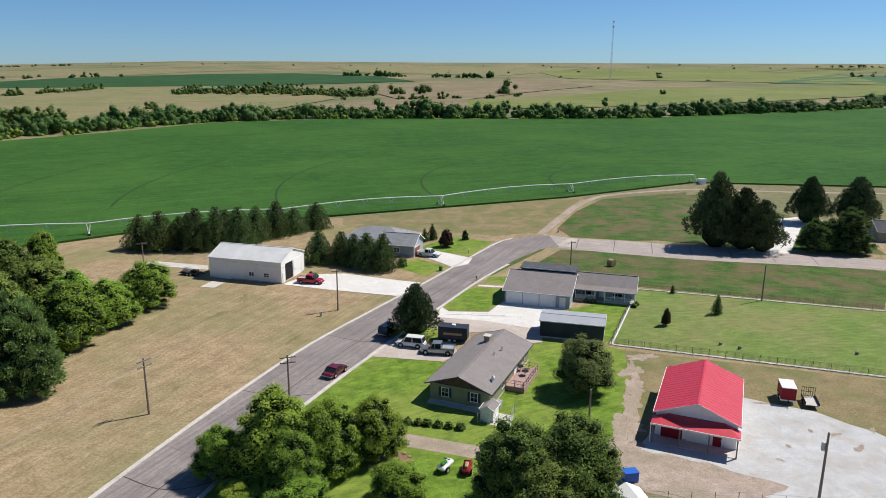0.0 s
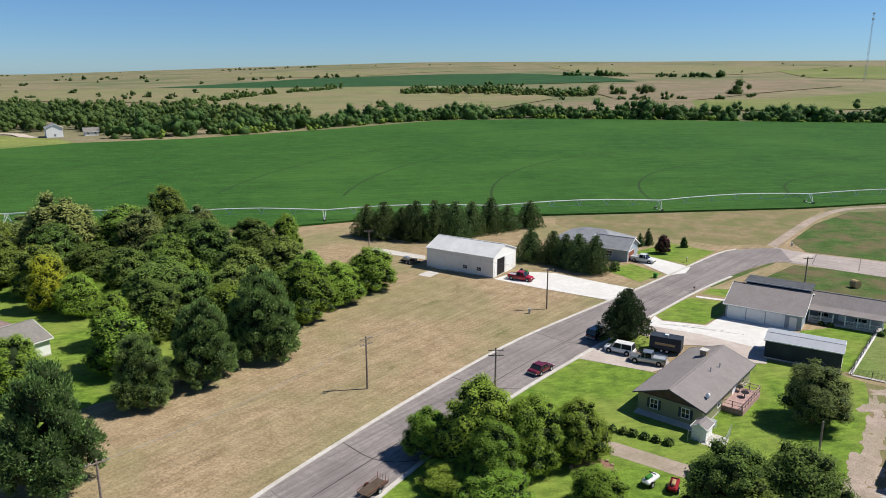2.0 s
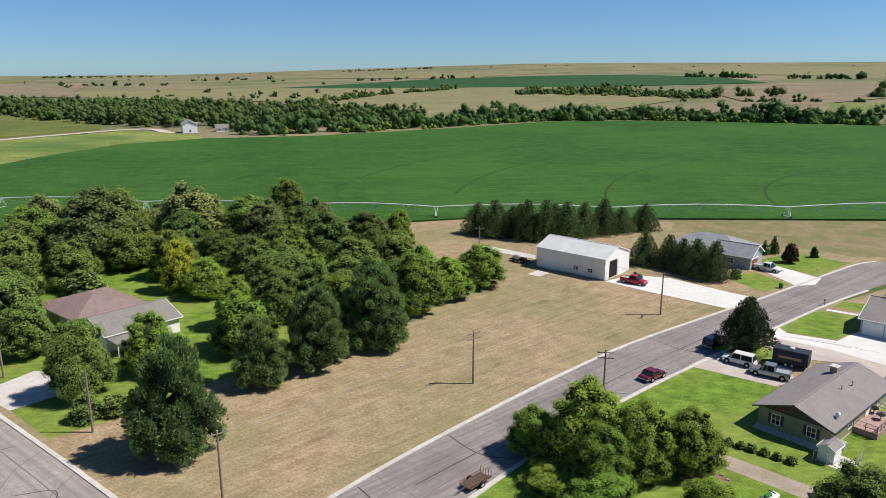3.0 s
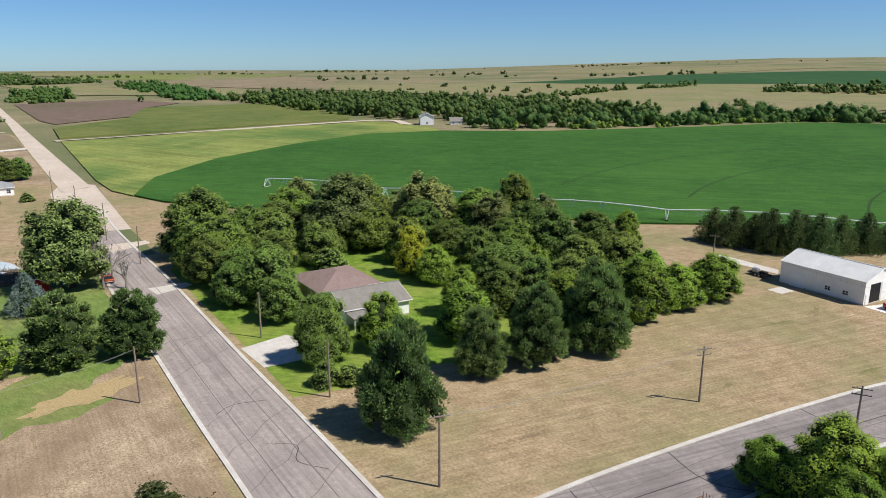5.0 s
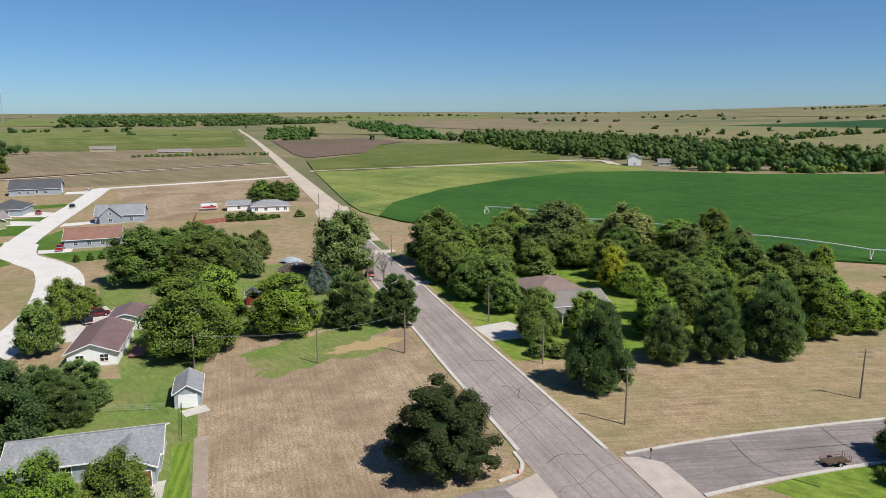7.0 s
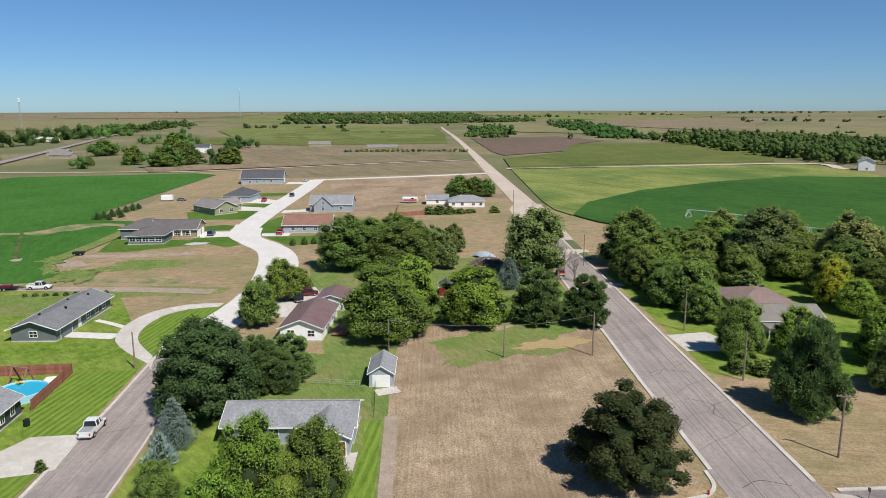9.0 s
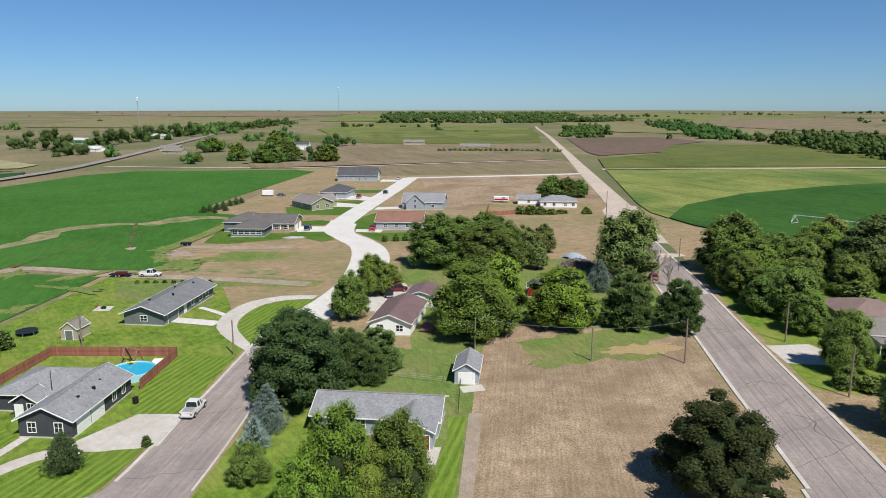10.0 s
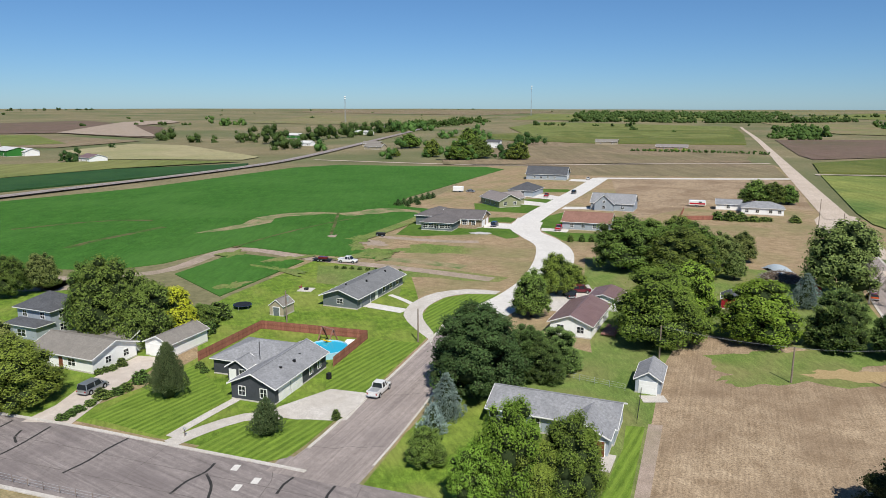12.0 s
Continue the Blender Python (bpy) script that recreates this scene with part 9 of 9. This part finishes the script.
# the grove, its field side
for n, (kind, x, y, h, r) in enumerate([
    ('g', -136.5, 129.2, 17.0, 9.6), ('g', -176.5, 116.5, 13.1, 5.8), ('o', -125.8, 155.5, 15.6, 5.5), ('o', -127.5, 140.6, 12.8, 7.9),
    ('d', -93.7, 128.5, 14.0, 6.7), ('d', -91.7, 141.3, 11.2, 6.3), ('l', -88.8, 152.2, 10.5, 3.7), ('l', -89.4, 116.0, 7.8, 3.3),
    ('l', -59.5, 120.0, 8.9, 4.8), ('l', -57.6, 131.7, 9.2, 5.3), ('l', -66.8, 121.4, 10.3, 5.0), ('d', -118.3, 120.0, 8.4, 5.7),
    ('o', -98, 120, 12, 6), ('d', -105, 135, 13, 6.5), ('d', -80, 118, 11, 6), ('g', -112, 148, 12, 6),
    ('o', -154, 122, 15, 8), ('d', -78, 132, 9.5, 5.4), ('g', -152.4, 135.1, 9.4, 7.4), ('d', -107.5, 129.9, 9.4, 6.2),
    ('o', -143.1, 140.1, 10, 7.3), ('g', -118, 136, 13, 6.6), ('d', -128, 120, 12.5, 6.2),
]):
    tree(kind, x, y, h, r * 1.07, n + 36)
# across the street
for n, (kind, x, y, h, r) in enumerate([
    ('g', -155.2, 46.1, 19.2, 9.1), ('p', -111.3, 40.4, 11.0, 5.0), ('p', -115.4, 31.0, 11.8, 5.7), ('d', -178.3, 9.7, 12.5, 7.0),
    ('d', -180.9, 16.9, 13.0, 7.0), ('g', -185.2, 25.3, 10.0, 5.0), ('d', -191.2, 6.7, 12.0, 6.0), ('g', -192.3, 32.4, 9.0, 4.5),
    ('d', -208.2, 17.4, 11.0, 6.0), ('b', -143.6, 34.6, 7.9, 3.3), ('n', -116.9, 17.9, 13.3, 7.3), ('o', -114.1, -1.5, 15.6, 8.9),
    ('n', -127.3, 6.7, 13.3, 5.8), ('d', -176.4, -2.0, 15.3, 9.2), ('d', -171.4, 13.2, 13.4, 9.4), ('g', -168.1, 25.1, 7.7, 3.0),
    ('k', -52.4, 18.5, 12.6, 6.9),
]):
    tree(kind, x, y, h, r * 1.07, n + 59)


# ---------------------------------------------------------------- creek woods and far tree lines
def scatter(outline, n, seed, h=(8, 14), r=(4.5, 7.5)):
    """Tree spots strewn inside an outline."""
    rng = random.Random(seed)
    xs, ys = [p[0] for p in outline], [p[1] for p in outline]
    out = []
    while len(out) < n:
        x, y = rng.uniform(min(xs), max(xs)), rng.uniform(min(ys), max(ys))
        inside = False
        for (ax, ay), (bx, by) in zip(outline, outline[1:] + outline[:1]):
            if (ay > y) != (by > y) and x < (bx - ax) * (y - ay) / (by - ay) + ax:
                inside = not inside
        if inside:
            out.append((x, y, rng.uniform(*h), rng.uniform(*r)))
    return out


CREEK = [(-338, 398), (-312, 428), (-270, 490), (-225, 590), (-140, 655), (-50, 668), (60, 676), (170, 686), (300, 748), (430, 800), (560, 895), (760, 950)]
woods("creek_woods", "dark green creek woods along the soybean field", along(CREEK, 22, 9, 1, (7, 13), (5.5, 9)), 1, "k", 75)
woods("creek_woods", "mid-green creek trees along the soybean field", along(CREEK, 24, 9, 2, (6, 12), (5, 8.5)), 2, "d", 75)
woods("creek_woods", "bright green bushes at the creek edge", along(offset_line(CREEK, -14), 8, 12, 22, (3, 6), (3, 5)), 22, "o", 37)
WOOD = [(-545, 402), (-380, 398), (-320, 470), (-275, 545), (-330, 600), (-480, 640), (-700, 650), (-860, 580), (-900, 490), (-700, 440)]
woods("creek_woods", "broad dark green woods west of the field", [q for q in scatter(WOOD, 380, 3) if math.dist(q[:2], (-400, 388)) > 34], 3, "k", 52)
woods("creek_woods", "mid-green trees in the western woods", [q for q in scatter(WOOD, 260, 4) if math.dist(q[:2], (-400, 388)) > 34], 4, "d", 52)
woods("creek_woods", "grey-green trees in the western woods", [q for q in scatter(WOOD, 30, 44) if math.dist(q[:2], (-400, 388)) > 34], 44, "g", 45)
woods("far_tree_line", "dark trees on the pasture hill", along([(-400, 1120), (-330, 1130), (-273, 1148), (-180, 1110), (-123, 1084)], 60, 13, 5, (8, 14), (5, 9)), 5, "d", 45)
woods("far_tree_line", "grey-green scrub on the pasture hill", scatter([(-420, 1090), (-120, 1060), (-100, 1140), (-400, 1180)], 40, 6, (5, 10), (4, 8)), 6, "g", 37)
woods("far_tree_line", "dark row of junipers across the pasture", along([(-552, 738), (-600, 880), (-635, 1032), (-615, 1180), (-603, 1268)], 22, 12, 7, (6, 11), (4, 7)), 7, "d", 45)
woods("far_tree_line", "dark junipers on the pasture", [(-837, 983, 9, 6), (-766, 940, 9, 6), (-730, 949, 8, 5), (-805, 1105, 8, 6), (-1031, 1058, 9, 7), (-700, 900, 8, 6), (-760, 880, 8, 6)], 8, "k", 67)
woods("far_tree_line", "single round trees on the hill", [(-315, 772, 9, 7), (98, 1150, 20, 15), (-75, 1125, 15, 12), (-31, 1131, 13, 11), (-110, 1110, 12, 12), (580, 1975, 14, 11)], 81, "d", 150)
woods("far_tree_line", "dark hedge before the tan stubble", along([(-60, 985), (0, 1000), (60, 1030), (110, 1080)], 14, 12, 82, (6, 9), (5, 8)), 82, "d", 45)
woods("far_tree_line", "far dark trees on the hill", along([(-270, 2104), (-180, 2080), (-120, 2060)], 30, 18, 83, (12, 18), (9, 14)), 83, "d", 37)
woods("far_tree_line", "far dark trees on the hill", along([(-60, 2010), (22, 2017), (120, 1990)], 20, 18, 84, (10, 14), (9, 13)), 84, "d", 37)
woods("far_tree_line", "far tree line past the fields", along([(-1640, 735), (-1660, 718), (-1600, 640)], 40, 20, 85, (12, 18), (9, 14)), 85, "d", 37)
woods("far_tree_line", "dark woods along the gravel road", along([(-1540, 651), (-1280, 590), (-1000, 495), (-895, 470)], 60, 13, 86, (8, 14), (6, 10)), 86, "d", 45)
woods("far_tree_line", "dark shrubs at the gravel road", along([(-985, 290), (-1060, 320), (-1200, 360), (-1500, 460)], 60, 16, 14, (6, 11), (5, 9)), 14, "d", 37)
woods("far_tree_line", "far dark band of trees on the horizon", along([(-1910, 42), (-1890, 240), (-1883, 432), (-1960, 700)], 70, 15, 9, (8, 14), (8, 12)), 9, "k", 34)
woods("far_tree_line", "far trees of a distant town", scatter([(-2100, 0), (-2000, 600), (-3300, 900), (-3400, 100)], 300, 91, (8, 14), (9, 14)), 91, "k", 18)
woods("far_tree_line", "far tree line behind the farms", along([(-1000, -330), (-1200, -300), (-1500, -260), (-1900, -200)], 50, 18, 12, (8, 14), (6, 10)), 12, "d", 34)
woods("far_tree_line", "far dark trees past the quarry", along([(-1368, -711), (-1400, -680)], 40, 20, 15, (10, 15), (8, 12)), 15, "d", 37)
woods("farm_hedge", "low green hedge before the far farm", along([(-690, 70), (-694, 100), (-700, 140)], 4, 8, 16, (2, 3.5), (2.5, 4)), 16, "o", 30)
_r = random.Random(77)
woods("far_scattered_trees", "single dark trees strewn over the prairie", [(d * math.cos(a), d * math.sin(a), _r.uniform(4, 9), _r.uniform(3, 7)) for d, a in ((_r.uniform(900, 4300), _r.uniform(0.6, 4.2)) for _ in range(130))], 15, "k", 30, 1.6)
_lines = []
for k in range(16):
    d, a = _r.uniform(1500, 4200), _r.uniform(0.8, 3.9)
    _lines += along([(d * math.cos(a + b), d * math.sin(a + b)) for b in (0, 0.06, 0.13)], 30, 26, k, (6, 11), (6, 11))
woods("far_tree_line", "thin far tree lines near the horizon", _lines, 16, "k", 24, 1.7)
woods("farm_hedge", "row of small round shrubs before the farm", [(-686 + 1.05 * i, 51 + 5 * i, 3.2, 2.3) for i in range(24)], 96, "d", 30)
woods("far_tree_line", "dark trees round far farms beyond the railway", [(-768, -389, 13.3, 7.5), (-793, -391, 14.9, 7.5), (-771, -371, 16.6, 7.5), (-740, -344, 17.9, 9.7), (-765, -340, 20.1, 9.7), (-647, -293, 13.8, 8.7), (-666, -289, 15.5, 8.7), (-799, -503, 10.9, 9.5), (-828, -507, 12.2, 9.5), (-758, -438, 10.1, 7.9), (-762, -416, 7.8, 5.2), (-808, -315, 16.8, 10.2), (-837, -310, 18.9, 10.2), (-883, -310, 15.7, 10.9), (-916, -305, 17.7, 10.9), (-969, -310, 18.4, 10.0), (-1008, -307, 20.7, 10.0), (-974, -284, 23.0, 10.0), (-1075, -295, 17.3, 10.9), (-1123, -291, 19.4, 10.9)], 120, "k", 110)
woods("far_tree_line", "dark trees round far farms beyond the railway", [(-1081, -266, 21.6, 10.9), (-1154, -264, 15.3, 13.4), (-1209, -256, 17.2, 13.4), (-630, -244, 9.6, 7.5), (-677, -281, 9.5, 5.9), (-548, -156, 8.2, 5.8), (-688, -176, 10.2, 8.0), (-708, -170, 11.4, 8.0), (-578, -130, 14.0, 5.4), (-592, -127, 15.7, 5.4), (-912, -166, 9.6, 7.1), (-946, -162, 10.8, 7.1), (-545, -108, 12.4, 5.6), (-558, -103, 14.0, 5.6), (-547, -95, 15.5, 5.6), (-560, -90, 12.4, 5.6), (-846, -126, 18.9, 9.3), (-876, -117, 21.3, 9.3), (-712, -98, 12.2, 7.0), (-734, -91, 13.7, 7.0)], 140, "d", 110)
woods("far_tree_line", "dark trees round far farms beyond the railway", [(-558, -66, 11.1, 5.7), (-572, -61, 12.5, 5.7), (-561, -53, 13.9, 5.7), (-795, -64, 10.4, 6.8), (-821, -57, 11.7, 6.8), (-763, -50, 9.0, 6.2), (-787, -43, 10.1, 6.2), (-475, -391, 8.7, 5.5), (-486, -393, 9.7, 5.5), (-484, -404, 3.2, 2.5), (-643, -466, 5.1, 3.2)], 160, "k", 110)
